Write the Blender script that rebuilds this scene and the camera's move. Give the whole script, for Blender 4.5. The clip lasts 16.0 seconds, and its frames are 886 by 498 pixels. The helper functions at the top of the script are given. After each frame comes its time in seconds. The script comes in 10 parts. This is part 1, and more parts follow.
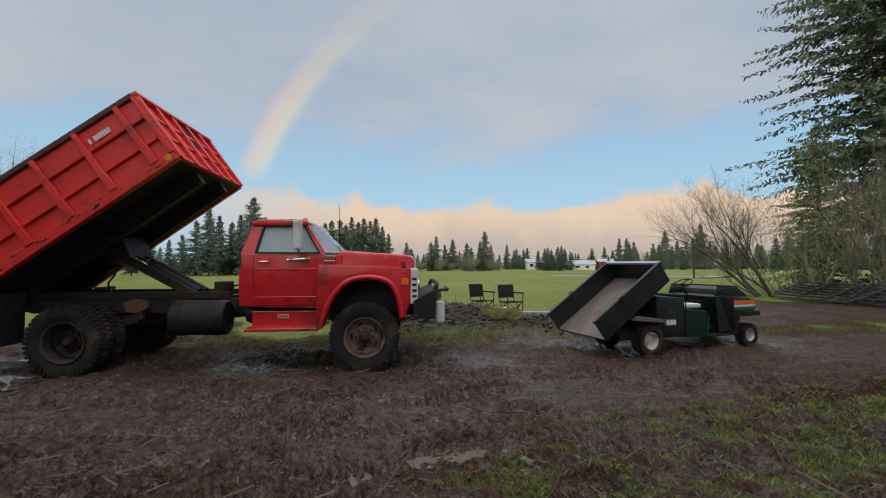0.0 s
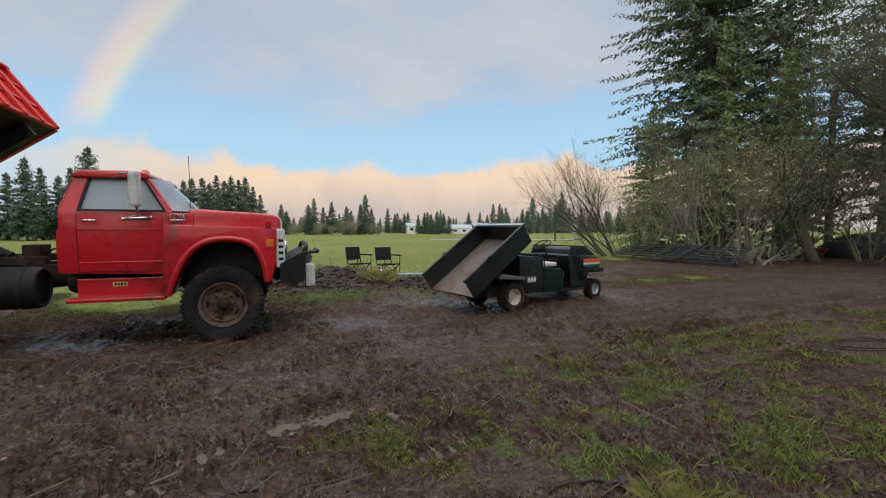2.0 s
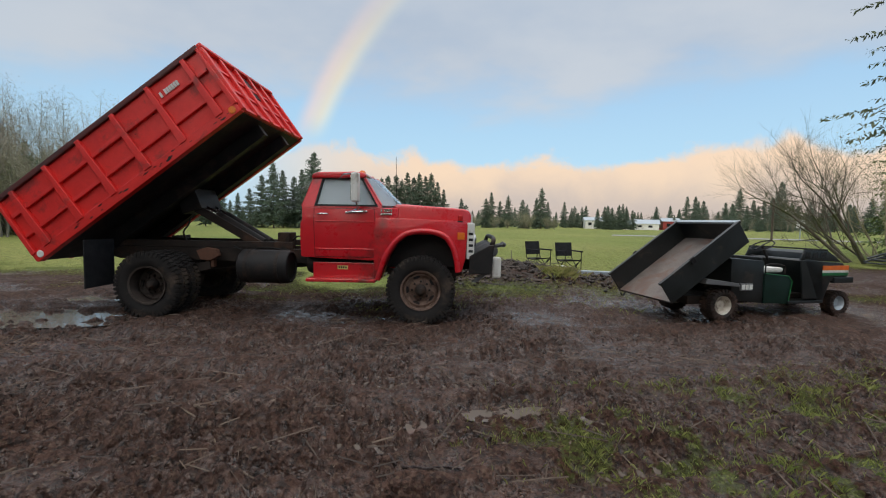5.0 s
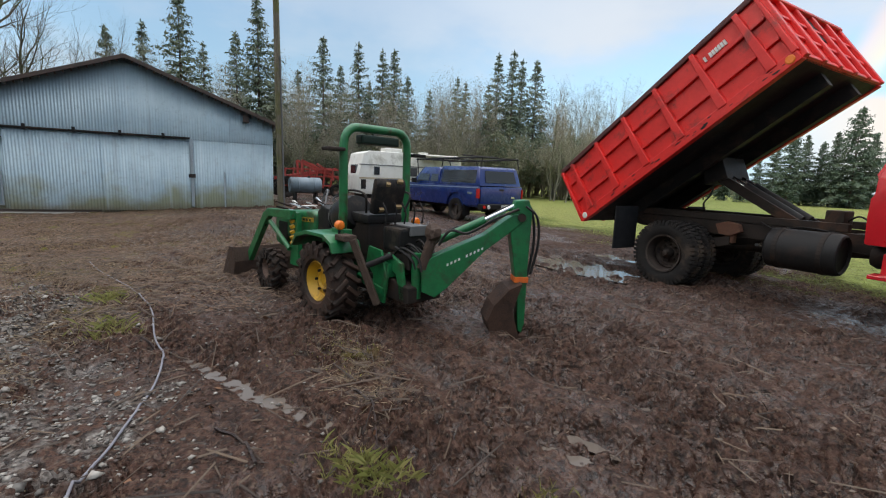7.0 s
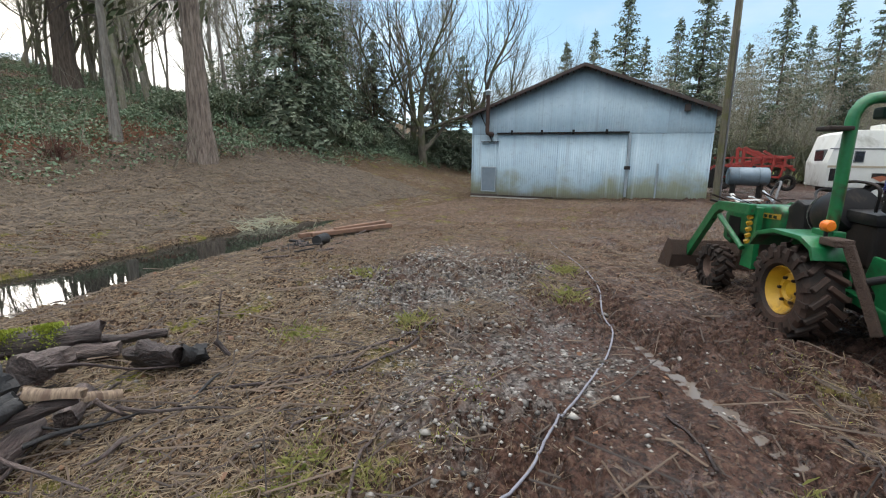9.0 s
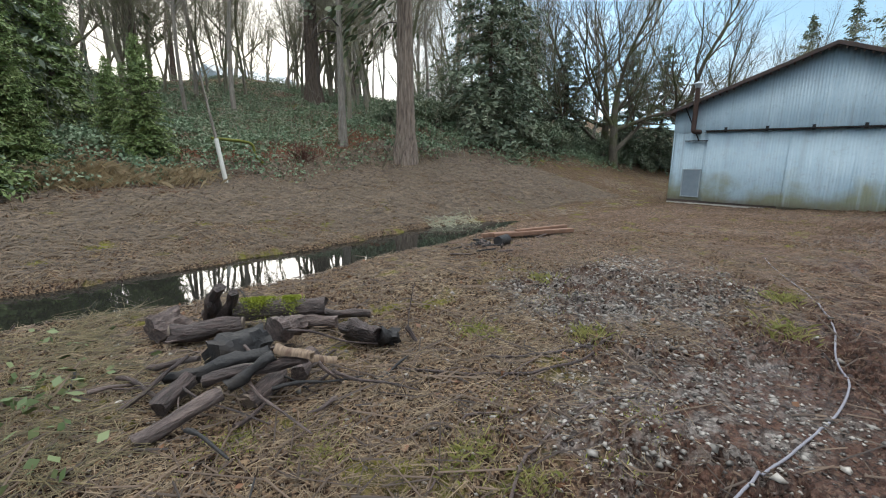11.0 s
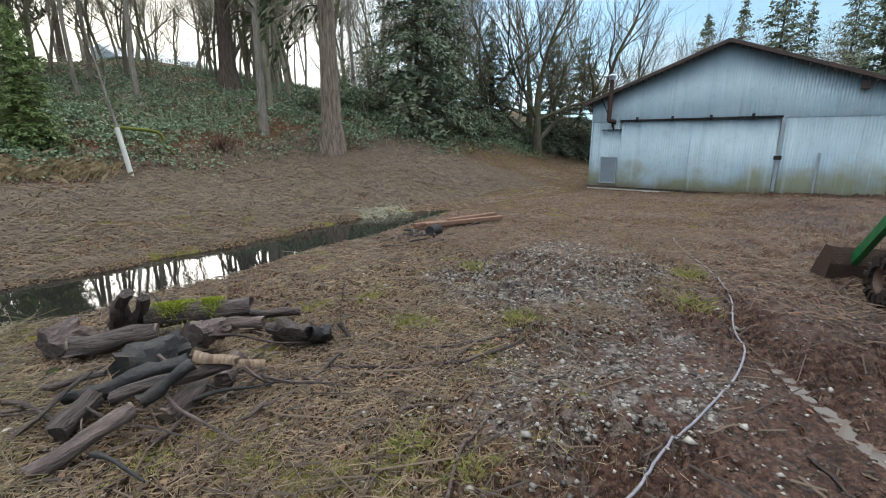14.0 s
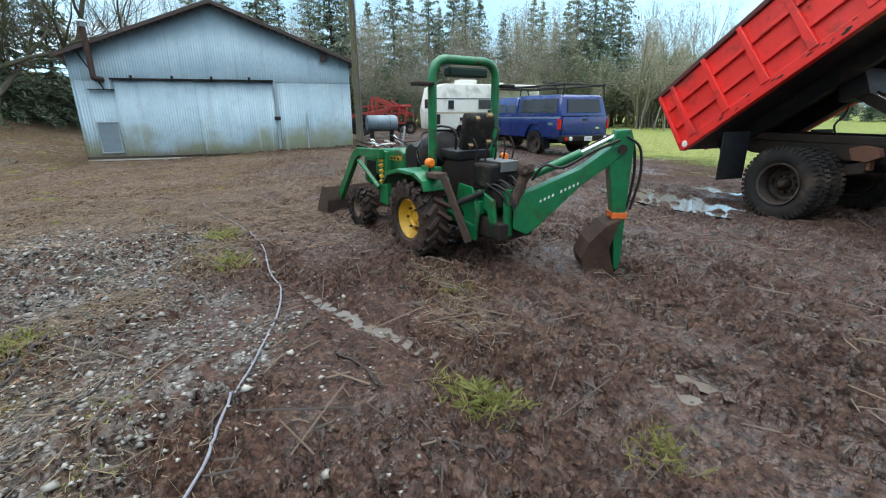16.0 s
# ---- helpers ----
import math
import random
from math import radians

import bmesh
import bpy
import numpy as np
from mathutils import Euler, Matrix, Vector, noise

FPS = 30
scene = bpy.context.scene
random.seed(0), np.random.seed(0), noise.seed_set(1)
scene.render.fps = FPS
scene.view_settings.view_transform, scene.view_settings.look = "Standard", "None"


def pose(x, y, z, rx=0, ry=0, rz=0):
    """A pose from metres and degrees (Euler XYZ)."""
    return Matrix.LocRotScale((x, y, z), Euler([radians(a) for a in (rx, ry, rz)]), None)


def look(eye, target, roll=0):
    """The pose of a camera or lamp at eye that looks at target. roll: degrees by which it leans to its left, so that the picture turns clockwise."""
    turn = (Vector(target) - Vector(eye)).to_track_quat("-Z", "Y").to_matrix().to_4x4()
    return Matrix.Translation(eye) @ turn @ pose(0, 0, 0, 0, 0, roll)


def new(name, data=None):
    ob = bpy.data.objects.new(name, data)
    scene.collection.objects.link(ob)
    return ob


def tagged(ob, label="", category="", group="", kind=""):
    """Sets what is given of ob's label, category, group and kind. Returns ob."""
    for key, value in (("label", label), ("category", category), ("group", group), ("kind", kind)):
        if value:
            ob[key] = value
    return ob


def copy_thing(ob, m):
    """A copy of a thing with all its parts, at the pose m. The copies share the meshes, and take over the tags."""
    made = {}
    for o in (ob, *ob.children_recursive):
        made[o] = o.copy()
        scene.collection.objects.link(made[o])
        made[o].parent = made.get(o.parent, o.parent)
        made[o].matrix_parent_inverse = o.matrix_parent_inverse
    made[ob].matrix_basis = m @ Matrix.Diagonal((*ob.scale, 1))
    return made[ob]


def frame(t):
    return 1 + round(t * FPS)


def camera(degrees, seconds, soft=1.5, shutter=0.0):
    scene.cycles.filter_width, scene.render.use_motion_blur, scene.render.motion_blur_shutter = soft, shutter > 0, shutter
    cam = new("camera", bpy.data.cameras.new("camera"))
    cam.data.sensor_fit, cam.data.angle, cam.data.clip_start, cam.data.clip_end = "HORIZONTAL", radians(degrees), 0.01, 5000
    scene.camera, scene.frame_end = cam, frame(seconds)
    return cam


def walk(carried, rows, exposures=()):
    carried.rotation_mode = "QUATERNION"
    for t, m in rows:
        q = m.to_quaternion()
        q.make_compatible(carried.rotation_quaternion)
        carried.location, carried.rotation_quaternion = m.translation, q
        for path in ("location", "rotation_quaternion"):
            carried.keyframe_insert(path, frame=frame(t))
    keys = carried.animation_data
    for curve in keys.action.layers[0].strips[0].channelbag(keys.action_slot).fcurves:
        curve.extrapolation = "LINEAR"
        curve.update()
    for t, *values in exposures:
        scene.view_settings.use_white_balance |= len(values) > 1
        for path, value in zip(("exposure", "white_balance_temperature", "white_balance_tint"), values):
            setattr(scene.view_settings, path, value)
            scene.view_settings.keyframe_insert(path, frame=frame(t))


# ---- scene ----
cam = camera(89.5, 16.0, soft=1.1)
# seconds, x, y, z, yaw, pitch, roll
PATH = [
    (0.0, -0.045, -0.025, 1.544, 3.61, 1.98, -0.09),
    (0.5, 0.022, 0.044, 1.526, -3.02, -0.26, -0.25),
    (1.0, 0.070, 0.067, 1.509, -7.62, -1.64, -0.23),
    (1.5, 0.079, 0.060, 1.513, -10.28, -2.29, -0.09),
    (2.0, 0.079, 0.075, 1.499, -11.52, -2.64, 0.10),
    (2.5, 0.066, 0.083, 1.510, -8.25, -2.96, 0.51),
    (3.0, 0.009, 0.025, 1.523, -2.13, -3.15, 0.72),
    (3.5, -0.063, 0.003, 1.521, 4.32, -3.12, 0.66),
    (3.7, -0.061, 0.001, 1.536, 6.21, -3.20, 0.69),
    (6.0, -0.261, 0.170, 1.502, 19.07, -4.97, 1.75),
    (6.3, -0.453, 0.151, 1.482, 30.14, -6.18, 2.30),
    (6.5, -0.584, 0.076, 1.433, 40.49, -6.34, 2.04),
    (7.0, -0.562, 0.080, 1.471, 67.98, -8.90, 2.38),
    (7.5, -0.538, 0.035, 1.462, 79.84, -9.80, 1.60),
    (8.0, -0.532, -0.052, 1.463, 90.60, -10.71, 1.32),
    (8.5, -0.534, -0.193, 1.451, 104.03, -11.17, 0.94),
    (9.0, -0.543, -0.249, 1.450, 118.10, -11.38, 0.77),
    (9.5, -0.534, -0.204, 1.471, 130.82, -11.43, 0.98),
    (10.0, -0.555, -0.189, 1.479, 136.75, -11.35, 0.67),
    (10.2, -0.533, -0.196, 1.488, 138.67, -11.42, 0.71),
    (12.3, -0.483, -0.237, 1.532, 141.92, -11.77, 0.53),
    (12.5, -0.489, -0.233, 1.530, 141.21, -11.74, 0.55),
    (13.0, -0.503, -0.231, 1.528, 139.18, -11.68, 0.57),
    (13.5, -0.518, -0.233, 1.524, 137.03, -11.79, 0.56),
    (14.0, -0.528, -0.238, 1.527, 132.41, -12.97, 0.28),
    (14.5, -0.582, -0.208, 1.502, 123.06, -14.26, 0.03),
    (15.0, -0.610, -0.170, 1.503, 109.24, -15.59, -0.23),
    (15.5, -0.634, -0.159, 1.480, 92.92, -16.47, -0.26),
    (16.0, -0.630, -0.092, 1.472, 77.27, -17.22, -0.24),
]


def aim(x, y, z, yaw, pitch, roll):
    return Matrix.Translation((x, y, z)) @ Matrix.Rotation(radians(yaw), 4, "Z") @ Matrix.Rotation(radians(90 + pitch), 4, "X") @ Matrix.Rotation(radians(roll), 4, "Z")


EXPOSURES = [(0.0, -0.19, 6500, 10), (0.6, -0.18, 6500, 10), (1.1, -0.03, 6500, 10), (3.7, 0.0, 6500, 10), (6.0, 0.1, 6500, 10), (7.0, 0.45, 6500, 10), (7.5, 0.85, 6500, 10), (8.0, 0.90, 6500, 10), (9.0, 0.84, 6450, 9),
             (13.5, 0.77, 6350, 7), (15.2, 1.0, 6200, 5), (16.0, 1.1, 6000, 2)]
walk(cam, [(row[0], aim(*row[1:])) for row in PATH], EXPOSURES)

# ---- sky and light ----
ZENITH = (2.25, 2.24, 2.24)
SUN_YAW, SUN_EL = 168.0, 12.0
sun_way = Vector((-math.sin(radians(SUN_YAW)) * math.cos(radians(SUN_EL)), math.cos(radians(SUN_YAW)) * math.cos(radians(SUN_EL)), math.sin(radians(SUN_EL))))
sun = new("sun", bpy.data.lights.new("sun", "SUN"))
sun.data.energy, sun.data.angle, sun.data.color = 1.5, radians(38), (1.0, 0.93, 0.86)
sun.matrix_world = look(sun_way * 60, (0, 0, 0))

world = bpy.data.worlds.new("sky")
scene.world = world
world.use_nodes = True
wt = world.node_tree
wt.nodes.clear()


def wn(kind, **values):
    n = wt.nodes.new(kind)
    for k, v in values.items():
        n.inputs[k.replace("_", " ")].default_value = v
    return n


def wmath(op, a, b=0.0, c=None, clamp=False):
    n = wt.nodes.new("ShaderNodeMath")
    n.operation, n.use_clamp = op, clamp
    for i, v in enumerate((a, b) if c is None else (a, b, c)):
        if isinstance(v, (int, float)):
            n.inputs[i].default_value = v
        else:
            wt.links.new(v, n.inputs[i])
    return n.outputs[0]


def wrange(v, a, b, c=0.0, d=1.0):
    n = wt.nodes.new("ShaderNodeMapRange")
    n.interpolation_type = "SMOOTHSTEP"
    wt.links.new(v, n.inputs[0])
    for i, q in enumerate((a, b, c, d)):
        n.inputs[i + 1].default_value = q
    return n.outputs[0]


def wmix(f, a, b, mode="MIX"):
    n = wt.nodes.new("ShaderNodeMix")
    n.data_type, n.blend_type = "RGBA", mode
    for i, v in ((0, f), (6, a), (7, b)):
        if isinstance(v, (int, float)):
            n.inputs[i].default_value = v
        elif isinstance(v, tuple):
            n.inputs[i].default_value = (*v, 1)
        else:
            wt.links.new(v, n.inputs[i])
    return n.outputs[2]


def wdot(v, way):
    n = wt.nodes.new("ShaderNodeVectorMath")
    n.operation = "DOT_PRODUCT"
    wt.links.new(v, n.inputs[0])
    n.inputs[1].default_value = way
    return n.outputs["Value"]


co = wt.nodes.new("ShaderNodeTexCoord").outputs["Generated"]
sep = wt.nodes.new("ShaderNodeSeparateXYZ")
wt.links.new(co, sep.inputs[0])
up = wmath("MAXIMUM", sep.outputs[2], 0.0)
nishita = wt.nodes.new("ShaderNodeTexSky")
nishita.sky_type, nishita.sun_disc = "NISHITA", False
nishita.sun_elevation, nishita.sun_rotation = radians(SUN_EL), radians(-SUN_YAW)
nishita.dust_density, nishita.ozone_density = 0.6, 2.5
# clouds lie on a flat layer overhead
flat = wmath("ADD", up, 0.16)
comb = wt.nodes.new("ShaderNodeCombineXYZ")
wt.links.new(wmath("DIVIDE", sep.outputs[0], flat), comb.inputs[0])
wt.links.new(wmath("DIVIDE", sep.outputs[1], flat), comb.inputs[1])
cl = wn("ShaderNodeTexNoise", Scale=0.62, Detail=5.0, Roughness=0.5, Distortion=0.25)
wt.links.new(comb.outputs[0], cl.inputs["Vector"])
cl2 = wn("ShaderNodeTexNoise", Scale=2.6, Detail=6.0, Roughness=0.55)
wt.links.new(comb.outputs[0], cl2.inputs["Vector"])
lump = wmath("ADD", wmath("MULTIPLY", cl.outputs[0], 0.75), wmath("MULTIPLY", cl2.outputs[0], 0.25))
toward = wdot(co, tuple(sun_way))
away = wrange(toward, 0.35, -0.45)
# a high layer of mauve cloud with a torn lower edge, most of it away from the sun
torn = wmath("ADD", up, wmath("MULTIPLY", wmath("SUBTRACT", lump, 0.5), 0.55))
high = wmath("MULTIPLY", wrange(torn, 0.20, 0.34), wmath("ADD", wmath("MULTIPLY", away, 0.85), 0.12))
# the low bank of cloud over the far woods, lit by the low sun
puff = wn("ShaderNodeTexNoise", Scale=7.0, Detail=6.0, Roughness=0.55, Distortion=0.3)
wt.links.new(co, puff.inputs["Vector"])
puff2 = wn("ShaderNodeTexNoise", Scale=2.4, Detail=2.0)
wt.links.new(co, puff2.inputs["Vector"])
edge = wmath("ADD", wmath("ADD", wmath("MULTIPLY", wmath("SUBTRACT", puff.outputs[0], 0.5), 0.16), wmath("MULTIPLY", wmath("SUBTRACT", puff2.outputs[0], 0.5), 0.22)), 0.135)
low = wrange(wmath("SUBTRACT", edge, up), -0.012, 0.016)
low = wmath("MULTIPLY", low, wrange(wdot(co, (0.3, 0.95, 0.0)), 0.50, 0.88))
mauve = wmix(wrange(lump, 0.36, 0.62), (0.47, 0.55, 0.66), (0.62, 0.66, 0.71))
peach = wmix(wrange(wmath("ADD", up, wmath("MULTIPLY", wmath("SUBTRACT", puff.outputs[0], 0.5), 0.12)), 0.02, 0.13), (0.60, 0.50, 0.47), (1.0, 0.73, 0.51))
pale = wmix(wrange(up, 0.06, 0.42), (0.50, 0.76, 0.95), (0.36, 0.58, 0.86))
white = wmix(wrange(lump, 0.40, 0.62), pale, (0.86, 0.88, 0.92))
base = wmix(wmath("MULTIPLY", wrange(toward, -0.1, 0.6), 0.8), pale, white)
veil = wmath("SUBTRACT", 1.0, wmath("MULTIPLY", 0.30, wmath("MULTIPLY", wrange(toward, -0.45, 0.1), wrange(toward, 0.75, 0.45))))
base = wmix(1.0, base, wmix(veil, (0, 0, 0), (1, 1, 1)), "MULTIPLY")
glow = wrange(toward, 0.80, 1.0)
base = wmix(wmath("MULTIPLY", glow, 0.85), base, (1.25, 1.12, 0.96))
base = wmix(high, base, mauve)
base = wmix(low, base, peach)
# the clear part of the sky follows the sky model's own colour
model = wmix(1.0, nishita.outputs[0], (0.10, 0.10, 0.10), "MULTIPLY")
base = wmix(0.12, base, model)
# under cloud the sky grows brighter and whiter towards the zenith
zen = wrange(up, 0.50, 1.0)
base = wmix(zen, base, (ZENITH[0], ZENITH[1], ZENITH[2]))
# the bow stands 42 degrees round the point opposite the sun
anti = Vector((0.207, 0.975, -0.078)).normalized()
ang = wmath("ARCCOSINE", wdot(co, tuple(anti)))
ramp = wt.nodes.new("ShaderNodeValToRGB")
els = ramp.color_ramp.elements
els[0].color, els[1].color = (0.70, 0.80, 0.78, 1), (0.80, 0.62, 0.62, 1)
for p, c in ((0.22, (0.78, 0.86, 0.66)), (0.42, (0.98, 0.88, 0.58)), (0.56, (1.0, 0.80, 0.48)), (0.78, (0.95, 0.70, 0.58))):
    e = els.new(p)
    e.color = (*c, 1)
wt.links.new(wrange(ang, radians(37.4), radians(44.6)), ramp.inputs[0])
fade = wmath("MULTIPLY", wrange(up, 0.15, 0.22), wrange(up, 0.55, 0.22, 0.16, 1.0))
fade = wmath("MULTIPLY", fade, wrange(sep.outputs[0], 0.1, -0.2))
strength = wmath("MULTIPLY", wmath("MULTIPLY", wrange(ang, radians(39.2), radians(41.2)), wrange(ang, radians(43.9), radians(42.2))), wmath("MULTIPLY", fade, 0.55))
total = wmix(strength, base, ramp.outputs[0])
bg = wt.nodes.new("ShaderNodeBackground")
wt.links.new(total, bg.inputs[0])
bg.inputs[1].default_value = 1.0
wt.links.new(bg.outputs[0], wt.nodes.new("ShaderNodeOutputWorld").inputs[0])

# ---- materials ----
def shader(name):
    m = bpy.data.materials.new(name)
    m.use_nodes = True
    return m, m.node_tree, m.node_tree.nodes["Principled BSDF"]


def noise_of(nt, scale, detail=4.0, rough=0.55, vector=None, dist=0.0):
    n = nt.nodes.new("ShaderNodeTexNoise")
    n.inputs["Scale"].default_value, n.inputs["Detail"].default_value = scale, detail
    n.inputs["Roughness"].default_value, n.inputs["Distortion"].default_value = rough, dist
    nt.links.new(vector if vector is not None else coords(nt), n.inputs["Vector"])
    return n.outputs[0]


def coords(nt, kind="Object"):
    n = nt.nodes.get("place") or nt.nodes.new("ShaderNodeTexCoord")
    n.name = "place"
    return n.outputs[kind]


def squeeze(nt, value, a, b, c=0.0, d=1.0):
    n = nt.nodes.new("ShaderNodeMapRange")
    nt.links.new(value, n.inputs[0])
    for i, q in enumerate((a, b, c, d)):
        n.inputs[i + 1].default_value = q
    return n.outputs[0]


def calc(nt, op, a, b=0.0):
    n = nt.nodes.new("ShaderNodeMath")
    n.operation = op
    for i, v in enumerate((a, b)):
        if isinstance(v, (int, float)):
            n.inputs[i].default_value = v
        else:
            nt.links.new(v, n.inputs[i])
    return n.outputs[0]


def blend(nt, f, a, b, mode="MIX"):
    n = nt.nodes.new("ShaderNodeMix")
    n.data_type, n.blend_type = "RGBA", mode
    for i, v in ((0, f), (6, a), (7, b)):
        if isinstance(v, (int, float)):
            n.inputs[i].default_value = v
        elif isinstance(v, tuple):
            n.inputs[i].default_value = (*v, 1)
        else:
            nt.links.new(v, n.inputs[i])
    return n.outputs[2]


def relief(nt, height, strength, distance=0.01):
    n = nt.nodes.new("ShaderNodeBump")
    n.inputs["Strength"].default_value, n.inputs["Distance"].default_value = strength, distance
    nt.links.new(height, n.inputs["Height"])
    return n.outputs[0]


def surface(name, c1, c2, scale=6.0, rough=(0.5, 0.7), metal=0.0, bump=0.15, fine=60.0, dirt=None, dirt_amount=0.4, random_tone=0.0, coat=0.0, stretch=None, bump_size=0.01, gloss=0.5):
    """A worn surface: two tones in broad patches, a fine grain, and a third tone as dirt."""
    m, nt, b = shader(name)
    vec = coords(nt)
    if stretch:
        mp = nt.nodes.new("ShaderNodeMapping")
        mp.inputs["Scale"].default_value = stretch
        nt.links.new(vec, mp.inputs["Vector"])
        vec = mp.outputs[0]
    broad = noise_of(nt, scale, 5, 0.6, vec)
    grain = noise_of(nt, fine, 3, 0.6, vec)
    mask = squeeze(nt, calc(nt, "ADD", calc(nt, "MULTIPLY", broad, 0.7), calc(nt, "MULTIPLY", grain, 0.3)), 0.35, 0.65)
    col = blend(nt, mask, c1, c2)
    if dirt:
        d = noise_of(nt, scale * 0.6, 6, 0.65, vec, 0.4)
        col = blend(nt, squeeze(nt, d, 0.62 - 0.25 * dirt_amount, 0.72 - 0.1 * dirt_amount), col, dirt)
    if random_tone:
        info = nt.nodes.new("ShaderNodeObjectInfo")
        hsv = nt.nodes.new("ShaderNodeHueSaturation")
        nt.links.new(squeeze(nt, info.outputs["Random"], 0, 1, 1 - random_tone, 1 + random_tone), hsv.inputs["Value"])
        nt.links.new(col, hsv.inputs["Color"])
        col = hsv.outputs[0]
    nt.links.new(col, b.inputs["Base Color"])
    nt.links.new(squeeze(nt, mask, 0, 1, rough[0], rough[1]), b.inputs["Roughness"])
    b.inputs["Metallic"].default_value = metal
    b.inputs["Coat Weight"].default_value = coat
    b.inputs["Specular IOR Level"].default_value = gloss
    b.inputs["Coat Roughness"].default_value = 0.12
    if bump:
        nt.links.new(relief(nt, mask if fine > 200 else calc(nt, "ADD", broad, grain), bump, bump_size), b.inputs["Normal"])
    return m


red_paint = surface("red_paint", (0.62, 0.010, 0.020), (0.52, 0.008, 0.016), 3, (0.24, 0.40), 0, 0.03, 30, (0.16, 0.014, 0.014), 0.35, coat=0.6)
bed_paint = surface("bed_paint", (0.74, 0.022, 0.017), (0.60, 0.014, 0.012), 2.5, (0.38, 0.55), 0, 0.06, 25, (0.12, 0.02, 0.015), 0.25, coat=0.1)
black_steel = surface("black_steel", (0.012, 0.012, 0.013), (0.025, 0.023, 0.022), 4, (0.45, 0.7), 0.1, 0.1, 50, (0.05, 0.035, 0.028), 0.4, gloss=0.22)
frame_steel = surface("frame_steel", (0.018, 0.016, 0.015), (0.042, 0.032, 0.027), 5, (0.55, 0.8), 0.2, 0.2, 60, (0.075, 0.042, 0.028), 0.35, gloss=0.2)
rubber = surface("rubber", (0.014, 0.013, 0.013), (0.026, 0.023, 0.021), 6, (0.6, 0.85), 0, 0.2, 90, (0.075, 0.055, 0.042), 0.45, gloss=0.18)
muddy_rubber = surface("muddy_rubber", (0.018, 0.016, 0.015), (0.04, 0.03, 0.025), 6, (0.5, 0.85), 0, 0.3, 60, (0.075, 0.045, 0.034), 0.8, gloss=0.2)
rusty_rim = surface("rusty_rim", (0.14, 0.085, 0.062), (0.24, 0.165, 0.13), 9, (0.6, 0.85), 0.2, 0.2, 70, (0.05, 0.032, 0.026), 0.6, gloss=0.25)
dark_rim = surface("dark_rim", (0.05, 0.042, 0.036), (0.08, 0.06, 0.05), 9, (0.6, 0.85), 0.2, 0.2, 70, (0.03, 0.022, 0.02), 0.6, gloss=0.2)
chrome = surface("chrome", (0.75, 0.75, 0.76), (0.6, 0.6, 0.6), 12, (0.12, 0.3), 1.0, 0.02)
white_paint = surface("white_paint", (0.72, 0.72, 0.68), (0.6, 0.59, 0.54), 6, (0.35, 0.55), 0, 0.04, 40, (0.32, 0.28, 0.22), 0.25)
rv_skin = surface("rv_skin", (0.74, 0.73, 0.68), (0.66, 0.64, 0.58), 2, (0.4, 0.6), 0, 0.03, 30, (0.42, 0.40, 0.34), 0.3)
amber = surface("amber_plastic", (0.85, 0.22, 0.02), (0.7, 0.16, 0.015), 12, (0.2, 0.35), 0, 0)
red_lens = surface("red_lens", (0.55, 0.012, 0.012), (0.42, 0.01, 0.01), 12, (0.15, 0.3), 0, 0)
yellow_paint = surface("yellow_paint", (0.62, 0.36, 0.02), (0.5, 0.28, 0.015), 8, (0.4, 0.6), 0, 0.05, 50, (0.10, 0.06, 0.03), 0.4)
green_paint = surface("green_paint", (0.012, 0.170, 0.054), (0.008, 0.110, 0.035), 7, (0.30, 0.50), 0, 0.06, 40, (0.045, 0.038, 0.022), 0.38, coat=0.3)
dark_green = surface("dark_green", (0.004, 0.016, 0.011), (0.006, 0.024, 0.016), 6, (0.4, 0.6), 0, 0.05, 40, gloss=0.3)
blue_paint = surface("blue_paint", (0.007, 0.032, 0.19), (0.006, 0.025, 0.15), 2, (0.2, 0.35), 0.2, 0.01, 30, (0.05, 0.045, 0.05), 0.15, coat=0.6)
silver_blue = surface("silver_blue", (0.30, 0.36, 0.48), (0.25, 0.30, 0.42), 3, (0.25, 0.4), 0.4, 0)
vinyl = surface("vinyl", (0.009, 0.009, 0.010), (0.018, 0.017, 0.017), 8, (0.4, 0.6), 0, 0.1, 70, (0.06, 0.045, 0.035), 0.3, gloss=0.25)
grey_plastic = surface("grey_plastic", (0.10, 0.10, 0.105), (0.14, 0.14, 0.14), 8, (0.5, 0.7), 0, 0.06)
mud_cake = surface("mud_cake", (0.055, 0.036, 0.028), (0.085, 0.056, 0.042), 14, (0.55, 0.9), 0, 0.7, 60, bump_size=0.02, gloss=0.25)
rust = surface("rust", (0.10, 0.045, 0.028), (0.16, 0.075, 0.045), 10, (0.7, 0.9), 0.2, 0.3, 60)
red_implement = surface("red_implement", (0.34, 0.03, 0.02), (0.24, 0.03, 0.022), 5, (0.5, 0.7), 0, 0.05, 40, (0.12, 0.05, 0.035), 0.3)
galvanised = surface("galvanised", (0.42, 0.47, 0.50), (0.34, 0.39, 0.43), 3, (0.35, 0.55), 0.45, 0.05, 40)
hose_skin = surface("hose_skin", (0.23, 0.23, 0.27), (0.16, 0.155, 0.175), 12, (0.5, 0.7), 0, 0.1, 80)
sign_white = surface("sign_white", (0.7, 0.7, 0.66), (0.6, 0.6, 0.55), 8, (0.5, 0.6), 0, 0)
orange_band = surface("orange_band", (0.75, 0.16, 0.02), (0.6, 0.12, 0.02), 10, (0.4, 0.6), 0, 0)
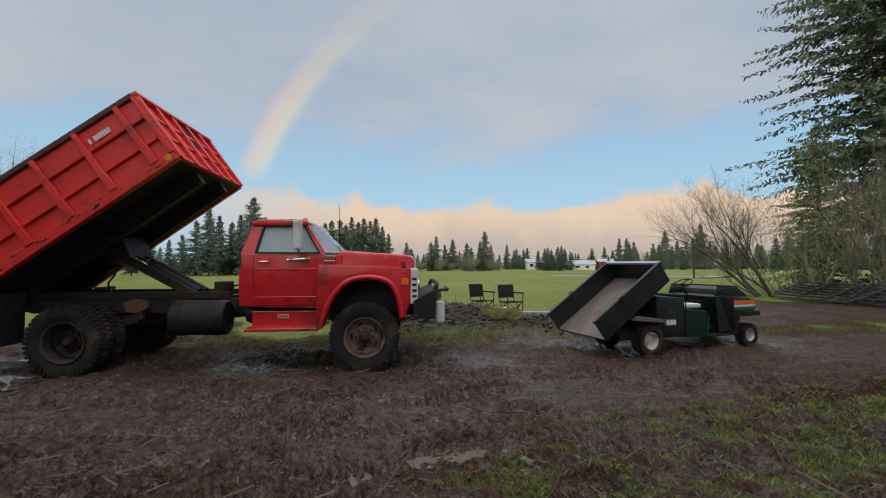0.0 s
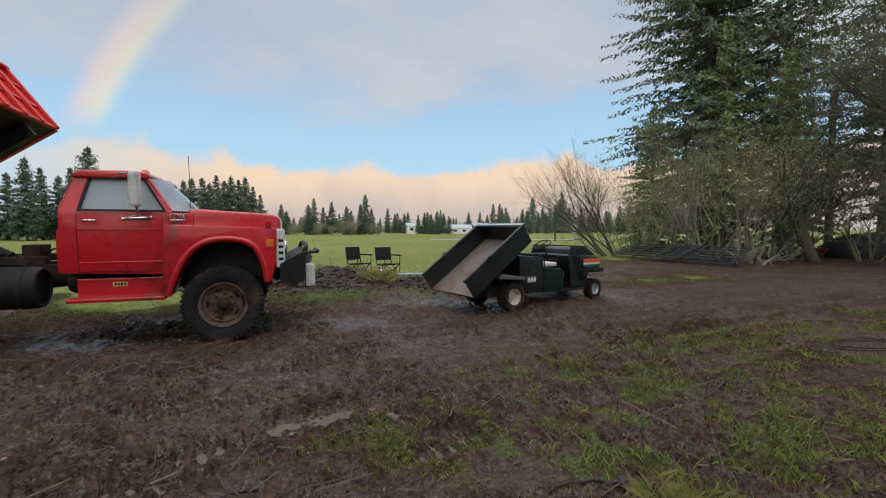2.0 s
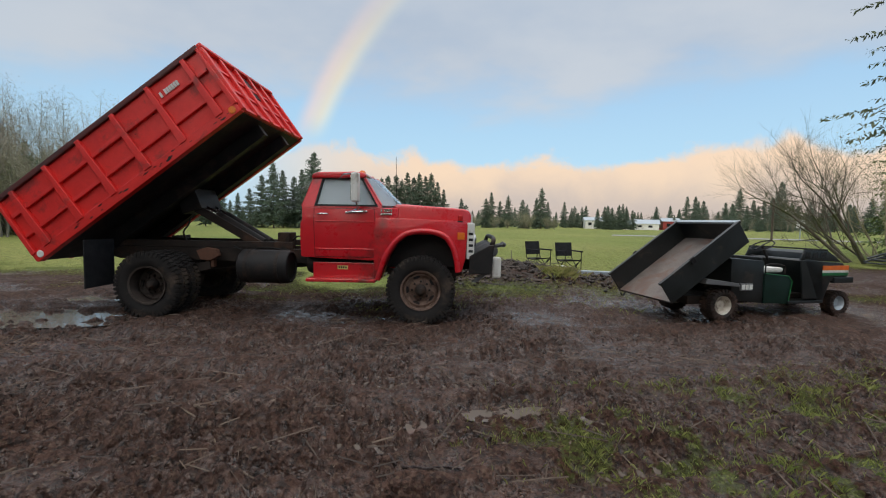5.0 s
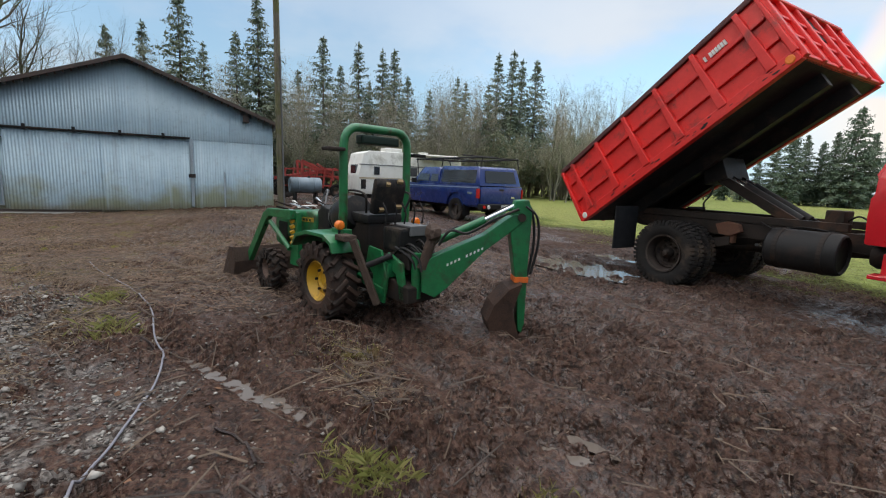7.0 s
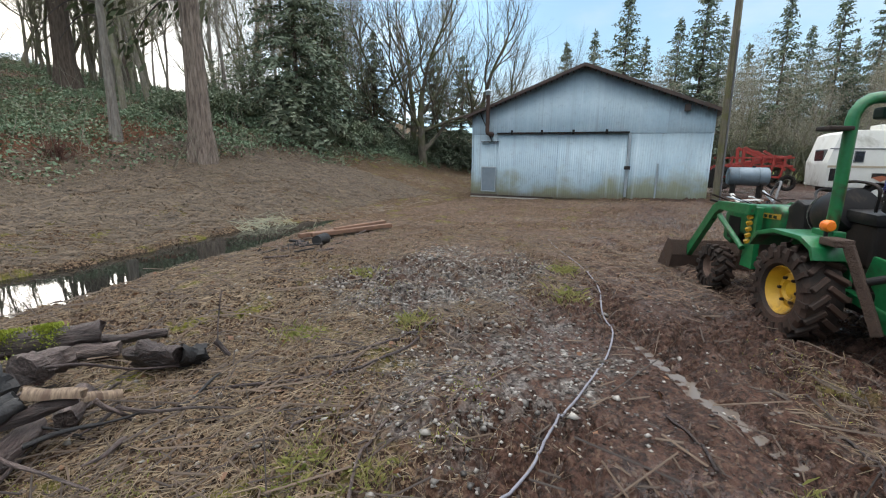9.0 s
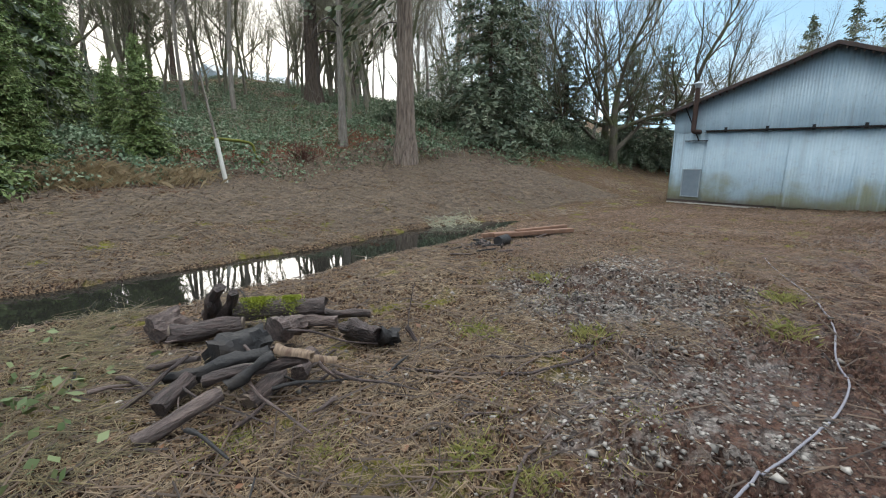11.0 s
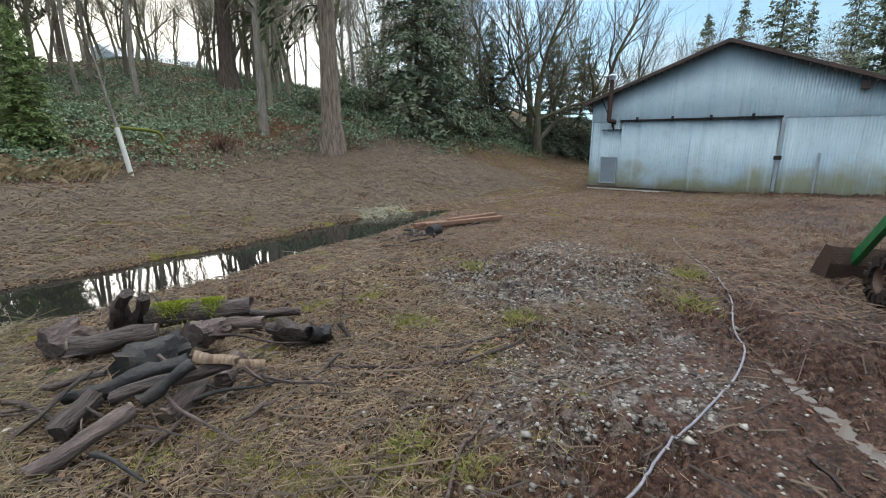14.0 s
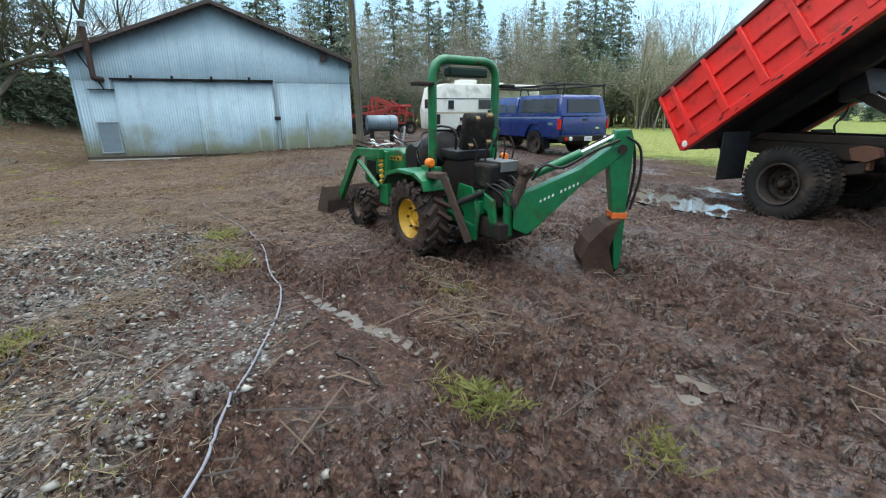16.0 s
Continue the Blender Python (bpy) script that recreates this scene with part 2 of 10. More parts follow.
blue_sheet = surface("blue_sheet", (0.02, 0.16, 0.55), (0.016, 0.12, 0.42), 9, (0.35, 0.5), 0, 0.3, 30)
canvas_black = surface("canvas_black", (0.014, 0.014, 0.016), (0.03, 0.03, 0.032), 10, (0.7, 0.9), 0, 0.2, 90, gloss=0.15)


def make_glass(name, tint=(0.8, 0.9, 0.92), rough=0.02, solid=0.0):
    m, nt, b = shader(name)
    b.inputs["Base Color"].default_value = (*tint, 1)
    b.inputs["Roughness"].default_value = rough
    b.inputs["Transmission Weight"].default_value = 1.0 - solid
    b.inputs["IOR"].default_value = 1.45
    return m


# half-opaque tint stands in for sky mirrored in the windscreen
glass = make_glass("glass", (0.30, 0.38, 0.42), 0.05, 0.5)
# pale opaque share is fog plus mirrored sky put into the colour
fog_glass = make_glass("fogged_glass", (0.50, 0.57, 0.59), 0.12, 0.6)
dark_glass = make_glass("dark_glass", (0.05, 0.06, 0.07), 0.04, 0.4)


def water_material(name, tint):
    m, nt, b = shader(name)
    b.inputs["Base Color"].default_value = (*tint, 1)
    b.inputs["Roughness"].default_value = 0.03
    b.inputs["Specular IOR Level"].default_value = 0.5
    b.inputs["IOR"].default_value = 1.33
    n = noise_of(nt, 5.0, 2)
    nt.links.new(relief(nt, n, 0.03, 0.01), b.inputs["Normal"])
    return m


muddy_water = water_material("muddy_water", (0.135, 0.112, 0.095))
ditch_water = water_material("ditch_water", (0.014, 0.014, 0.012))


def bark_material(name, c1, c2, moss=None, stretch=(9, 9, 1.6), rough=0.9):
    m, nt, b = shader(name)
    mp = nt.nodes.new("ShaderNodeMapping")
    mp.inputs["Scale"].default_value = stretch
    nt.links.new(coords(nt), mp.inputs["Vector"])
    n = noise_of(nt, 1.6, 6, 0.65, mp.outputs[0], 0.4)
    col = blend(nt, squeeze(nt, n, 0.35, 0.65), c1, c2)
    if moss:
        col = blend(nt, squeeze(nt, noise_of(nt, 1.3, 5, 0.6), 0.45, 0.6), col, moss)
    nt.links.new(col, b.inputs["Base Color"])
    b.inputs["Roughness"].default_value = rough
    nt.links.new(relief(nt, n, 0.9, 0.05), b.inputs["Normal"])
    return m


def leaf_material(name, c1, c2, c3=None, rough=0.6):
    m, nt, b = shader(name)
    geo = nt.nodes.new("ShaderNodeNewGeometry")
    r = geo.outputs["Random Per Island"]
    col = blend(nt, squeeze(nt, r, 0, 1), c1, c2)
    if c3:
        col = blend(nt, squeeze(nt, noise_of(nt, 0.5, 3), 0.45, 0.65, 0.0, 0.55), col, c3)
    nt.links.new(col, b.inputs["Base Color"])
    b.inputs["Roughness"].default_value = rough
    return m


fir_bark = bark_material("fir_bark", (0.055, 0.040, 0.032), (0.15, 0.115, 0.092))
pale_bark = bark_material("pale_bark", (0.16, 0.14, 0.12), (0.30, 0.27, 0.235))
bare_bark = bark_material("bare_bark", (0.075, 0.062, 0.048), (0.14, 0.12, 0.09), (0.075, 0.085, 0.030))
grey_twig = bark_material("grey_twig", (0.14, 0.125, 0.10), (0.28, 0.25, 0.20), (0.15, 0.155, 0.085))
needles = leaf_material("needles", (0.058, 0.088, 0.050), (0.125, 0.160, 0.082), (0.135, 0.140, 0.070))
# slope and far needles are bluer, with haze put into their colour
hazed_slope_needles = leaf_material("hazed_slope_needles", (0.072, 0.102, 0.068), (0.145, 0.185, 0.115), (0.145, 0.155, 0.092))
hazed_far_needles = leaf_material("hazed_far_needles", (0.055, 0.090, 0.060), (0.090, 0.135, 0.082), (0.105, 0.120, 0.072))
cedar_needles = leaf_material("cedar_needles", (0.115, 0.175, 0.055), (0.200, 0.270, 0.090), (0.200, 0.215, 0.075))
ivy = leaf_material("ivy", (0.082, 0.140, 0.074), (0.175, 0.240, 0.145), (0.155, 0.180, 0.105), 0.55)
brown_leaf = leaf_material("brown_leaf", (0.10, 0.045, 0.022), (0.19, 0.09, 0.042), (0.07, 0.035, 0.022))
straw = leaf_material("straw", (0.29, 0.22, 0.14), (0.018, 0.0115, 0.0075), (0.085, 0.056, 0.032), 0.75)
grass_blade = leaf_material("grass_blade", (0.13, 0.185, 0.034), (0.32, 0.34, 0.090), (0.23, 0.20, 0.065))
moss_leaf = leaf_material("moss_leaf", (0.16, 0.20, 0.012), (0.24, 0.27, 0.02))
stone_mat = leaf_material("stone_grey", (0.028, 0.023, 0.020), (0.36, 0.335, 0.30), (0.05, 0.038, 0.032), 0.5)
clod_mat = leaf_material("mud_clod", (0.045, 0.030, 0.024), (0.075, 0.050, 0.038), (0.06, 0.038, 0.03), 0.5)

# ---- shaping tools ----
def thing(name, label, category, m=None, group="", kind=""):
    ob = new(name)
    ob.empty_display_size = 0.2
    if m is not None:
        ob.matrix_basis = m
    return tagged(ob, label, category, group, kind)


def mesh_from(bm, name):
    me = bpy.data.meshes.new(name)
    bm.to_mesh(me)
    bm.free()
    return me


def part(name, bm, material, parent=None, label="", smooth=None):
    """Links a bmesh, or a ready mesh, as one mesh object under a thing or a part."""
    me = bm if isinstance(bm, bpy.types.Mesh) else mesh_from(bm, name)
    if not me.materials:
        me.materials.append(material)
    if smooth is not None:
        me.shade_smooth()
        me.set_sharp_from_angle(angle=radians(smooth))
    ob = new(name, me)
    if parent is not None:
        ob.parent = parent
    if label:
        ob["label"] = label
    return ob


def grown(bm, geom_faces, bevel, segments=2):
    if bevel:
        edges = {e for f in geom_faces for e in f.edges}
        bmesh.ops.bevel(bm, geom=list(edges), offset=bevel, segments=segments, affect="EDGES", profile=0.6, clamp_overlap=True)


def box(bm, x0, x1, y0, y1, z0, z1, bevel=0.0, m=None, segments=2):
    vs = [bm.verts.new(p) for p in ((x0, y0, z0), (x1, y0, z0), (x1, y1, z0), (x0, y1, z0), (x0, y0, z1), (x1, y0, z1), (x1, y1, z1), (x0, y1, z1))]
    if m is not None:
        for v in vs:
            v.co = m @ v.co
    fs = [bm.faces.new([vs[i] for i in f]) for f in ((3, 2, 1, 0), (4, 5, 6, 7), (0, 1, 5, 4), (1, 2, 6, 5), (2, 3, 7, 6), (3, 0, 4, 7))]
    grown(bm, fs, bevel, segments)
    return bm


def boxed(x0, x1, y0, y1, z0, z1, bevel=0.0, m=None, segments=2):
    return box(bmesh.new(), x0, x1, y0, y1, z0, z1, bevel, m, segments)


def prism(bm, outline, y0, y1, bevel=0.0, bend=None, segments=2):
    """A plate: an outline in x and z, between y0 and y1. bend moves each point."""
    a = [bm.verts.new((x, y0, z)) for x, z in outline]
    b = [bm.verts.new((x, y1, z)) for x, z in outline]
    n = len(outline)
    fs = [bm.faces.new(a), bm.faces.new(b[::-1])]
    for i in range(n):
        j = (i + 1) % n
        fs.append(bm.faces.new((a[j], a[i], b[i], b[j])))
    if bend:
        for v in a + b:
            v.co = bend(v.co)
    bmesh.ops.recalc_face_normals(bm, faces=fs)
    grown(bm, fs, bevel, segments)
    return bm


def ring_plate(bm, outer, inner, y0, y1, bend=None, bevel=0.0):
    """A plate with a hole; outer and inner have as many corners."""
    n = len(outer)
    layers = [[bm.verts.new((x, y, z)) for x, z in o] for o, y in ((outer, y0), (inner, y0), (inner, y1), (outer, y1))]
    fs = []
    for k in range(4):
        p, q = layers[k], layers[(k + 1) % 4]
        for i in range(n):
            j = (i + 1) % n
            fs.append(bm.faces.new((p[i], p[j], q[j], q[i])))
    if bend:
        for layer in layers:
            for v in layer:
                v.co = bend(v.co)
    bmesh.ops.recalc_face_normals(bm, faces=fs)
    grown(bm, fs, bevel, 1)
    return bm


def lathe(bm, profile, steps=32, axis="y", m=None, close=False):
    """Turns a profile of (radius, along) round an axis."""
    rings = []
    for r, s in profile:
        ring = []
        for k in range(steps):
            a = 2 * math.pi * k / steps
            c, d = r * math.cos(a), r * math.sin(a)
            p = Vector((c, s, d)) if axis == "y" else Vector((c, d, s)) if axis == "z" else Vector((s, c, d))
            ring.append(bm.verts.new(m @ p if m is not None else p))
        rings.append(ring)
    fs = []
    for p, q in zip(rings, rings[1:] + (rings[:1] if close else [])):
        for k in range(steps):
            j = (k + 1) % steps
            fs.append(bm.faces.new((p[k], p[j], q[j], q[k])))
    if not close:
        if profile[0][0] > 1e-6:
            fs.append(bm.faces.new(rings[0]))
        if profile[-1][0] > 1e-6:
            fs.append(bm.faces.new(rings[-1][::-1]))
    bmesh.ops.recalc_face_normals(bm, faces=fs)
    return bm


def rod(bm, p, q, r, r2=None, steps=12, caps=True):
    p, q = Vector(p), Vector(q)
    r2 = r if r2 is None else r2
    m = (q - p).to_track_quat("Z", "Y").to_matrix()
    a, b = [], []
    for k in range(steps):
        t = 2 * math.pi * k / steps
        v = m @ Vector((math.cos(t), math.sin(t), 0))
        a.append(bm.verts.new(p + v * r))
        b.append(bm.verts.new(q + v * r2))
    for k in range(steps):
        j = (k + 1) % steps
        bm.faces.new((a[k], a[j], b[j], b[k]))
    if caps:
        bm.faces.new(a[::-1])
        bm.faces.new(b)
    return bm


def smooth_line(points, per=6):
    """A soft line through points (Catmull-Rom)."""
    pts = [Vector(p) for p in points]
    if len(pts) < 3:
        return pts
    out = []
    ext = [pts[0] * 2 - pts[1]] + pts + [pts[-1] * 2 - pts[-2]]
    for i in range(1, len(ext) - 2):
        a, b, c, d = ext[i - 1:i + 3]
        for k in range(per):
            t = k / per
            out.append(0.5 * (2 * b + (c - a) * t + (2 * a - 5 * b + 4 * c - d) * t * t + (3 * b - a - 3 * c + d) * t ** 3))
    return out + [pts[-1]]


def tube(bm, points, r, steps=8, radii=None, caps=True, scale=None):
    """A pipe along a line of points."""
    pts = [Vector(p) for p in points]
    rings = []
    side = None
    for i, p in enumerate(pts):
        way = (pts[min(i + 1, len(pts) - 1)] - pts[max(i - 1, 0)])
        way = way.normalized() if way.length > 1e-9 else Vector((0, 0, 1))
        if side is None:
            side = way.orthogonal().normalized()
        side = (side - way * side.dot(way))
        side = side.normalized() if side.length > 1e-6 else way.orthogonal().normalized()
        up2 = way.cross(side)
        rr = radii[i] if radii else r
        ring = []
        for k in range(steps):
            t = 2 * math.pi * k / steps
            ring.append(bm.verts.new(p + (side * math.cos(t) + up2 * math.sin(t)) * rr))
        rings.append(ring)
    for a, b in zip(rings, rings[1:]):
        for k in range(steps):
            j = (k + 1) % steps
            bm.faces.new((a[k], a[j], b[j], b[k]))
    if caps:
        bm.faces.new(rings[0][::-1])
        bm.faces.new(rings[-1])
    return bm


def beam(bm, p, q, w, h, bevel=0.0, up=(0, 0, 1)):
    """A bar of w x h from p to q."""
    p, q = Vector(p), Vector(q)
    x = (q - p)
    n = x.length
    x = x / n
    z = Vector(up)
    z = (z - x * z.dot(x))
    z = z.normalized() if z.length > 1e-6 else x.orthogonal().normalized()
    y = z.cross(x)
    m = Matrix.Translation(p) @ Matrix((x, y, z)).transposed().to_4x4()
    return box(bm, 0, n, -w / 2, w / 2, -h / 2, h / 2, bevel, m)


def raw_mesh(name, verts, faces, material, smooth=False):
    me = bpy.data.meshes.new(name)
    verts = np.asarray(verts, dtype=np.float32).reshape(-1, 3)
    faces = np.asarray(faces, dtype=np.int32)
    k = faces.shape[1]
    me.vertices.add(len(verts))
    me.vertices.foreach_set("co", verts.ravel())
    me.loops.add(faces.size)
    me.loops.foreach_set("vertex_index", faces.ravel())
    me.polygons.add(len(faces))
    me.polygons.foreach_set("loop_start", np.arange(0, faces.size, k, dtype=np.int32))
    if smooth:
        me.polygons.foreach_set("use_smooth", np.ones(len(faces), dtype=bool))
    me.update(calc_edges=True)
    me.validate()
    me.materials.append(material)
    return me


# smooth random fields over the plan
def lattice(x, y, seed):
    x, y = np.asarray(x, float), np.asarray(y, float)
    xi, yi = np.floor(x).astype(np.int64), np.floor(y).astype(np.int64)
    fx, fy = x - xi, y - yi
    fx, fy = fx * fx * (3 - 2 * fx), fy * fy * (3 - 2 * fy)

    def h(a, b):
        n = (a * 374761393 + b * 668265263 + seed * 1442695041) & 0xFFFFFFFF
        n = ((n ^ (n >> 13)) * 1274126177) & 0xFFFFFFFF
        return ((n ^ (n >> 16)) & 0xFFFF) / 65535.0
    return (h(xi, yi) * (1 - fx) + h(xi + 1, yi) * fx) * (1 - fy) + (h(xi, yi + 1) * (1 - fx) + h(xi + 1, yi + 1) * fx) * fy


def field(x, y, size, seed, octaves=3):
    total, amp, norm = 0.0, 1.0, 0.0
    for k in range(octaves):
        total = total + amp * lattice(np.asarray(x) / size * 2 ** k, np.asarray(y) / size * 2 ** k, seed + 17 * k)
        norm += amp
        amp *= 0.5
    return total / norm


def clods(x, y, size, seed):
    """Distance to the nearest of scattered points, and the gap to the second nearest, in cell widths."""
    x, y = np.asarray(x, float) / size, np.asarray(y, float) / size
    xi, yi = np.floor(x).astype(np.int64), np.floor(y).astype(np.int64)
    best, second = np.full(np.shape(x), 9.0), np.full(np.shape(x), 9.0)
    for dx in (-1, 0, 1):
        for dy in (-1, 0, 1):
            cx, cy = xi + dx, yi + dy
            n = (cx * 374761393 + cy * 668265263 + seed * 1442695041) & 0xFFFFFFFF
            n = ((n ^ (n >> 13)) * 1274126177) & 0xFFFFFFFF
            d = np.hypot(cx + 0.1 + 0.8 * ((n & 0xFFFF) / 65535.0) - x, cy + 0.1 + 0.8 * ((n >> 16) / 65535.0) - y)
            second = np.minimum(second, np.maximum(best, d))
            best = np.minimum(best, d)
    return best, second - best


def ramp01(v, a, b):
    t = np.clip((np.asarray(v, float) - a) / (b - a), 0, 1)
    return t * t * (3 - 2 * t)

# ---- ground ----
# centres, half lengths, half widths and turns of the puddles
PUDDLES = [(-3.62, 0.04, 0.46, 0.10, 40), (-4.22, -0.36, 0.26, 0.045, 32), (-0.18, 3.76, 0.36, 0.12, 22), (0.50, 3.62, 0.13, 0.06, -30), (-2.55, 6.85, 0.42, 0.11, 8), (-0.85, 6.85, 0.50, 0.12, 8), (-0.45, 5.75, 0.30, 0.05, 10),
           (0.35, 5.9, 0.3, 0.04, 8), (-7.1, 5.5, 1.25, 0.50, 12), (-7.9, 6.9, 0.9, 0.38, 10), (-6.9, 4.75, 0.55, 0.13, 8), (-7.9, 4.5, 0.35, 0.09, 0), (-2.46, 1.56, 0.30, 0.07, 40), (-2.45, 1.88, 0.2, 0.05, 35), (-1.42, 2.42, 0.17, 0.075, 15), (-5.6, 4.0, 0.25, 0.06, 10)]
RUTS = [((-14, 2.2), (-7, 3.3), (-1, 4.1), (6, 5.9), (16, 8.2)), ((-14, 3.9), (-7, 5.0), (-1, 5.6), (6, 7.6), (16, 10)), ((-8.5, -3.4), (-6.2, -1.6), (-4.4, -0.45), (-3.1, 0.4), (-1.4, 1.7), (0.5, 3.0), (6, 5.0)), ((-9.0, -1.4), (-6.5, 0.1), (-4.6, 1.2), (-2.4, 2.6), (2, 4.3)),
        ((-9, 1.6), (-4.5, 2.3), (-1.5, 2.75), (1.0, 3.6), (5, 5.2)), ((-8, 2.6), (-4, 3.1), (-1.0, 3.35), (2.5, 4.75), (7, 6.4)), ((-6, 4.6), (-2, 4.85), (2, 5.35), (8, 7.0), (16, 9.2)), ((-3.6, 1.2), (-2.2, 1.9), (-0.6, 2.3), (0.6, 2.2))]
DITCH = ((8, -5.7), (1.0, -6.0), (-0.5, -6.15), (-1.8, -6.35), (-3.5, -6.65), (-5.2, -7.05), (-6.6, -7.45), (-9.0, -7.75), (-13.0, -8.3), (-19, -8.9), (-30, -9.5))
DITCH_X = np.array([p[0] for p in DITCH][::-1])
DITCH_Y = np.array([p[1] for p in DITCH][::-1])
WATER_Z = -0.045


def near_line(x, y, line):
    """Distance to a broken line, and how far along it."""
    best = np.full(np.shape(x), 1e9)
    along = np.zeros(np.shape(x))
    done = 0.0
    for (ax, ay), (bx, by) in zip(line, line[1:]):
        dx, dy = bx - ax, by - ay
        n = math.hypot(dx, dy)
        t = np.clip(((x - ax) * dx + (y - ay) * dy) / (n * n), 0, 1)
        d = np.hypot(x - ax - t * dx, y - ay - t * dy)
        along = np.where(d < best, done + t * n, along)
        best = np.minimum(best, d)
        done += n
    return best, along


def beyond_ditch(x, y):
    return np.interp(x, DITCH_X, DITCH_Y) - y


def broad_height(x, y):
    """The lie of the land without its small relief."""
    x, y = np.asarray(x, float), np.asarray(y, float)
    z = 0.33 * np.exp(-(((x + 19) / 5.5) ** 2 + ((y - 0.5) / 4.0) ** 2))
    d = beyond_ditch(x, y)
    z = z + (0.095 + 0.115 * ramp01(-x, 5, 13)) * np.clip(d - 0.6, 0, 9) * ramp01(d, 0.4, 2.5) * (1 - 0.5 * ramp01(-x, 17, 30))
    wander = 1.4 * (field(x, y * 0, 7, 5, 2) - 0.5)
    bank = np.clip((d + wander + 0.14 * np.clip(-x - 8, 0, 20) - 6.6) / 33.0, 0, 1)
    z = z + 6.5 * bank * ramp01(bank, 0.0, 0.06)
    z = z + 0.5 * ramp01(d, 20, 60)
    return z


def zone_grass(x, y):
    edge = np.interp(x, [-40, -16, -11, -7.5, -3, 2, 6, 9, 30], [7.5, 8.8, 8.9, 8.7, 8.3, 10.2, 14.5, 18.5, 19])
    far = ramp01(y - edge + 4.5 * (field(x, y, 1.6, 21, 4) - 0.5), -1.5, 2.5)
    # patchy turf beside the lane
    low = np.interp(x, [-3, -1.0, 0.5, 3, 8, 16], [3.2, 2.9, 2.2, 1.0, -1, -2])
    top = np.interp(x, [-3, -0.8, 0.5, 2.5, 4.5, 8, 16], [3.0, 3.4, 4.3, 5.2, 5.9, 7.4, 9.5])
    near = ramp01(y, low, low + 0.8) * (1 - ramp01(y, top - 0.5, top + 0.35)) * ramp01(x, -1.2, 0.4)
    near = near * ramp01(field(x, y, 0.9, 33, 4), 0.28, 0.50) * (0.30 + 0.50 * ramp01(field(x, y, 0.22, 34, 3), 0.34, 0.54))
    strip = np.exp(-((y - 10.6 - 0.13 * x) / 1.3) ** 2) * ramp01(x, -2.5, 0.5) * (1 - ramp01(x, 11, 16)) * ramp01(field(x, y, 1.2, 37, 3), 0.4, 0.58)
    strip2 = np.exp(-((y - 8.4 - 0.1 * (x + 3)) / 0.9) ** 2) * (1 - ramp01(x, -1.8, -0.6)) * ramp01(x, -7.5, -5.5) * ramp01(field(x, y, 0.8, 38, 3), 0.38, 0.55)
    dug = np.exp(-(((x + 0.1) / 3.3) ** 2 + ((y - 12.5) / 1.6) ** 2) ** 2)
    return np.clip(np.maximum(np.maximum(far, near), np.maximum(strip, strip2)) * (1 - 0.95 * dug), 0, 1)


def zone_gravel(x, y):
    a = ((x + 5.3) / 1.9) ** 2 + ((y + 2.75) / 1.15) ** 2
    b = ((x + 3.35) / 1.45) ** 2 + ((y + 1.40) / 0.95) ** 2
    g = np.maximum(1 - ramp01(np.sqrt(a) + 0.7 * (field(x, y, 0.6, 51, 3) - 0.5), 0.72, 1.12), 0.60 * (1 - ramp01(np.sqrt(b) + 0.9 * (field(x, y, 0.5, 52, 3) - 0.5), 0.6, 1.15)))
    return g


def zone_straw(x, y):
    s = ramp01(-y + 0.35 * (x + 3) * 0.2 + 1.6 * (field(x, y, 1.1, 61, 3) - 0.5), 0.35, 2.2) * (1 - 0.75 * zone_gravel(x, y))
    lane = np.exp(-((y + 0.25 * x + 1.1 + 1.0) / 1.0) ** 2) * (1 - ramp01(x, -6, -4))
    s = s * (1 - 0.6 * lane)
    s = np.maximum(s, 0.62 * ramp01(-x, 5.0, 8.5) * (1 - ramp01(y, 0.5, 3.0)) * ramp01(field(x, y, 0.9, 63, 3), 0.25, 0.6))
    patch = np.exp(-(((x + 3.9) / 0.9) ** 2 + ((y - 0.75) / 0.35) ** 2)) * 0.5
    return np.clip(np.maximum(s, patch), 0, 1)


def mud_amount(x, y):
    return np.clip(1 - zone_grass(x, y) * 0.8 - zone_straw(x, y) * 0.55, 0, 1)


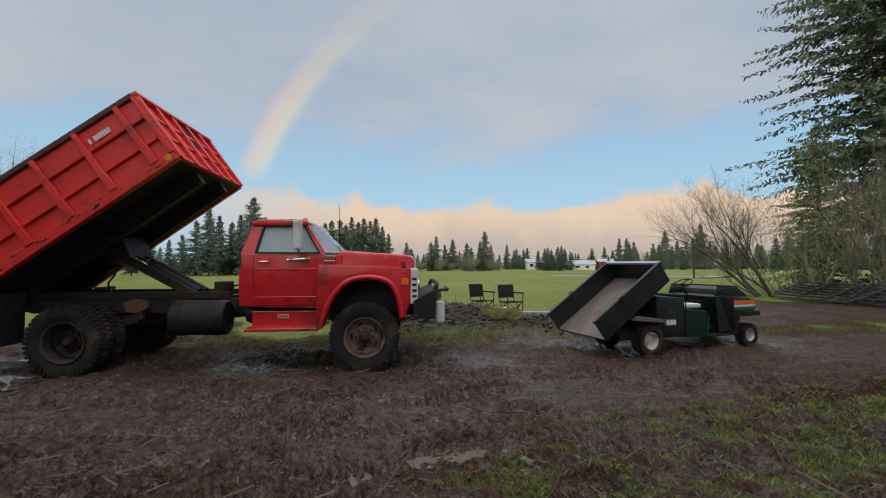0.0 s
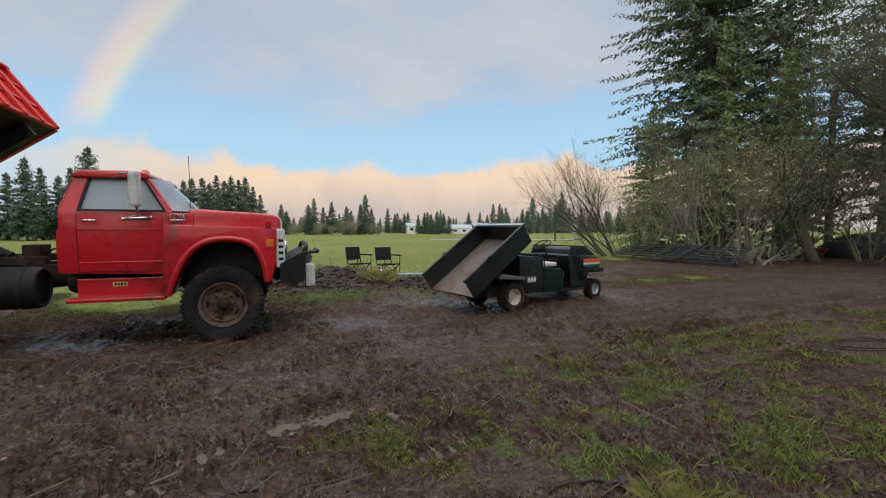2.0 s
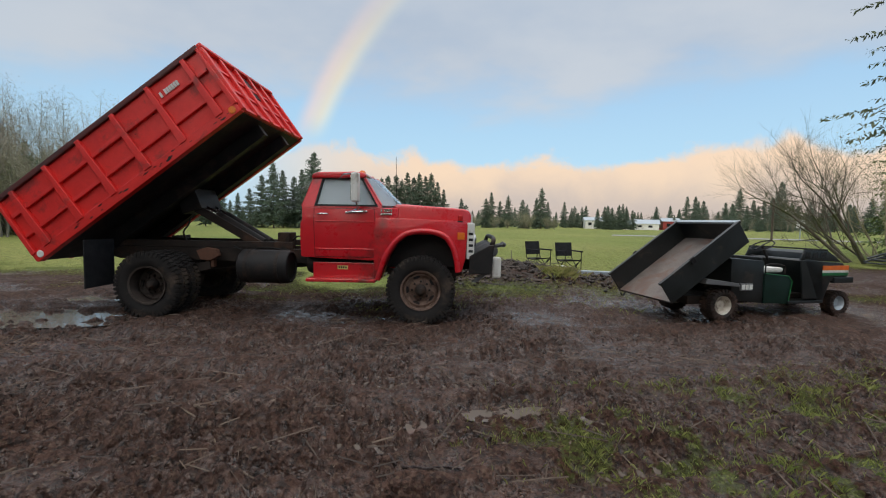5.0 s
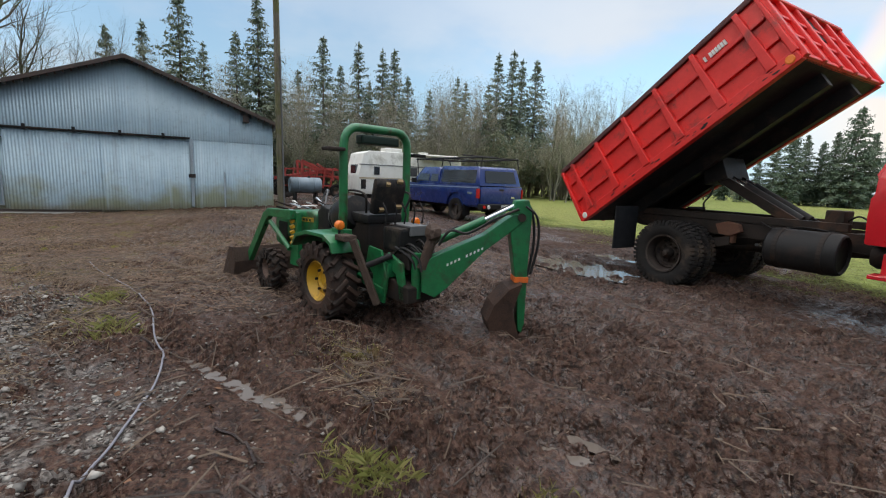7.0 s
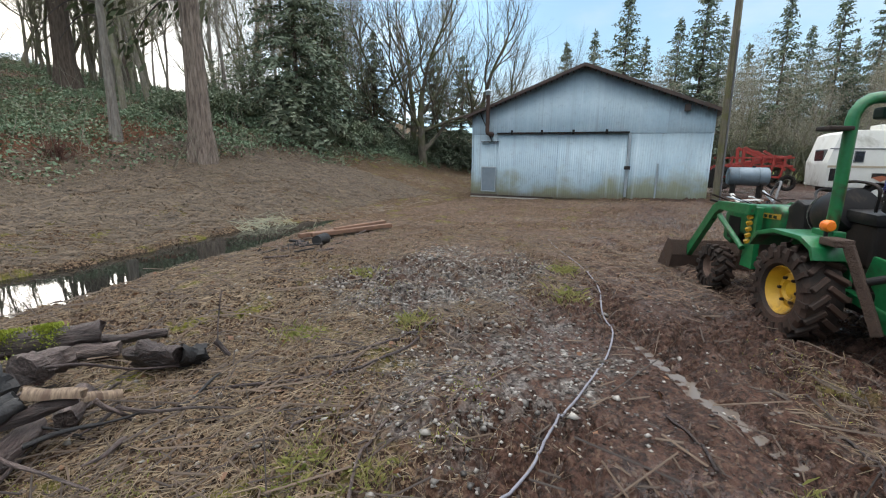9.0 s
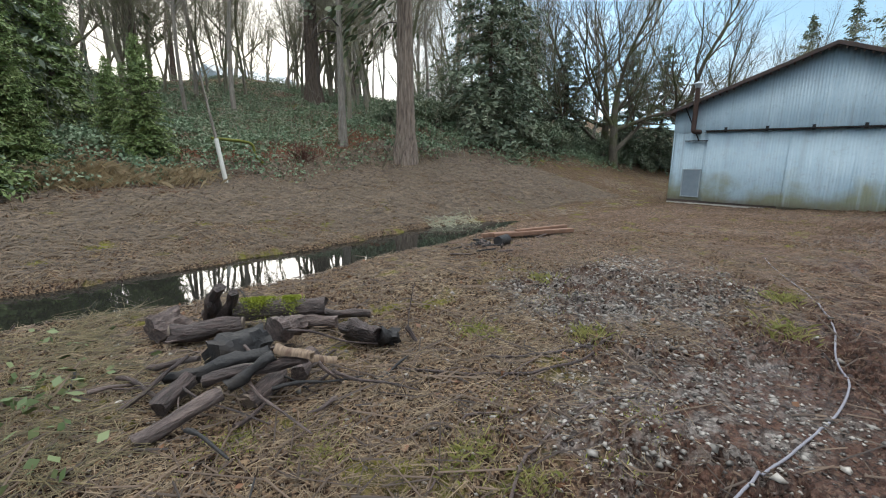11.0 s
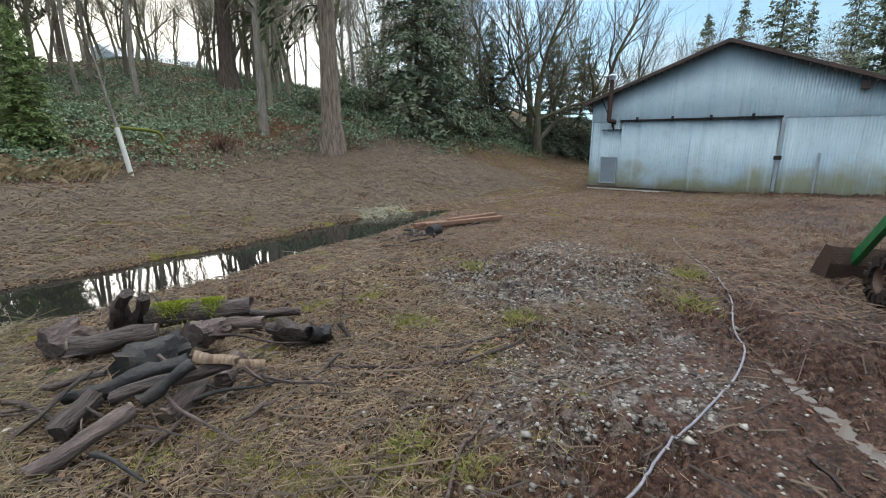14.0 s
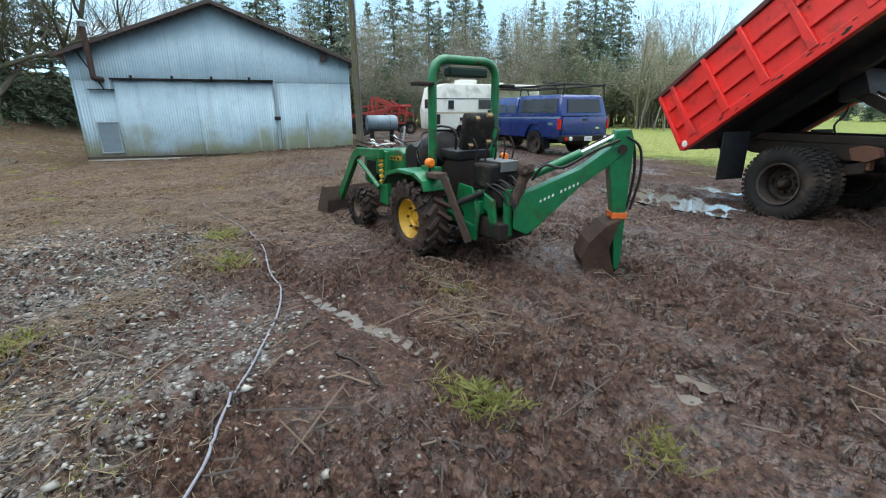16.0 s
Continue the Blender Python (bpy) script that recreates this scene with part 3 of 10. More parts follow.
def height(x, y, fine=True):
    x, y = np.asarray(x, float), np.asarray(y, float)
    z = broad_height(x, y)
    d = np.abs(y - np.interp(x, DITCH_X, DITCH_Y))
    width = 0.70 + 0.28 * (field(x, y * 0.3, 0.9, 71, 3) - 0.5) - 0.42 * ramp01(-x, 6.0, 9)
    z = z - 0.26 * (1 - 0.72 * ramp01(-x, 7.2, 9.2)) * (1 - ramp01(d, width - 0.16, width + 0.10)) * ramp01(x, -19, -14)
    near = (1 - ramp01(np.hypot(x + 3, y - 2), 14, 22))
    mud = mud_amount(x, y)
    z = z + near * (0.10 * (field(x, y, 2.2, 81, 3) - 0.5) + (0.03 + 0.05 * mud) * (field(x, y, 0.45, 82, 3) - 0.5))
    if fine:
        # churned earth: broken lumps of two sizes with dark cracks between them, drawn out along the lane
        u, w_ = 0.97 * x + 0.24 * y, 0.97 * y - 0.24 * x
        wx_, wy_ = 0.07 * (field(x, y, 0.16, 84, 2) - 0.5), 0.07 * (field(x, y, 0.16, 85, 2) - 0.5)
        b1, g1 = clods(u * 0.70 + wx_, w_ + wy_, 0.17, 83)
        b2, g2 = clods(u * 0.85 + wx_ * 1.4, w_ + wy_ * 1.4, 0.075, 86)
        lump1 = 1 - 1.3 * b1 ** 2 - 0.7 * np.exp(-(g1 / 0.13) ** 2)
        lump2 = 1 - 1.2 * b2 ** 2 - 0.6 * np.exp(-(g2 / 0.15) ** 2)
        crumb = field(x, y, 0.05, 88, 2) - 0.5
        rough = 0.22 + 0.95 * ramp01(field(x, y, 0.9, 87, 3), 0.36, 0.62)
        for line in RUTS:
            rough = rough * (1 - 0.55 * np.exp(-(near_line(x, y, line)[0] / 0.16) ** 4))
        z = z + near * rough * ((0.014 + 0.056 * mud) * (lump1 - 0.5) + (0.014 + 0.032 * mud) * (lump2 - 0.5) + (0.018 + 0.020 * mud) * crumb)
    for k, line in enumerate(RUTS):
        dist, along = near_line(x, y, line)
        w = 0.22 if k < 2 else (0.16, 0.16, 0.13, 0.15, 0.20, 0.13)[k - 2]
        hollow = np.exp(-(dist / w) ** 4)
        rim = np.exp(-((dist - w * 1.55) / 0.11) ** 2)
        keep = ramp01(field(along, along * 0 + k, 1.7, 91 + k, 2), 0.25, 0.42) * near * (0.35 + 0.65 * mud)
        z = z + keep * (0.05 * rim * field(x, y, 0.3, 95, 2) * 1.7 - 0.07 * hollow)
        lug = np.sin(along * 2 * np.pi / 0.125 + 2.6 * dist / w)
        z = z + keep * hollow * 0.034 * np.clip(lug * 2.6, -1, 1) * ramp01(field(x, y, 1.3, 97 + k, 2), 0.30, 0.40)
    # a raised row of debris and the burnt gravel heap
    z = z + 0.36 * np.exp(-(((x + 0.4) / 2.0) ** 2 + ((y - 12.1) / 1.0) ** 2)) * (0.2 + 1.4 * field(x, y, 0.35, 99, 3))
    z = z + 0.13 * np.exp(-(((x + 5.3) / 1.6) ** 2 + ((y + 2.8) / 1.0) ** 2))
    for px, py, rx, ry, turn in PUDDLES:
        c, s = math.cos(radians(turn)), math.sin(radians(turn))
        u, v = ((x - px) * c + (y - py) * s) / rx, ((y - py) * c - (x - px) * s) / ry
        r = np.sqrt(u * u + v * v) + 2.4 * (field(x, y, 0.12, 103, 3) - 0.5)
        flat = 1 - ramp01(r, 0.70, 1.35)
        z = z * (1 - 0.90 * flat) - flat * 0.058
    return z


def spread(dense0, dense1, step, far, growth=1.16):
    out = list(np.arange(dense0, dense1 + 1e-6, step))
    s, v = step, dense1
    while v < far:
        s = min(s * growth, far * 0.2)
        v += s
        out.append(v)
    s, v = step, dense0
    low = []
    while v > -far:
        s = min(s * growth, far * 0.2)
        v -= s
        low.append(v)
    return np.array(low[::-1] + out)


def cells_of(nt, scale):
    """A random number for each small cell."""
    vo = nt.nodes.new("ShaderNodeTexVoronoi")
    vo.inputs["Scale"].default_value = scale
    nt.links.new(coords(nt), vo.inputs["Vector"])
    sp = nt.nodes.new("ShaderNodeSeparateColor")
    nt.links.new(vo.outputs["Color"], sp.inputs[0])
    return sp.outputs[0]


def ground_material():
    m, nt, b = shader("earth")
    att = {}
    for k in ("grass", "gravel", "straw", "wet", "leaves", "hollow"):
        n = nt.nodes.new("ShaderNodeAttribute")
        n.attribute_name = k
        att[k] = n.outputs["Fac"]
    n1, n2, n3 = noise_of(nt, 0.9, 6, 0.6), noise_of(nt, 5.0, 6, 0.65), noise_of(nt, 34.0, 4, 0.65)
    bits, chips = cells_of(nt, 62.0), cells_of(nt, 31.0)
    dab = noise_of(nt, 17.0, 5, 0.7)
    grit = noise_of(nt, 85.0, 3, 0.7)
    col = blend(nt, squeeze(nt, n2, 0.36, 0.64), (0.034, 0.0155, 0.0105), (0.075, 0.0375, 0.0255))
    col = blend(nt, calc(nt, "MULTIPLY", squeeze(nt, n1, 0.42, 0.62), 0.5), col, (0.052, 0.0245, 0.0168))
    col = blend(nt, calc(nt, "MULTIPLY", squeeze(nt, dab, 0.53, 0.60), 0.6), col, (0.105, 0.060, 0.043))
    col = blend(nt, calc(nt, "MULTIPLY", squeeze(nt, dab, 0.48, 0.40), 0.85), col, (0.013, 0.0070, 0.0052))
    col = blend(nt, calc(nt, "MULTIPLY", squeeze(nt, bits, 0.88, 0.92), 0.5), col, (0.13, 0.088, 0.060))
    col = blend(nt, calc(nt, "MULTIPLY", squeeze(nt, bits, 0.20, 0.16), 0.6), col, (0.012, 0.008, 0.006))
    col = blend(nt, calc(nt, "MULTIPLY", squeeze(nt, grit, 0.56, 0.66), 0.35), col, (0.10, 0.066, 0.047))
    # straw and leaf litter
    tone = blend(nt, squeeze(nt, n3, 0.42, 0.58), (0.013, 0.008, 0.0055), (0.18, 0.122, 0.080))
    tone = blend(nt, calc(nt, "MULTIPLY", squeeze(nt, dab, 0.50, 0.42), 0.85), tone, (0.013, 0.008, 0.006))
    tone = blend(nt, calc(nt, "MULTIPLY", squeeze(nt, n1, 0.45, 0.62), 0.6), tone, (0.062, 0.037, 0.023))
    tone = blend(nt, calc(nt, "MULTIPLY", squeeze(nt, bits, 0.80, 0.84), 0.7), tone, (0.24, 0.175, 0.11))
    tone = blend(nt, calc(nt, "MULTIPLY", squeeze(nt, chips, 0.12, 0.10), 0.7), tone, (0.018, 0.012, 0.009))
    mossy = noise_of(nt, 1.7, 4, 0.6)
    tone = blend(nt, calc(nt, "MULTIPLY", squeeze(nt, mossy, 0.57, 0.67), 0.62), tone, (0.150, 0.158, 0.018))
    f = squeeze(nt, calc(nt, "ADD", att["straw"], calc(nt, "MULTIPLY", calc(nt, "SUBTRACT", n2, 0.5), 1.3)), 0.30, 0.80)
    col = blend(nt, f, col, tone)
    fallen = blend(nt, squeeze(nt, n3, 0.35, 0.65), (0.075, 0.034, 0.022), (0.14, 0.07, 0.04))
    f = squeeze(nt, calc(nt, "ADD", att["leaves"], calc(nt, "MULTIPLY", calc(nt, "SUBTRACT", n1, 0.5), 0.8)), 0.3, 0.7)
    col = blend(nt, f, col, fallen)
    # turf
    turf = blend(nt, squeeze(nt, n2, 0.3, 0.7), (0.026, 0.042, 0.010), (0.068, 0.082, 0.020))
    turf = blend(nt, squeeze(nt, n3, 0.44, 0.58), turf, (0.018, 0.012, 0.007))
    turf = blend(nt, calc(nt, "MULTIPLY", squeeze(nt, bits, 0.82, 0.86), 0.6), turf, (0.13, 0.145, 0.04))
    wide = noise_of(nt, 0.035, 5, 0.6)
    turf = blend(nt, squeeze(nt, wide, 0.4, 0.65), turf, (0.165, 0.195, 0.052))
    meadow = blend(nt, squeeze(nt, noise_of(nt, 0.05, 6, 0.62), 0.38, 0.62), (0.19, 0.24, 0.062), (0.30, 0.30, 0.10))
    meadow = blend(nt, squeeze(nt, n2, 0.4, 0.62), meadow, (0.14, 0.16, 0.05))
    turf = blend(nt, squeeze(nt, att["grass"], 0.88, 0.99), turf, meadow)
    f = calc(nt, "ADD", calc(nt, "MULTIPLY", calc(nt, "SUBTRACT", n3, 0.5), 1.2), calc(nt, "MULTIPLY", calc(nt, "SUBTRACT", dab, 0.5), 1.8))
    f = squeeze(nt, calc(nt, "ADD", att["grass"], f), 0.56, 0.78)
    col = blend(nt, f, col, turf)
    # crushed stone
    rock = blend(nt, squeeze(nt, chips, 0.1, 0.95), (0.014, 0.010, 0.0085), (0.24, 0.215, 0.195))
    rock = blend(nt, squeeze(nt, n2, 0.42, 0.56), rock, col)
    f = squeeze(nt, calc(nt, "ADD", att["gravel"], calc(nt, "MULTIPLY", calc(nt, "SUBTRACT", n3, 0.5), 0.8)), 0.3, 0.7)
    col = blend(nt, f, col, rock)
    nt.links.new(col, b.inputs["Base Color"])
    dry = calc(nt, "ADD", calc(nt, "MULTIPLY", att["grass"], 0.8), calc(nt, "MULTIPLY", att["straw"], 0.8))
    damp = calc(nt, "ADD", calc(nt, "MULTIPLY", att["hollow"], 0.22), calc(nt, "MULTIPLY", noise_of(nt, 7.0, 6, 0.72), 1.10))
    damp = calc(nt, "ADD", damp, calc(nt, "MULTIPLY", att["wet"], 0.22))
    damp = calc(nt, "SUBTRACT", squeeze(nt, damp, 0.72, 0.95), calc(nt, "MULTIPLY", dry, 0.9))
    nt.links.new(squeeze(nt, damp, -0.4, 1.0, 0.85, 0.08), b.inputs["Roughness"])
    nt.links.new(squeeze(nt, damp, -0.4, 1.0, 0.06, 0.62), b.inputs["Specular IOR Level"])
    n4 = noise_of(nt, 13.0, 3, 0.5)
    knob = nt.nodes.new("ShaderNodeTexVoronoi")
    knob.feature = "SMOOTH_F1"
    knob.inputs["Scale"].default_value = 30.0
    nt.links.new(coords(nt), knob.inputs["Vector"])
    h = calc(nt, "ADD", calc(nt, "MULTIPLY", n4, 0.8), calc(nt, "MULTIPLY", n3, 0.32))
    h = calc(nt, "ADD", calc(nt, "SUBTRACT", h, calc(nt, "MULTIPLY", knob.outputs["Distance"], 0.32)), calc(nt, "MULTIPLY", grit, 0.09))
    nt.links.new(relief(nt, h, 1.0, 0.060), b.inputs["Normal"])
    return m


earth = ground_material()
gx, gy = spread(-6.2, 3.6, 0.019, 900, 1.085), spread(-4.6, 6.2, 0.019, 900, 1.085)
GX, GY = np.meshgrid(gx, gy)
GZ = height(GX, GY)
nx, ny = len(gx), len(gy)
idx = np.arange(nx * ny).reshape(ny, nx)
quads = np.stack([idx[:-1, :-1], idx[:-1, 1:], idx[1:, 1:], idx[1:, :-1]], -1).reshape(-1, 4)
ground_mesh = raw_mesh("ground", np.stack([GX, GY, GZ], -1), quads, earth, smooth=True)
past = beyond_ditch(GX, GY)


def around(a, n):
    """The mean over a window of 2n + 1 rows and columns."""
    for axis in (0, 1):
        p = np.cumsum(np.concatenate([np.repeat(np.take(a, [0], axis), n + 1, axis), a, np.repeat(np.take(a, [-1], axis), n, axis)], axis), axis)
        m = a.shape[axis]
        a = (np.take(p, np.arange(2 * n + 1, 2 * n + 1 + m), axis) - np.take(p, np.arange(m), axis)) / (2 * n + 1)
    return a


masks = {"hollow": np.clip(0.5 + (around(GZ, 5) - GZ) / 0.045, 0, 1), "grass": zone_grass(GX, GY) + 0.55 * ramp01(past, 1.5, 5) * field(GX, GY, 1.5, 111, 3) * (1 - ramp01(past, 5, 8)), "gravel": zone_gravel(GX, GY), "straw": zone_straw(GX, GY),
         "wet": np.clip(mud_amount(GX, GY) * ramp01(field(GX, GY, 1.6, 112, 3), 0.35, 0.7) + 0.8 * np.exp(-((GY - 4.2 - 0.14 * GX) / 2.2) ** 2) * (1 - ramp01(GX, 2, 6)), 0, 1),
         "leaves": ramp01(past + 2 * (field(GX, GY, 1.2, 113, 3) - 0.5) + 0.25 * (GX + 3), 6.0, 8.5) * (1 - ramp01(past, 11, 16))}
for key, value in masks.items():
    ground_mesh.attributes.new(key, "FLOAT", "POINT").data.foreach_set("value", np.ascontiguousarray(value, dtype=np.float32).ravel())
tagged(new("ground", ground_mesh), "wet rutted brown mud with straw, gravel and green turf", "ground", kind="structure")


def level(x, y):
    return float(height(np.array([x]), np.array([y]))[0])


def water_sheet(name, outline, z, material, label):
    bm = bmesh.new()
    bm.faces.new([bm.verts.new((x, y, z)) for x, y in outline])
    bmesh.ops.triangulate(bm, faces=bm.faces[:])
    return tagged(part(name, bm, material), label, "water", kind="structure")


upper = [(p.x, p.y + 1.0) for p in smooth_line([(*p, 0) for p in DITCH[:8]], 4)]
lower = [(p.x, p.y - 1.0) for p in smooth_line([(*p, 0) for p in DITCH[:8]], 4)]
water_sheet("water_ditch", upper + lower[::-1], WATER_Z, ditch_water, "still dark water in a narrow ditch mirroring bare trees")
pr = np.random.default_rng(12)
for px, py, rx, ry, turn in PUDDLES:
    c, s = math.cos(radians(turn)), math.sin(radians(turn))
    a_, q_ = pr.uniform(0, 2 * np.pi, 500), np.sqrt(pr.random(500))
    u, v = rx * q_ * np.cos(a_), ry * q_ * np.sin(a_)
    basin = float(np.quantile(height(px + u * c - v * s, py + u * s + v * c), 0.82 if ry > 0.2 else 0.60))
    ring = []
    for k in range(24):
        a = 2 * math.pi * k / 24
        u, v = 1.35 * rx * math.cos(a), 1.45 * ry * math.sin(a)
        ring.append((px + u * c - v * s, py + u * s + v * c))
    water_sheet("puddle", ring, basin, muddy_water, "shallow muddy puddle lying in a wheel rut")
# thin water standing in the lowest hollows of the lane
for name_, outline_, share in (("puddle", [(-9, 3.2), (-3, 2.2), (0.6, 2.9), (4, 4.8), (4, 6.8), (-4, 7.6), (-9, 8)], 0.055), ("puddle", [(4, 4.8), (16, 8), (16, 10), (4, 6.8)], 0.03), ("puddle", [(-6.5, -1.9), (-3.2, 0.2), (-1.2, 1.7), (-1.2, 2.3), (-3, 1.2), (-6.5, -0.6)], 0.015)):
    xs, ys = [p[0] for p in outline_], [p[1] for p in outline_]
    inside = (GX > min(xs)) & (GX < max(xs)) & (GY > np.interp(GX, sorted(xs), [min(ys)] * len(xs))) & (GY < max(ys))
    water_sheet(name_, outline_, float(np.quantile(GZ[inside], share)), muddy_water, "thin brown water standing in tyre marks")

# ---- the dump truck ----
def tyre(bm, r, width, rim, blocks, depth=0.013, steps=40):
    """A rubber ring with tread blocks, its axle along y."""
    w = width / 2
    prof = [(rim, -w * 0.62), (rim + 0.02, -w * 0.80), (rim + (r - rim) * 0.45, -w * 1.0), (r - 0.05, -w * 0.97), (r - depth - 0.008, -w * 0.80), (r - depth, 0),
            (r - depth - 0.008, w * 0.80), (r - 0.05, w * 0.97), (rim + (r - rim) * 0.45, w * 1.0), (rim + 0.02, w * 0.80), (rim, w * 0.62)]
    lathe(bm, prof, steps, close=True)
    for k in range(blocks):
        for side, off in ((-1, 0.0), (1, 0.5)):
            a = 2 * math.pi * (k + off) / blocks
            m = Matrix.Rotation(-a, 4, "Y")
            arc = 2 * math.pi * r / blocks
            box(bm, r - depth - 0.02, r, side * w * 0.10 if side > 0 else -w * 0.96, w * 0.96 if side > 0 else -w * 0.10, -arc * 0.31, arc * 0.31, 0, m)
            box(bm, r - 0.075, r - 0.022, side * w * 0.93 - 0.012, side * w * 0.93 + 0.014, -arc * 0.27, arc * 0.27, 0, m)
    return bm


def disc_rim(bm, r, out, dish, hub, lip=0.03):
    """A steel disc wheel; out is +1 or -1, the side that shows."""
    prof = [(0.001, dish + 0.02), (hub, dish + 0.02), (hub + 0.02, dish), (r * 0.62, dish - 0.01), (r * 0.80, dish + 0.035), (r - 0.025, dish + 0.02), (r - 0.012, 0.115), (r + 0.012, 0.125), (r + 0.012, 0.10), (r, -0.10), (r + 0.01, -0.12)]
    return lathe(bm, [(a, out * b) for a, b in prof], 40)


def wheel(parent, name, x, y, z, r, width, rim, out, blocks, tyre_mat, rim_mat, dish=0.02, holes=5):
    w = part(name, tyre(bmesh.new(), r, width, rim, blocks), tyre_mat, parent, smooth=35)
    w.location = (x, y, z)
    part("rim", disc_rim(bmesh.new(), rim, out, dish, rim * 0.36), rim_mat, w, "mud-stained steel disc rim", smooth=40)
    for k in range(holes):
        bm = bmesh.new()
        a = 2 * math.pi * (k + 0.5) / holes
        m = Matrix.Rotation(a, 4, "Y") @ Matrix.Translation((rim * 0.72, out * (dish + 0.012), 0)) @ Matrix.Diagonal((0.55, 1, 1.0, 1))
        lathe(bm, [(0.001, 0.012 * out), (rim * 0.19, 0.012 * out), (rim * 0.19, -0.01 * out)], 14, m=m)
        part("hand_hole", bm, black_steel, w, "dark oval opening in the rim")
    bm = lathe(bmesh.new(), [(rim * 0.30, out * dish), (rim * 0.30, out * (dish + 0.07)), (rim * 0.22, out * (dish + 0.10)), (rim * 0.14, out * (dish + 0.14)), (0.001, out * (dish + 0.145))], 20)
    part("hub", bm, frame_steel, w, smooth=40)
    nut_mesh = None
    for k in range(8):
        a = 2 * math.pi * k / 8
        if nut_mesh is None:
            nut = part("wheel_nut", rod(bmesh.new(), (0, 0, 0), (0, out * 0.04, 0), 0.017, steps=6), frame_steel, w)
            nut_mesh = nut.data
        else:
            nut = new("wheel_nut", nut_mesh)
            nut.parent = w
        nut.location = (rim * 0.45 * math.cos(a), out * dish, rim * 0.45 * math.sin(a))
    return w


TRUCK = Matrix.Translation((-1.70, 7.46, 0.0)) @ Matrix.Rotation(radians(8.38), 4, "Z")
truck = thing("dump_truck", "red dump truck with its bed tipped up on muddy wheels", "truck", TRUCK)
SHADE = 0.30


def lean(v):
    """The sides of a cab draw in above the belt line."""
    if v.z > 1.70:
        k = (v.z - 1.70) * SHADE
        return Vector((v.x, v.y - math.copysign(k, v.y), v.z))
    return v


# chassis
for side in (-1, 1):
    part("frame_rail", prism(bmesh.new(), [(-5.15, 0.86), (-5.15, 0.96), (-4.9, 1.02), (-1.9, 1.02), (0.95, 0.92), (0.95, 0.74), (-1.9, 0.80), (-5.0, 0.82)], side * 0.43 - 0.035, side * 0.43 + 0.035, 0.006), frame_steel, truck)
    part("sub_frame", boxed(-5.0, -2.15, side * 0.43 - 0.05, side * 0.43 + 0.05, 1.03, 1.13, 0.006), frame_steel, truck)
    bm = bmesh.new()
    for k in range(4):
        tube(bm, smooth_line([(-4.75, side * 0.55, 0.80 - 0.03 * k), (-4.11, side * 0.55, 0.66 - 0.03 * k), (-3.45, side * 0.55, 0.80 - 0.03 * k)], 5), 0.03, 4)
    part("leaf_spring", bm, frame_steel, truck)
    bm = bmesh.new()
    for k in range(3):
        tube(bm, smooth_line([(-0.62, side * 0.48, 0.74 - 0.03 * k), (-0.03, side * 0.48, 0.63 - 0.03 * k), (0.55, side * 0.48, 0.74 - 0.03 * k)], 5), 0.028, 4)
    part("leaf_spring", bm, frame_steel, truck)
for x in (-4.9, -3.9, -3.0, -2.2, 0.6):
    part("cross_member", boxed(x - 0.05, x + 0.05, -0.42, 0.42, 0.84, 0.99, 0.005), frame_steel, truck)
bm = rod(bmesh.new(), (-4.11, -0.95, 0.5), (-4.11, 0.95, 0.5), 0.075)
lathe(bm, [(0.001, -0.2), (0.14, -0.16), (0.22, 0), (0.14, 0.16), (0.001, 0.2)], 16, m=Matrix.Translation((-4.11, 0, 0.5)))
part("rear_axle", bm, frame_steel, truck, smooth=40)
bm = rod(bmesh.new(), (-0.05, -0.9, 0.48), (-0.05, 0.9, 0.48), 0.065)
lathe(bm, [(0.001, -0.17), (0.12, -0.13), (0.18, 0), (0.12, 0.13), (0.001, 0.17)], 16, m=Matrix.Translation((-0.05, 0.25, 0.48)))
part("front_axle", bm, frame_steel, truck, smooth=40)
part("drive_shaft", rod(bmesh.new(), (-4.0, 0, 0.56), (-1.4, 0, 0.80), 0.045), frame_steel, truck)
part("gearbox", boxed(-1.7, -0.7, -0.2, 0.2, 0.62, 0.95, 0.05), frame_steel, truck)
part("engine", boxed(-0.7, 0.45, -0.36, 0.36, 0.75, 1.35, 0.06), black_steel, truck)
bm = lathe(bmesh.new(), [(0.001, -2.82), (0.22, -2.82), (0.255, -2.79), (0.255, -2.11), (0.24, -2.06), (0.22, -2.05), (0.20, -2.08), (0.001, -2.08)], 32, "x", Matrix.Translation((0, -0.78, 0.77)))
tank = part("fuel_tank", bm, black_steel, truck, "black cylindrical fuel tank", smooth=40)
for x in (-2.68, -2.21):
    part("tank_strap", lathe(bmesh.new(), [(0.262, x - 0.025), (0.262, x + 0.025), (0.25, x + 0.025), (0.25, x - 0.025)], 32, "x", Matrix.Translation((0, -0.78, 0.77)), close=True), frame_steel, tank)
part("air_tank", lathe(bmesh.new(), [(0.001, -1.88), (0.12, -1.86), (0.15, -1.8), (0.15, -1.45), (0.12, -1.38), (0.001, -1.36)], 20, "x", Matrix.Translation((0, -0.55, 0.80))), black_steel, truck, smooth=40)

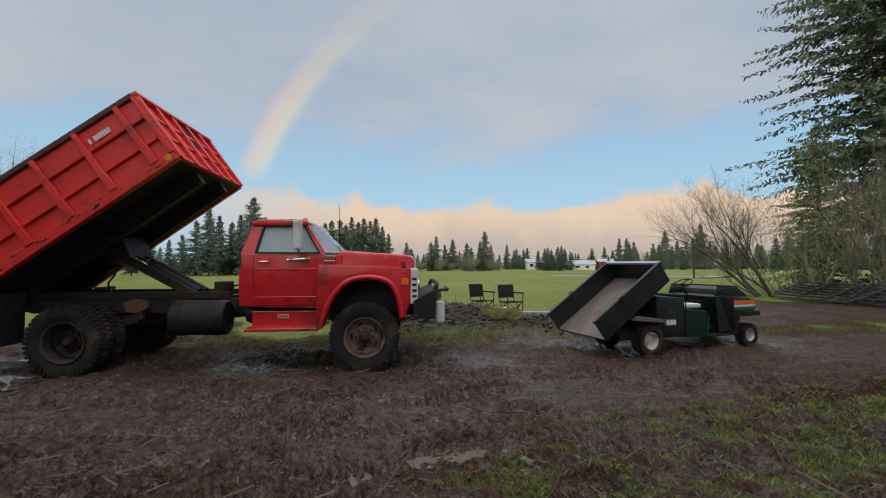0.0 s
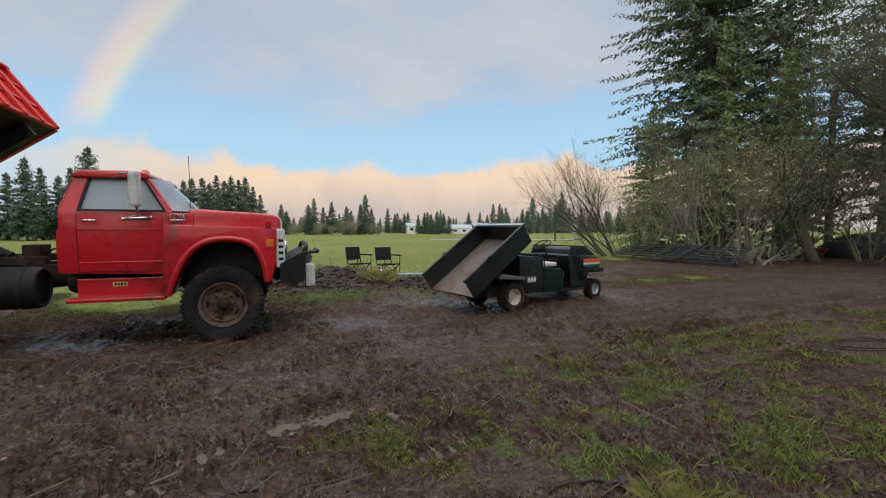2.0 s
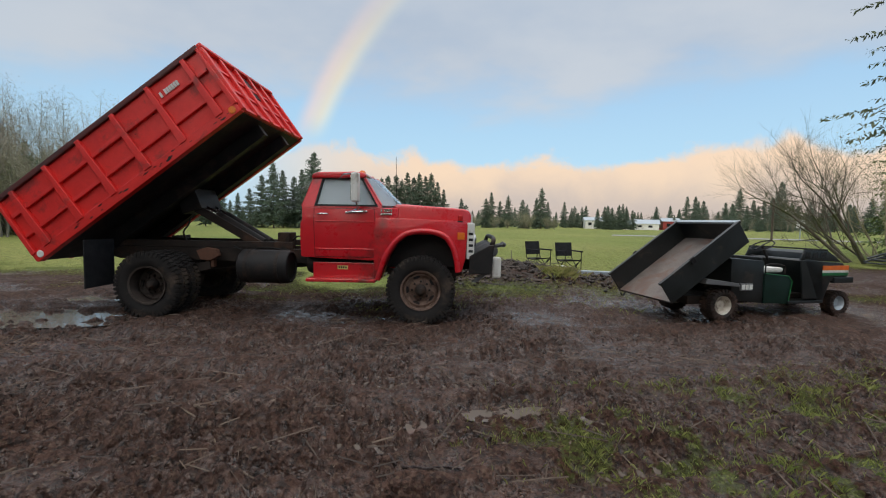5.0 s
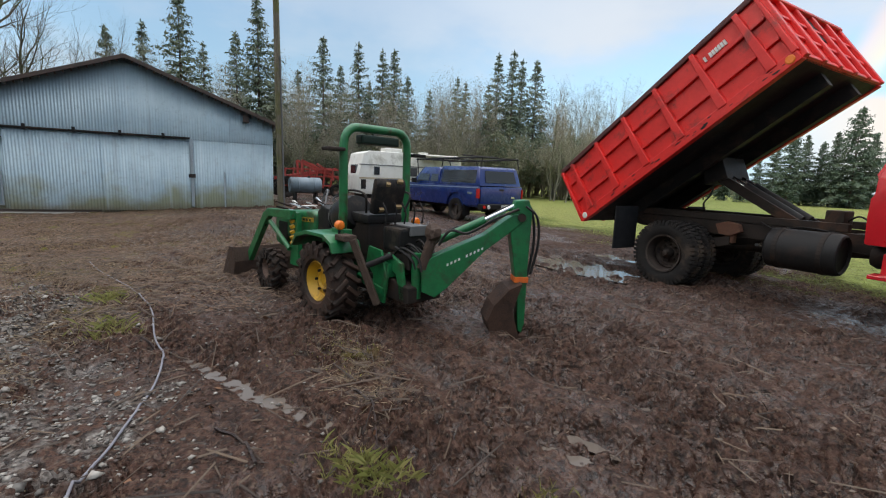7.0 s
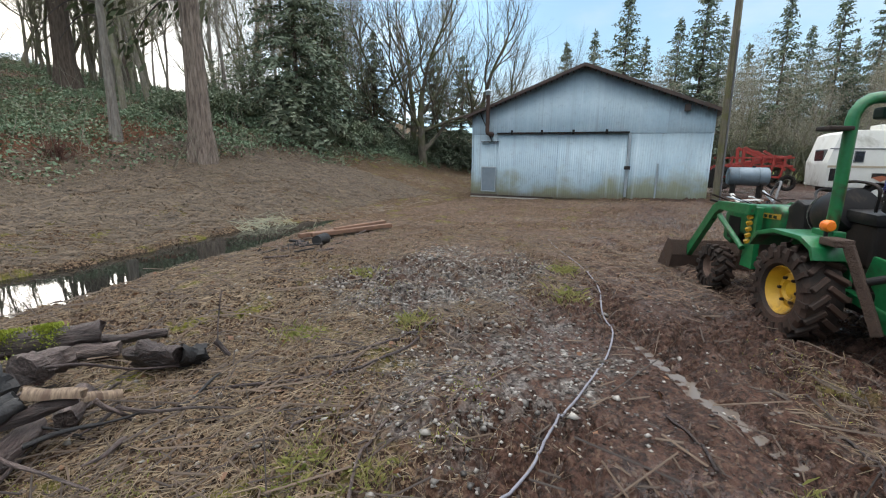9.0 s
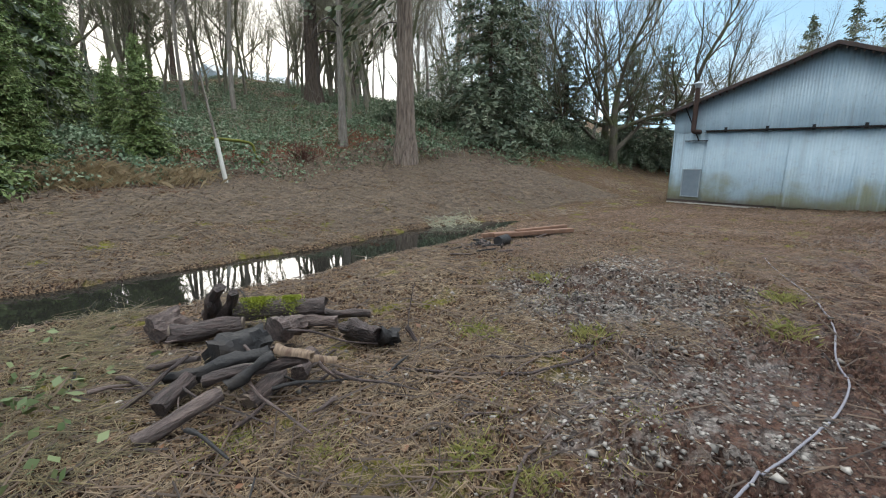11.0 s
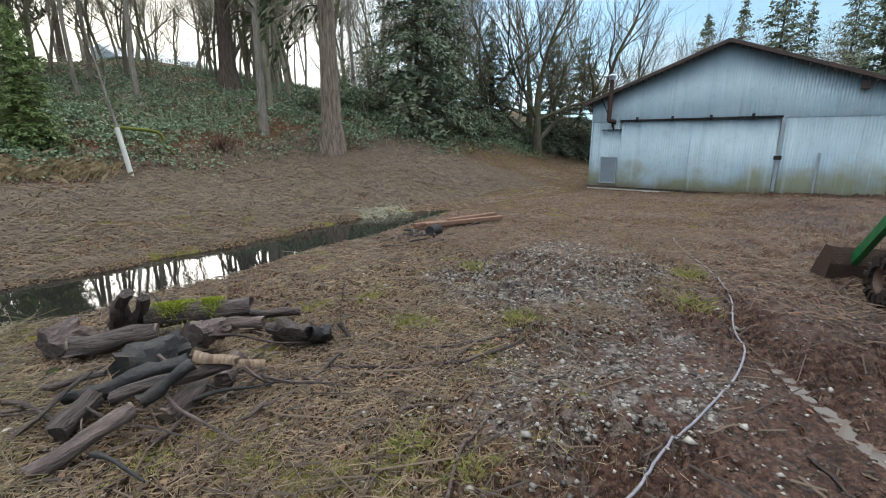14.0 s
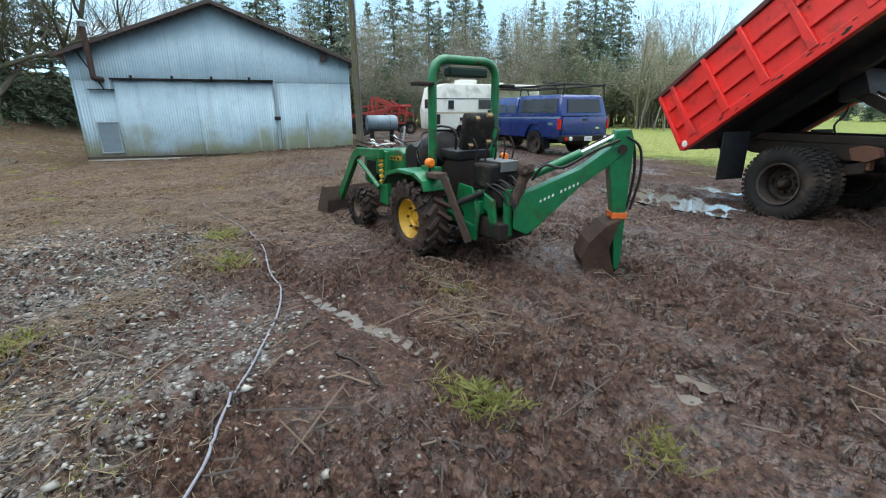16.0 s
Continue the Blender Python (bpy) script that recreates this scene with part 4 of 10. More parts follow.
# wheels
for side in (-1, 1):
    wheel(truck, "front_wheel", -0.05, side * 0.93, 0.485, 0.505, 0.27, 0.285, side, 46, rubber, rusty_rim, 0.02)
    wheel(truck, "rear_outer_wheel", -4.11, side * 1.00, 0.485, 0.505, 0.255, 0.275, side, 46, rubber, dark_rim, -0.075)
    wheel(truck, "rear_inner_wheel", -4.11, side * 0.69, 0.485, 0.505, 0.255, 0.275, -side, 46, rubber, dark_rim, -0.05)
    bm = bmesh.new()
    box(bm, -5.06, -5.04, side * 1.12 - 0.28, side * 1.12 + 0.28, 0.44, 1.15, 0.004)
    flap = part("mud_flap", bm, canvas_black, truck, "black rubber mud flap")
    flap.location.x = 0.14
    flap.location.y = -side * 0.12

# cab
cab = part("cab_body", bmesh.new(), red_paint, truck)
bm = bmesh.new()
prism(bm, [(-1.86, 0.94), (-1.875, 1.25), (-1.87, 1.45), (-1.845, 1.50), (-1.84, 1.69), (-0.40, 1.69), (-0.40, 1.30), (-0.74, 0.92), (-0.80, 0.90)], -0.93, 0.93, 0.035)
cab.data = mesh_from(bm, "cab_body")
cab.data.materials.append(red_paint)
cab.data.shade_smooth()
cab.data.set_sharp_from_angle(angle=radians(35))
part("roof", prism(bmesh.new(), [(-1.73, 2.12), (-1.71, 2.185), (-1.63, 2.215), (-1.1, 2.228), (-0.93, 2.21), (-0.89, 2.17), (-0.92, 2.13)], -0.84, 0.84, 0.035, segments=3), red_paint, truck, smooth=40)
for side in (-1, 1):
    y0, y1 = side * 0.93, side * 0.87
    frame_ = part("window_frame", ring_plate(bmesh.new(), [(-1.85, 1.67), (-1.70, 2.165), (-0.92, 2.165), (-0.63, 1.67)], [(-1.63, 1.725), (-1.545, 2.125), (-0.98, 2.125), (-0.735, 1.725)], y0, y1, lean, 0.012), red_paint, truck)
    part("pane", prism(bmesh.new(), [(-1.64, 1.71), (-1.55, 2.135), (-0.97, 2.135), (-0.725, 1.71)], y0 - side * 0.035, y1 + side * 0.015, 0, lean), fog_glass, frame_, "fogged side window").visible_shadow = False
    part("gasket", ring_plate(bmesh.new(), [(-1.655, 1.705), (-1.565, 2.145), (-0.96, 2.145), (-0.70, 1.705)], [(-1.625, 1.73), (-1.545, 2.12), (-0.982, 2.12), (-0.745, 1.73)], y0 + side * 0.006, y1, lean), black_steel, frame_, "black window rubber")
    # door with its shut lines
    door = part("door", prism(bmesh.new(), [(-1.64, 0.955), (-1.66, 1.46), (-1.655, 1.668), (-0.76, 1.668), (-0.745, 1.46), (-0.755, 0.955)], side * 0.90, side * 0.938, 0.012), red_paint, truck, "red door with a pressed crease", smooth=35)
    part("shut_line", ring_plate(bmesh.new(), [(-1.646, 0.948), (-1.666, 1.46), (-1.661, 1.674), (-0.754, 1.674), (-0.739, 1.46), (-0.749, 0.948)], [(-1.64, 0.955), (-1.66, 1.46), (-1.655, 1.668), (-0.76, 1.668), (-0.745, 1.46), (-0.755, 0.955)], side * 0.90, side * 0.9325), black_steel, door)
    part("crease", prism(bmesh.new(), [(-1.64, 1.475), (-1.64, 1.49), (-0.76, 1.49), (-0.76, 1.475)], side * 0.93, side * 0.949, 0.006), red_paint, door)
    part("lower_crease", prism(bmesh.new(), [(-1.64, 1.06), (-1.64, 1.08), (-0.76, 1.08), (-0.76, 1.06)], side * 0.93, side * 0.946, 0.006), red_paint, door)
    h = bmesh.new()
    tube(h, smooth_line([(-1.60, side * 0.945, 1.585), (-1.57, side * 0.98, 1.588), (-1.47, side * 0.98, 1.588), (-1.44, side * 0.945, 1.585)], 5), 0.014, 8)
    part("door_handle", h, chrome, door, "chrome pull handle", smooth=50)
    mir = part("mirror", boxed(-1.04, -0.94, side * 1.13 - 0.09, side * 1.13 + 0.09, 1.76, 2.18, 0.03), white_paint, truck, "tall pale mirror on wire arms")
    part("mirror_glass", boxed(-1.045, -1.038, side * 1.13 - 0.075, side * 1.13 + 0.075, 1.79, 2.15, 0.002), chrome, mir)
    for line_, r_ in (([(-0.99, side * 1.13, 2.17), (-1.2, side * 0.98, 2.17), (-1.3, side * 0.83, 2.13)], 0.011), ([(-0.99, side * 1.13, 1.78), (-0.98, side * 1.05, 1.66), (-1.18, side * 0.94, 1.61)], 0.011), ([(-0.99, side * 1.13, 1.78), (-0.96, side * 1.05, 1.66), (-0.86, side * 0.94, 1.63)], 0.011), ([(-1.18, side * 0.955, 1.61), (-0.86, side * 0.955, 1.63)], 0.016)):
        part("mirror_arm", tube(bmesh.new(), line_, r_, 6), chrome, mir, smooth=50)
    # step
    st = part("side_step", prism(bmesh.new(), [(-1.70, 0.60), (-1.70, 0.86), (-0.72, 0.86), (-0.72, 0.60)], side * 0.80, side * 0.84, 0.008), red_paint, truck, "red side step under the door")
    part("tread", boxed(-1.75, -0.72, side * 0.92 - 0.13, side * 0.92 + 0.10, 0.585, 0.635, 0.012), red_paint, st)
    if side < 0:
        part("label_plate", boxed(-1.33, -1.17, -0.848, -0.838, 0.755, 0.815, 0.002), surface("label_yellow", (0.62, 0.50, 0.16), (0.5, 0.4, 0.12), 20, (0.5, 0.6), 0, 0), st, "small yellow plate with dark bars")
        bm = bmesh.new()
        for k in range(4):
            box(bm, -1.31 + 0.034 * k, -1.29 + 0.034 * k, -0.851, -0.847, 0.77, 0.80, 0)
        part("plate_bar", bm, frame_steel, st)
    # fender with its wheel arch
    outline = [(-0.76, 1.30), (-0.76, 0.62), (-0.66, 0.62)]
    outline += [(-0.61, 0.80), (-0.54, 0.98), (-0.42, 1.16), (-0.28, 1.27), (-0.08, 1.315), (0.14, 1.30), (0.29, 1.235), (0.38, 1.10), (0.43, 0.95), (0.46, 0.76)]
    outline += [(0.55, 0.76), (0.60, 0.95), (0.625, 1.30), (0.625, 1.47), (0.60, 1.51), (0.1, 1.525), (-0.40, 1.54), (-0.74, 1.545)]
    fend = part("fender", prism(bmesh.new(), outline, side * 0.62, side * 0.955, 0.022), red_paint, truck, "red front fender with a dented arch", smooth=35)
    lip = [(-0.70, 0.62), (-0.645, 0.80), (-0.575, 0.99), (-0.445, 1.185), (-0.29, 1.305), (-0.08, 1.355), (0.15, 1.34), (0.32, 1.265), (0.415, 1.115), (0.465, 0.95), (0.495, 0.76)]
    part("arch_lip", tube(bmesh.new(), smooth_line([(x, side * 0.955, z) for x, z in lip], 4), 0.042, 10), red_paint, fend, smooth=60)
    part("side_marker", boxed(0.48, 0.585, side * 0.945, side * 0.968, 1.24, 1.345, 0.008), amber, fend, "amber side marker lamp")
    part("indicator", boxed(0.48, 0.55, side * 0.87, side * 0.95, 1.50, 1.60, 0.02), red_lens, fend, "red lamp on the fender top")
    part("indicator_foot", boxed(0.475, 0.555, side * 0.86, side * 0.955, 1.485, 1.515, 0.01), black_steel, fend)
    if side < 0:
        bm = bmesh.new()
        for k in range(5):
            box(bm, -0.66 + 0.032 * k + (0.02 if k else 0), -0.638 + 0.032 * k + (0.02 if k else 0), -0.945, -0.925, 1.625, 1.675, 0.003)
        box(bm, -0.66, -0.49, -0.94, -0.925, 1.58, 1.61, 0.004)
        part("emblem", bm, chrome, fend, "small chrome emblem")
    part("inner_arch", prism(bmesh.new(), [(-0.70, 0.80), (-0.70, 1.40), (0.60, 1.40), (0.60, 0.80)], side * 0.56, side * 0.60, 0), black_steel, truck)
# rear wall, windscreen
bm = bmesh.new()
for side in (-1, 1):
    prism(bm, [(-1.86, 1.70), (-1.72, 2.14), (-1.67, 2.14), (-1.80, 1.70)], side * 0.60, side * 0.90, 0, lean)
prism(bm, [(-1.75, 2.05), (-1.72, 2.14), (-1.67, 2.14), (-1.70, 2.05)], -0.62, 0.62)
prism(bm, [(-1.86, 1.70), (-1.845, 1.77), (-1.79, 1.77), (-1.80, 1.70)], -0.62, 0.62)
part("rear_pillar", bm, red_paint, truck)
part("rear_window", prism(bmesh.new(), [(-1.82, 1.76), (-1.73, 2.06), (-1.72, 2.06), (-1.81, 1.76)], -0.61, 0.61), fog_glass, truck, "fogged rear window").visible_shadow = False
for side in (-1, 1):
    part("windscreen_pillar", beam(bmesh.new(), (-0.67, side * 0.885, 1.72), (-0.95, side * 0.775, 2.16), 0.05, 0.05, 0.01), red_paint, truck)
bm = bmesh.new()
rows_ = []
for i in range(9):
    v_ = i / 8
    row = []
    for j in range(17):
        u_ = j / 8 - 1
        half = 0.875 - 0.105 * v_
        row.append(bm.verts.new((-0.42 - 0.44 * v_ - (0.24 - 0.15 * v_) * abs(u_) ** 2.6, u_ * half, 1.725 + 0.43 * v_)))
    rows_.append(row)
for a_, b_ in zip(rows_, rows_[1:]):
    for j in range(16):
        bm.faces.new((a_[j], a_[j + 1], b_[j + 1], b_[j]))
bmesh.ops.solidify(bm, geom=bm.faces[:], thickness=0.008)
part("windscreen", bm, glass, truck, "curved windscreen with mirrored sky put into its pale tint", smooth=60).visible_shadow = False
for y in (-0.5, 0.3):
    part("wiper", tube(bmesh.new(), [(-0.44, y, 1.75), (-0.62, y + 0.25, 1.88)], 0.007, 5), black_steel, truck)
part("bench_seat", prism(bmesh.new(), [(-1.70, 1.35), (-1.78, 1.95), (-1.64, 1.95), (-1.55, 1.52), (-1.05, 1.50), (-1.05, 1.30)], -0.8, 0.8, 0.03), vinyl, truck)
part("steering_wheel", lathe(bmesh.new(), [(0.20, -0.012), (0.212, 0), (0.20, 0.012), (0.188, 0)], 24, "z", Matrix.Translation((-0.98, 0.38, 1.83)) @ Matrix.Rotation(radians(-50), 4, "Y"), close=True), vinyl, truck)
# hood
bm = bmesh.new()
prism(bm, [(-0.46, 1.30), (-0.46, 1.745), (-0.3, 1.74), (0.25, 1.715), (0.56, 1.69), (0.635, 1.67), (0.675, 1.615), (0.672, 1.30)], -0.92, 0.92, 0.04, lambda v: Vector((v.x, v.y * (0.985 if v.z < 1.55 else 0.955), v.z)), 3)
hood = part("hood", bm, red_paint, truck, "red hood", smooth=40)
part("hood_ridge", prism(bmesh.new(), [(-0.44, 1.72), (-0.44, 1.775), (0.48, 1.70), (0.48, 1.64)], -0.34, 0.34, 0.02), red_paint, hood)
part("hood_rim", prism(bmesh.new(), [(0.60, 1.69), (0.65, 1.67), (0.70, 1.60), (0.70, 1.48), (0.66, 1.48)], -0.80, 0.80, 0.006), white_paint, hood)
# grille
bm = ring_plate(bmesh.new(), [(-0.84, 0.93), (-0.84, 1.47), (0.84, 1.47), (0.84, 0.93)], [(-0.50, 1.02), (-0.50, 1.40), (0.50, 1.40), (0.50, 1.02)], 0, 0.09, None, 0.02)
grille = part("grille", bm, white_paint, truck, "white pressed grille")
grille.matrix_basis = Matrix(((0, 1, 0, 0.645), (1, 0, 0, 0), (0, 0, 1, 0), (0, 0, 0, 1)))
for k in range(7):
    part("bar", boxed(-0.47 + 0.145 * k, -0.40 + 0.145 * k, 0.01, 0.075, 1.02, 1.40, 0.012), white_paint, grille)
# added black plate stands in for the shade behind the bars
part("grille_shadow_plate", boxed(-0.5, 0.5, -0.02, 0.005, 1.02, 1.40, 0), black_steel, grille)
for side in (-1, 1):
    part("grille_wing", boxed(side * 0.885 - 0.055, side * 0.885 + 0.055, -0.03, 0.085, 0.95, 1.49, 0.025), white_paint, grille, "white wrap-round end of the grille")
    for k in range(4):
        part("grille_slot", boxed(side * 0.93 - 0.013, side * 0.93 + 0.013, 0.0, 0.065, 1.05 + 0.085 * k, 1.09 + 0.085 * k, 0.004), black_steel, grille, "dark slot in the grille end")
    part("headlight", lathe(bmesh.new(), [(0.001, 0.125), (0.07, 0.118), (0.10, 0.10), (0.105, 0.06)], 24, "y", Matrix.Translation((side * 0.66, 0, 1.22))), chrome, grille, "round headlight", smooth=40)
# bumper and winch
bm = prism(bmesh.new(), [(0.66, 0.74), (0.66, 1.00), (0.95, 1.16), (1.02, 1.17), (0.98, 0.74)], -0.98, 0.98, 0.012)
bumper = part("bumper", bm, black_steel, truck, "black steel winch bumper")
part("bumper_hoop", tube(bmesh.new(), smooth_line([(0.98, -0.80, 1.12), (1.02, -0.78, 1.24), (1.03, 0, 1.26), (1.02, 0.78, 1.24), (0.98, 0.80, 1.12)], 6), 0.035, 10), black_steel, bumper, smooth=60)
part("winch", rod(bmesh.new(), (1.04, -0.35, 1.04), (1.04, 0.35, 1.04), 0.09, steps=18), grey_plastic, bumper, smooth=50)
part("tow_hook", tube(bmesh.new(), smooth_line([(0.98, -0.72, 1.12), (1.10, -0.80, 1.16), (1.17, -0.90, 1.17), (1.13, -0.96, 1.20)], 5), 0.03, 8), grey_plastic, bumper, smooth=60)
part("fender_jug", boxed(1.00, 1.14, -0.86, -0.66, 0.66, 0.98, 0.04), white_paint, bumper, "white plastic jug on the bumper")
part("bumper_brace", prism(bmesh.new(), [(0.70, 0.60), (0.78, 0.60), (0.98, 0.76), (0.90, 0.78)], -0.85, -0.75, 0.006), grey_plastic, bumper)
# roof lamp and aerial
bm = lathe(bmesh.new(), [(0.001, 2.285), (0.03, 2.28), (0.05, 2.255), (0.055, 2.235), (0.06, 2.205), (0.001, 2.2)], 16, "z", Matrix.Translation((-1.04, -0.45, 0)))
part("roof_lamp", bm, amber, truck, "small amber roof lamp", smooth=40)
for y in (-0.70, 0.0, 0.45, 0.70):
    part("marker_lamp", boxed(-1.03, -0.95, y - 0.03, y + 0.03, 2.19, 2.23, 0.01), amber, truck)
part("aerial", tube(bmesh.new(), [(-0.44, -0.82, 1.70), (-0.455, -0.82, 2.45)], 0.004, 5), black_steel, truck)

# tipped bed
TIP = Matrix.Translation((-5.42, 0, 1.0)) @ Matrix.Rotation(radians(-35.9), 4, "Y")
bed = part("dump_bed", bmesh.new(), bed_paint, truck, "red ribbed dump bed with a black belly")
# corners of the bed in its own frame: x from -0.2 to 3.56 along the floor, z up its sides
L0, L1, HB, WB = -0.29, 3.47, 1.08, 1.20
bed.matrix_basis = TIP
bm = boxed(L0, L1, -WB + 0.05, WB - 0.05, 0.0, 0.06, 0.006)
me = mesh_from(bm, "dump_bed")
me.materials.append(black_steel)
bed.data = me
for side in (-1, 1):
    wall = part("side_wall", boxed(L0, L1, side * (WB - 0.045) - 0.025, side * (WB - 0.045) + 0.025, 0.0, HB, 0.004), bed_paint, bed)
    bm = box(bmesh.new(), L0, L1, side * (WB - 0.03) - 0.06, side * (WB - 0.03) + 0.045, -0.02, 0.13, 0.012)
    part("bottom_rail", bm, bed_paint, wall)
    part("top_rail", boxed(L0, L1, side * (WB - 0.04) - 0.06, side * (WB - 0.04) + 0.06, HB - 0.06, HB + 0.02, 0.02), surface("worn_rail", (0.05, 0.018, 0.016), (0.12, 0.02, 0.018), 6, (0.5, 0.7), 0, 0.1), wall, "dark worn top rail")
    RIBS = [L0 + 0.02] + [L0 + (L1 - L0) * u for u in (0.075, 0.243, 0.410, 0.578, 0.751, 0.924)] + [L1 - 0.02]
    for k, x in enumerate(RIBS):
        wide = 0.6 if k in (0, 7) else 1.0
        part("rib", prism(bmesh.new(), [(x - 0.065 * wide, 0.10), (x - 0.035 * wide, HB - 0.05), (x + 0.035 * wide, HB - 0.05), (x + 0.065 * wide, 0.10)], side * (WB - 0.03), side * (WB + 0.045), 0.012), bed_paint, wall)
    for zz in (0.36, 0.70):
        for xa, xb in zip(RIBS, RIBS[1:]):
            xa, xb = xa + 0.045, xb - 0.045
            part("stiffener", prism(bmesh.new(), [(xa, zz), (xa, zz + 0.05), (xb, zz + 0.05), (xb, zz)], side * (WB - 0.03), side * (WB + 0.022), 0.01), bed_paint, wall)
    for x in (L0 + 0.10, L1 - 0.10):
        part("reflector", lathe(bmesh.new(), [(0.001, side * 0.02), (0.045, side * 0.02), (0.055, side * 0.012), (0.055, 0)], 18, "y", Matrix.Translation((x, side * (WB + 0.02), 0.055))), amber if x > 1 else white_paint, wall, "round reflector")
    if side < 0:
        part("green_sticker", boxed(L1 - 0.33, L1 - 0.22, -WB - 0.02, -WB - 0.014, 0.02, 0.12, 0), surface("sticker_green", (0.25, 0.38, 0.22), (0.45, 0.5, 0.4), 30, (0.5, 0.6), 0, 0), wall, "scuffed green and white sticker")
        bm = bmesh.new()
        for k in range(8):
            if k != 1:
                box(bm, L1 - 0.84 + 0.042 * k, L1 - 0.808 + 0.042 * k, -WB - 0.001, -WB + 0.0155, 0.80, 0.875, 0)
        part("lettering_bar", bm, sign_white, wall, "row of small white bars")
# chipped paint along the lower edge
rng = random.Random(61)
for side in (-1, 1):
    for k in range(26):
        x, z = L0 + 0.15 + (L1 - L0 - 0.3) * rng.random() ** 0.7, rng.choice((0.03, 0.05, 0.07, 0.10, rng.uniform(0.1, HB * 0.8)))
        n = 9
        big = rng.uniform(0.012, 0.045) * (1.1 if z < 0.12 else 0.4)
        outline = [(x + 1.7 * big * rng.uniform(0.4, 1.0) * math.cos(2 * math.pi * j / n), z + 0.42 * big * rng.uniform(0.4, 1.0) * math.sin(2 * math.pi * j / n)) for j in range(n)]
        y_ = side * (WB + (0.030 if z < 0.12 else -0.018))
        part("paint_chip", prism(bmesh.new(), outline, y_ - 0.003, y_ + 0.003), black_steel, bed, "dark patch of chipped paint")
front = part("front_wall", boxed(L1 - 0.05, L1, -WB + 0.02, WB - 0.02, 0.0, HB, 0.004), bed_paint, bed)
for k in range(6):
    y = -WB + 0.05 + (2 * WB - 0.10) * k / 5
    part("rib", boxed(L1 - 0.01, L1 + 0.055, y - 0.045, y + 0.045, 0.0, HB, 0.014), bed_paint, front)
for zz in (0.0, 0.36, 0.70):
    for k in range(5):
        ya, yb = -WB + 0.10 + (2 * WB - 0.10) * k / 5, -WB + 0.0 + (2 * WB - 0.10) * (k + 1) / 5
        part("stiffener", boxed(L1 - 0.01, L1 + 0.03, ya, yb, zz, zz + 0.06, 0.01), bed_paint, front)
part("front_window", boxed(L1, L1 + 0.012, -0.25, 0.18, 0.58, 0.98, 0), black_steel, front, "dark mesh panel")
part("front_top_rail", boxed(L1 - 0.07, L1 + 0.07, -WB, WB, HB - 0.05, HB + 0.022, 0.02), bed_paint, front)
tail = part("tailgate", boxed(L0 - 0.05, L0 - 0.005, -WB + 0.03, WB - 0.03, 0.04, HB, 0.006), bed_paint, bed)
for k in range(5):
    y = -WB + 0.10 + (2 * WB - 0.2) * k / 4
    part("rib", boxed(L0 - 0.10, L0 - 0.04, y - 0.04, y + 0.04, 0.04, HB, 0.012), bed_paint, tail)
for side in (-1, 1):
    part("long_sill", boxed(L0 + 0.1, L1 - 0.1, side * 0.45 - 0.06, side * 0.45 + 0.06, -0.20, -0.005, 0.006), black_steel, bed)
part("belly_plate", boxed(L0 + 0.03, L1 - 0.03, -WB + 0.03, WB - 0.03, -0.004, 0.004, 0), black_steel, bed)
# hoist
for side in (-1, 1):
    part("hoist_arm", beam(bmesh.new(), (-2.70, side * 0.26, 1.02), (-3.92, side * 0.26, 1.70), 0.05, 0.13, 0.008), frame_steel, truck)
    cyl = part("hydraulic_cylinder", rod(bmesh.new(), (-2.78, side * 0.13, 1.10), (-3.55, side * 0.13, 1.54), 0.075, steps=16), black_steel, truck, smooth=50)
    part("piston", rod(bmesh.new(), (-3.5, side * 0.13, 1.51), (-3.98, side * 0.13, 1.80), 0.04, steps=12), chrome, cyl, smooth=50)
part("hoist_link", prism(bmesh.new(), [(-4.05, 1.55), (-4.15, 1.95), (-3.85, 1.98), (-3.72, 1.66)], -0.32, 0.32, 0.01), black_steel, truck)
part("hoist_pivot", rod(bmesh.new(), (-5.2, -0.6, 1.06), (-5.2, 0.6, 1.06), 0.05), frame_steel, truck)
for line_, r_ in (([(-4.0, -0.30, 1.12), (-4.02, -0.34, 1.26), (-3.96, -0.30, 1.38), (-3.95, -0.25, 1.5)], 0.014), ([(-2.3, -0.2, 1.1), (-2.15, -0.22, 1.22), (-1.98, -0.2, 1.12)], 0.012), ([(-3.1, -0.5, 1.06), (-2.9, -0.52, 0.98), (-2.6, -0.5, 1.04), (-2.2, -0.48, 1.0)], 0.012)):
    part("hydraulic_hose", tube(bmesh.new(), smooth_line(line_, 5), r_, 6), black_steel, truck)
part("valve_box", boxed(-2.45, -2.25, -0.35, -0.05, 1.05, 1.28, 0.02), frame_steel, truck)
bm = bmesh.new()
prism(bm, [(-3.60, 0.84), (-3.66, 0.98), (-3.50, 1.03), (-3.34, 1.00), (-3.30, 0.90), (-3.44, 0.82)], -0.60, -0.50, 0.01)
box(bm, -3.52, -3.40, -0.56, -0.47, 0.72, 0.88, 0.01)
part("side_bracket", bm, rust, truck, "rusty side bracket")

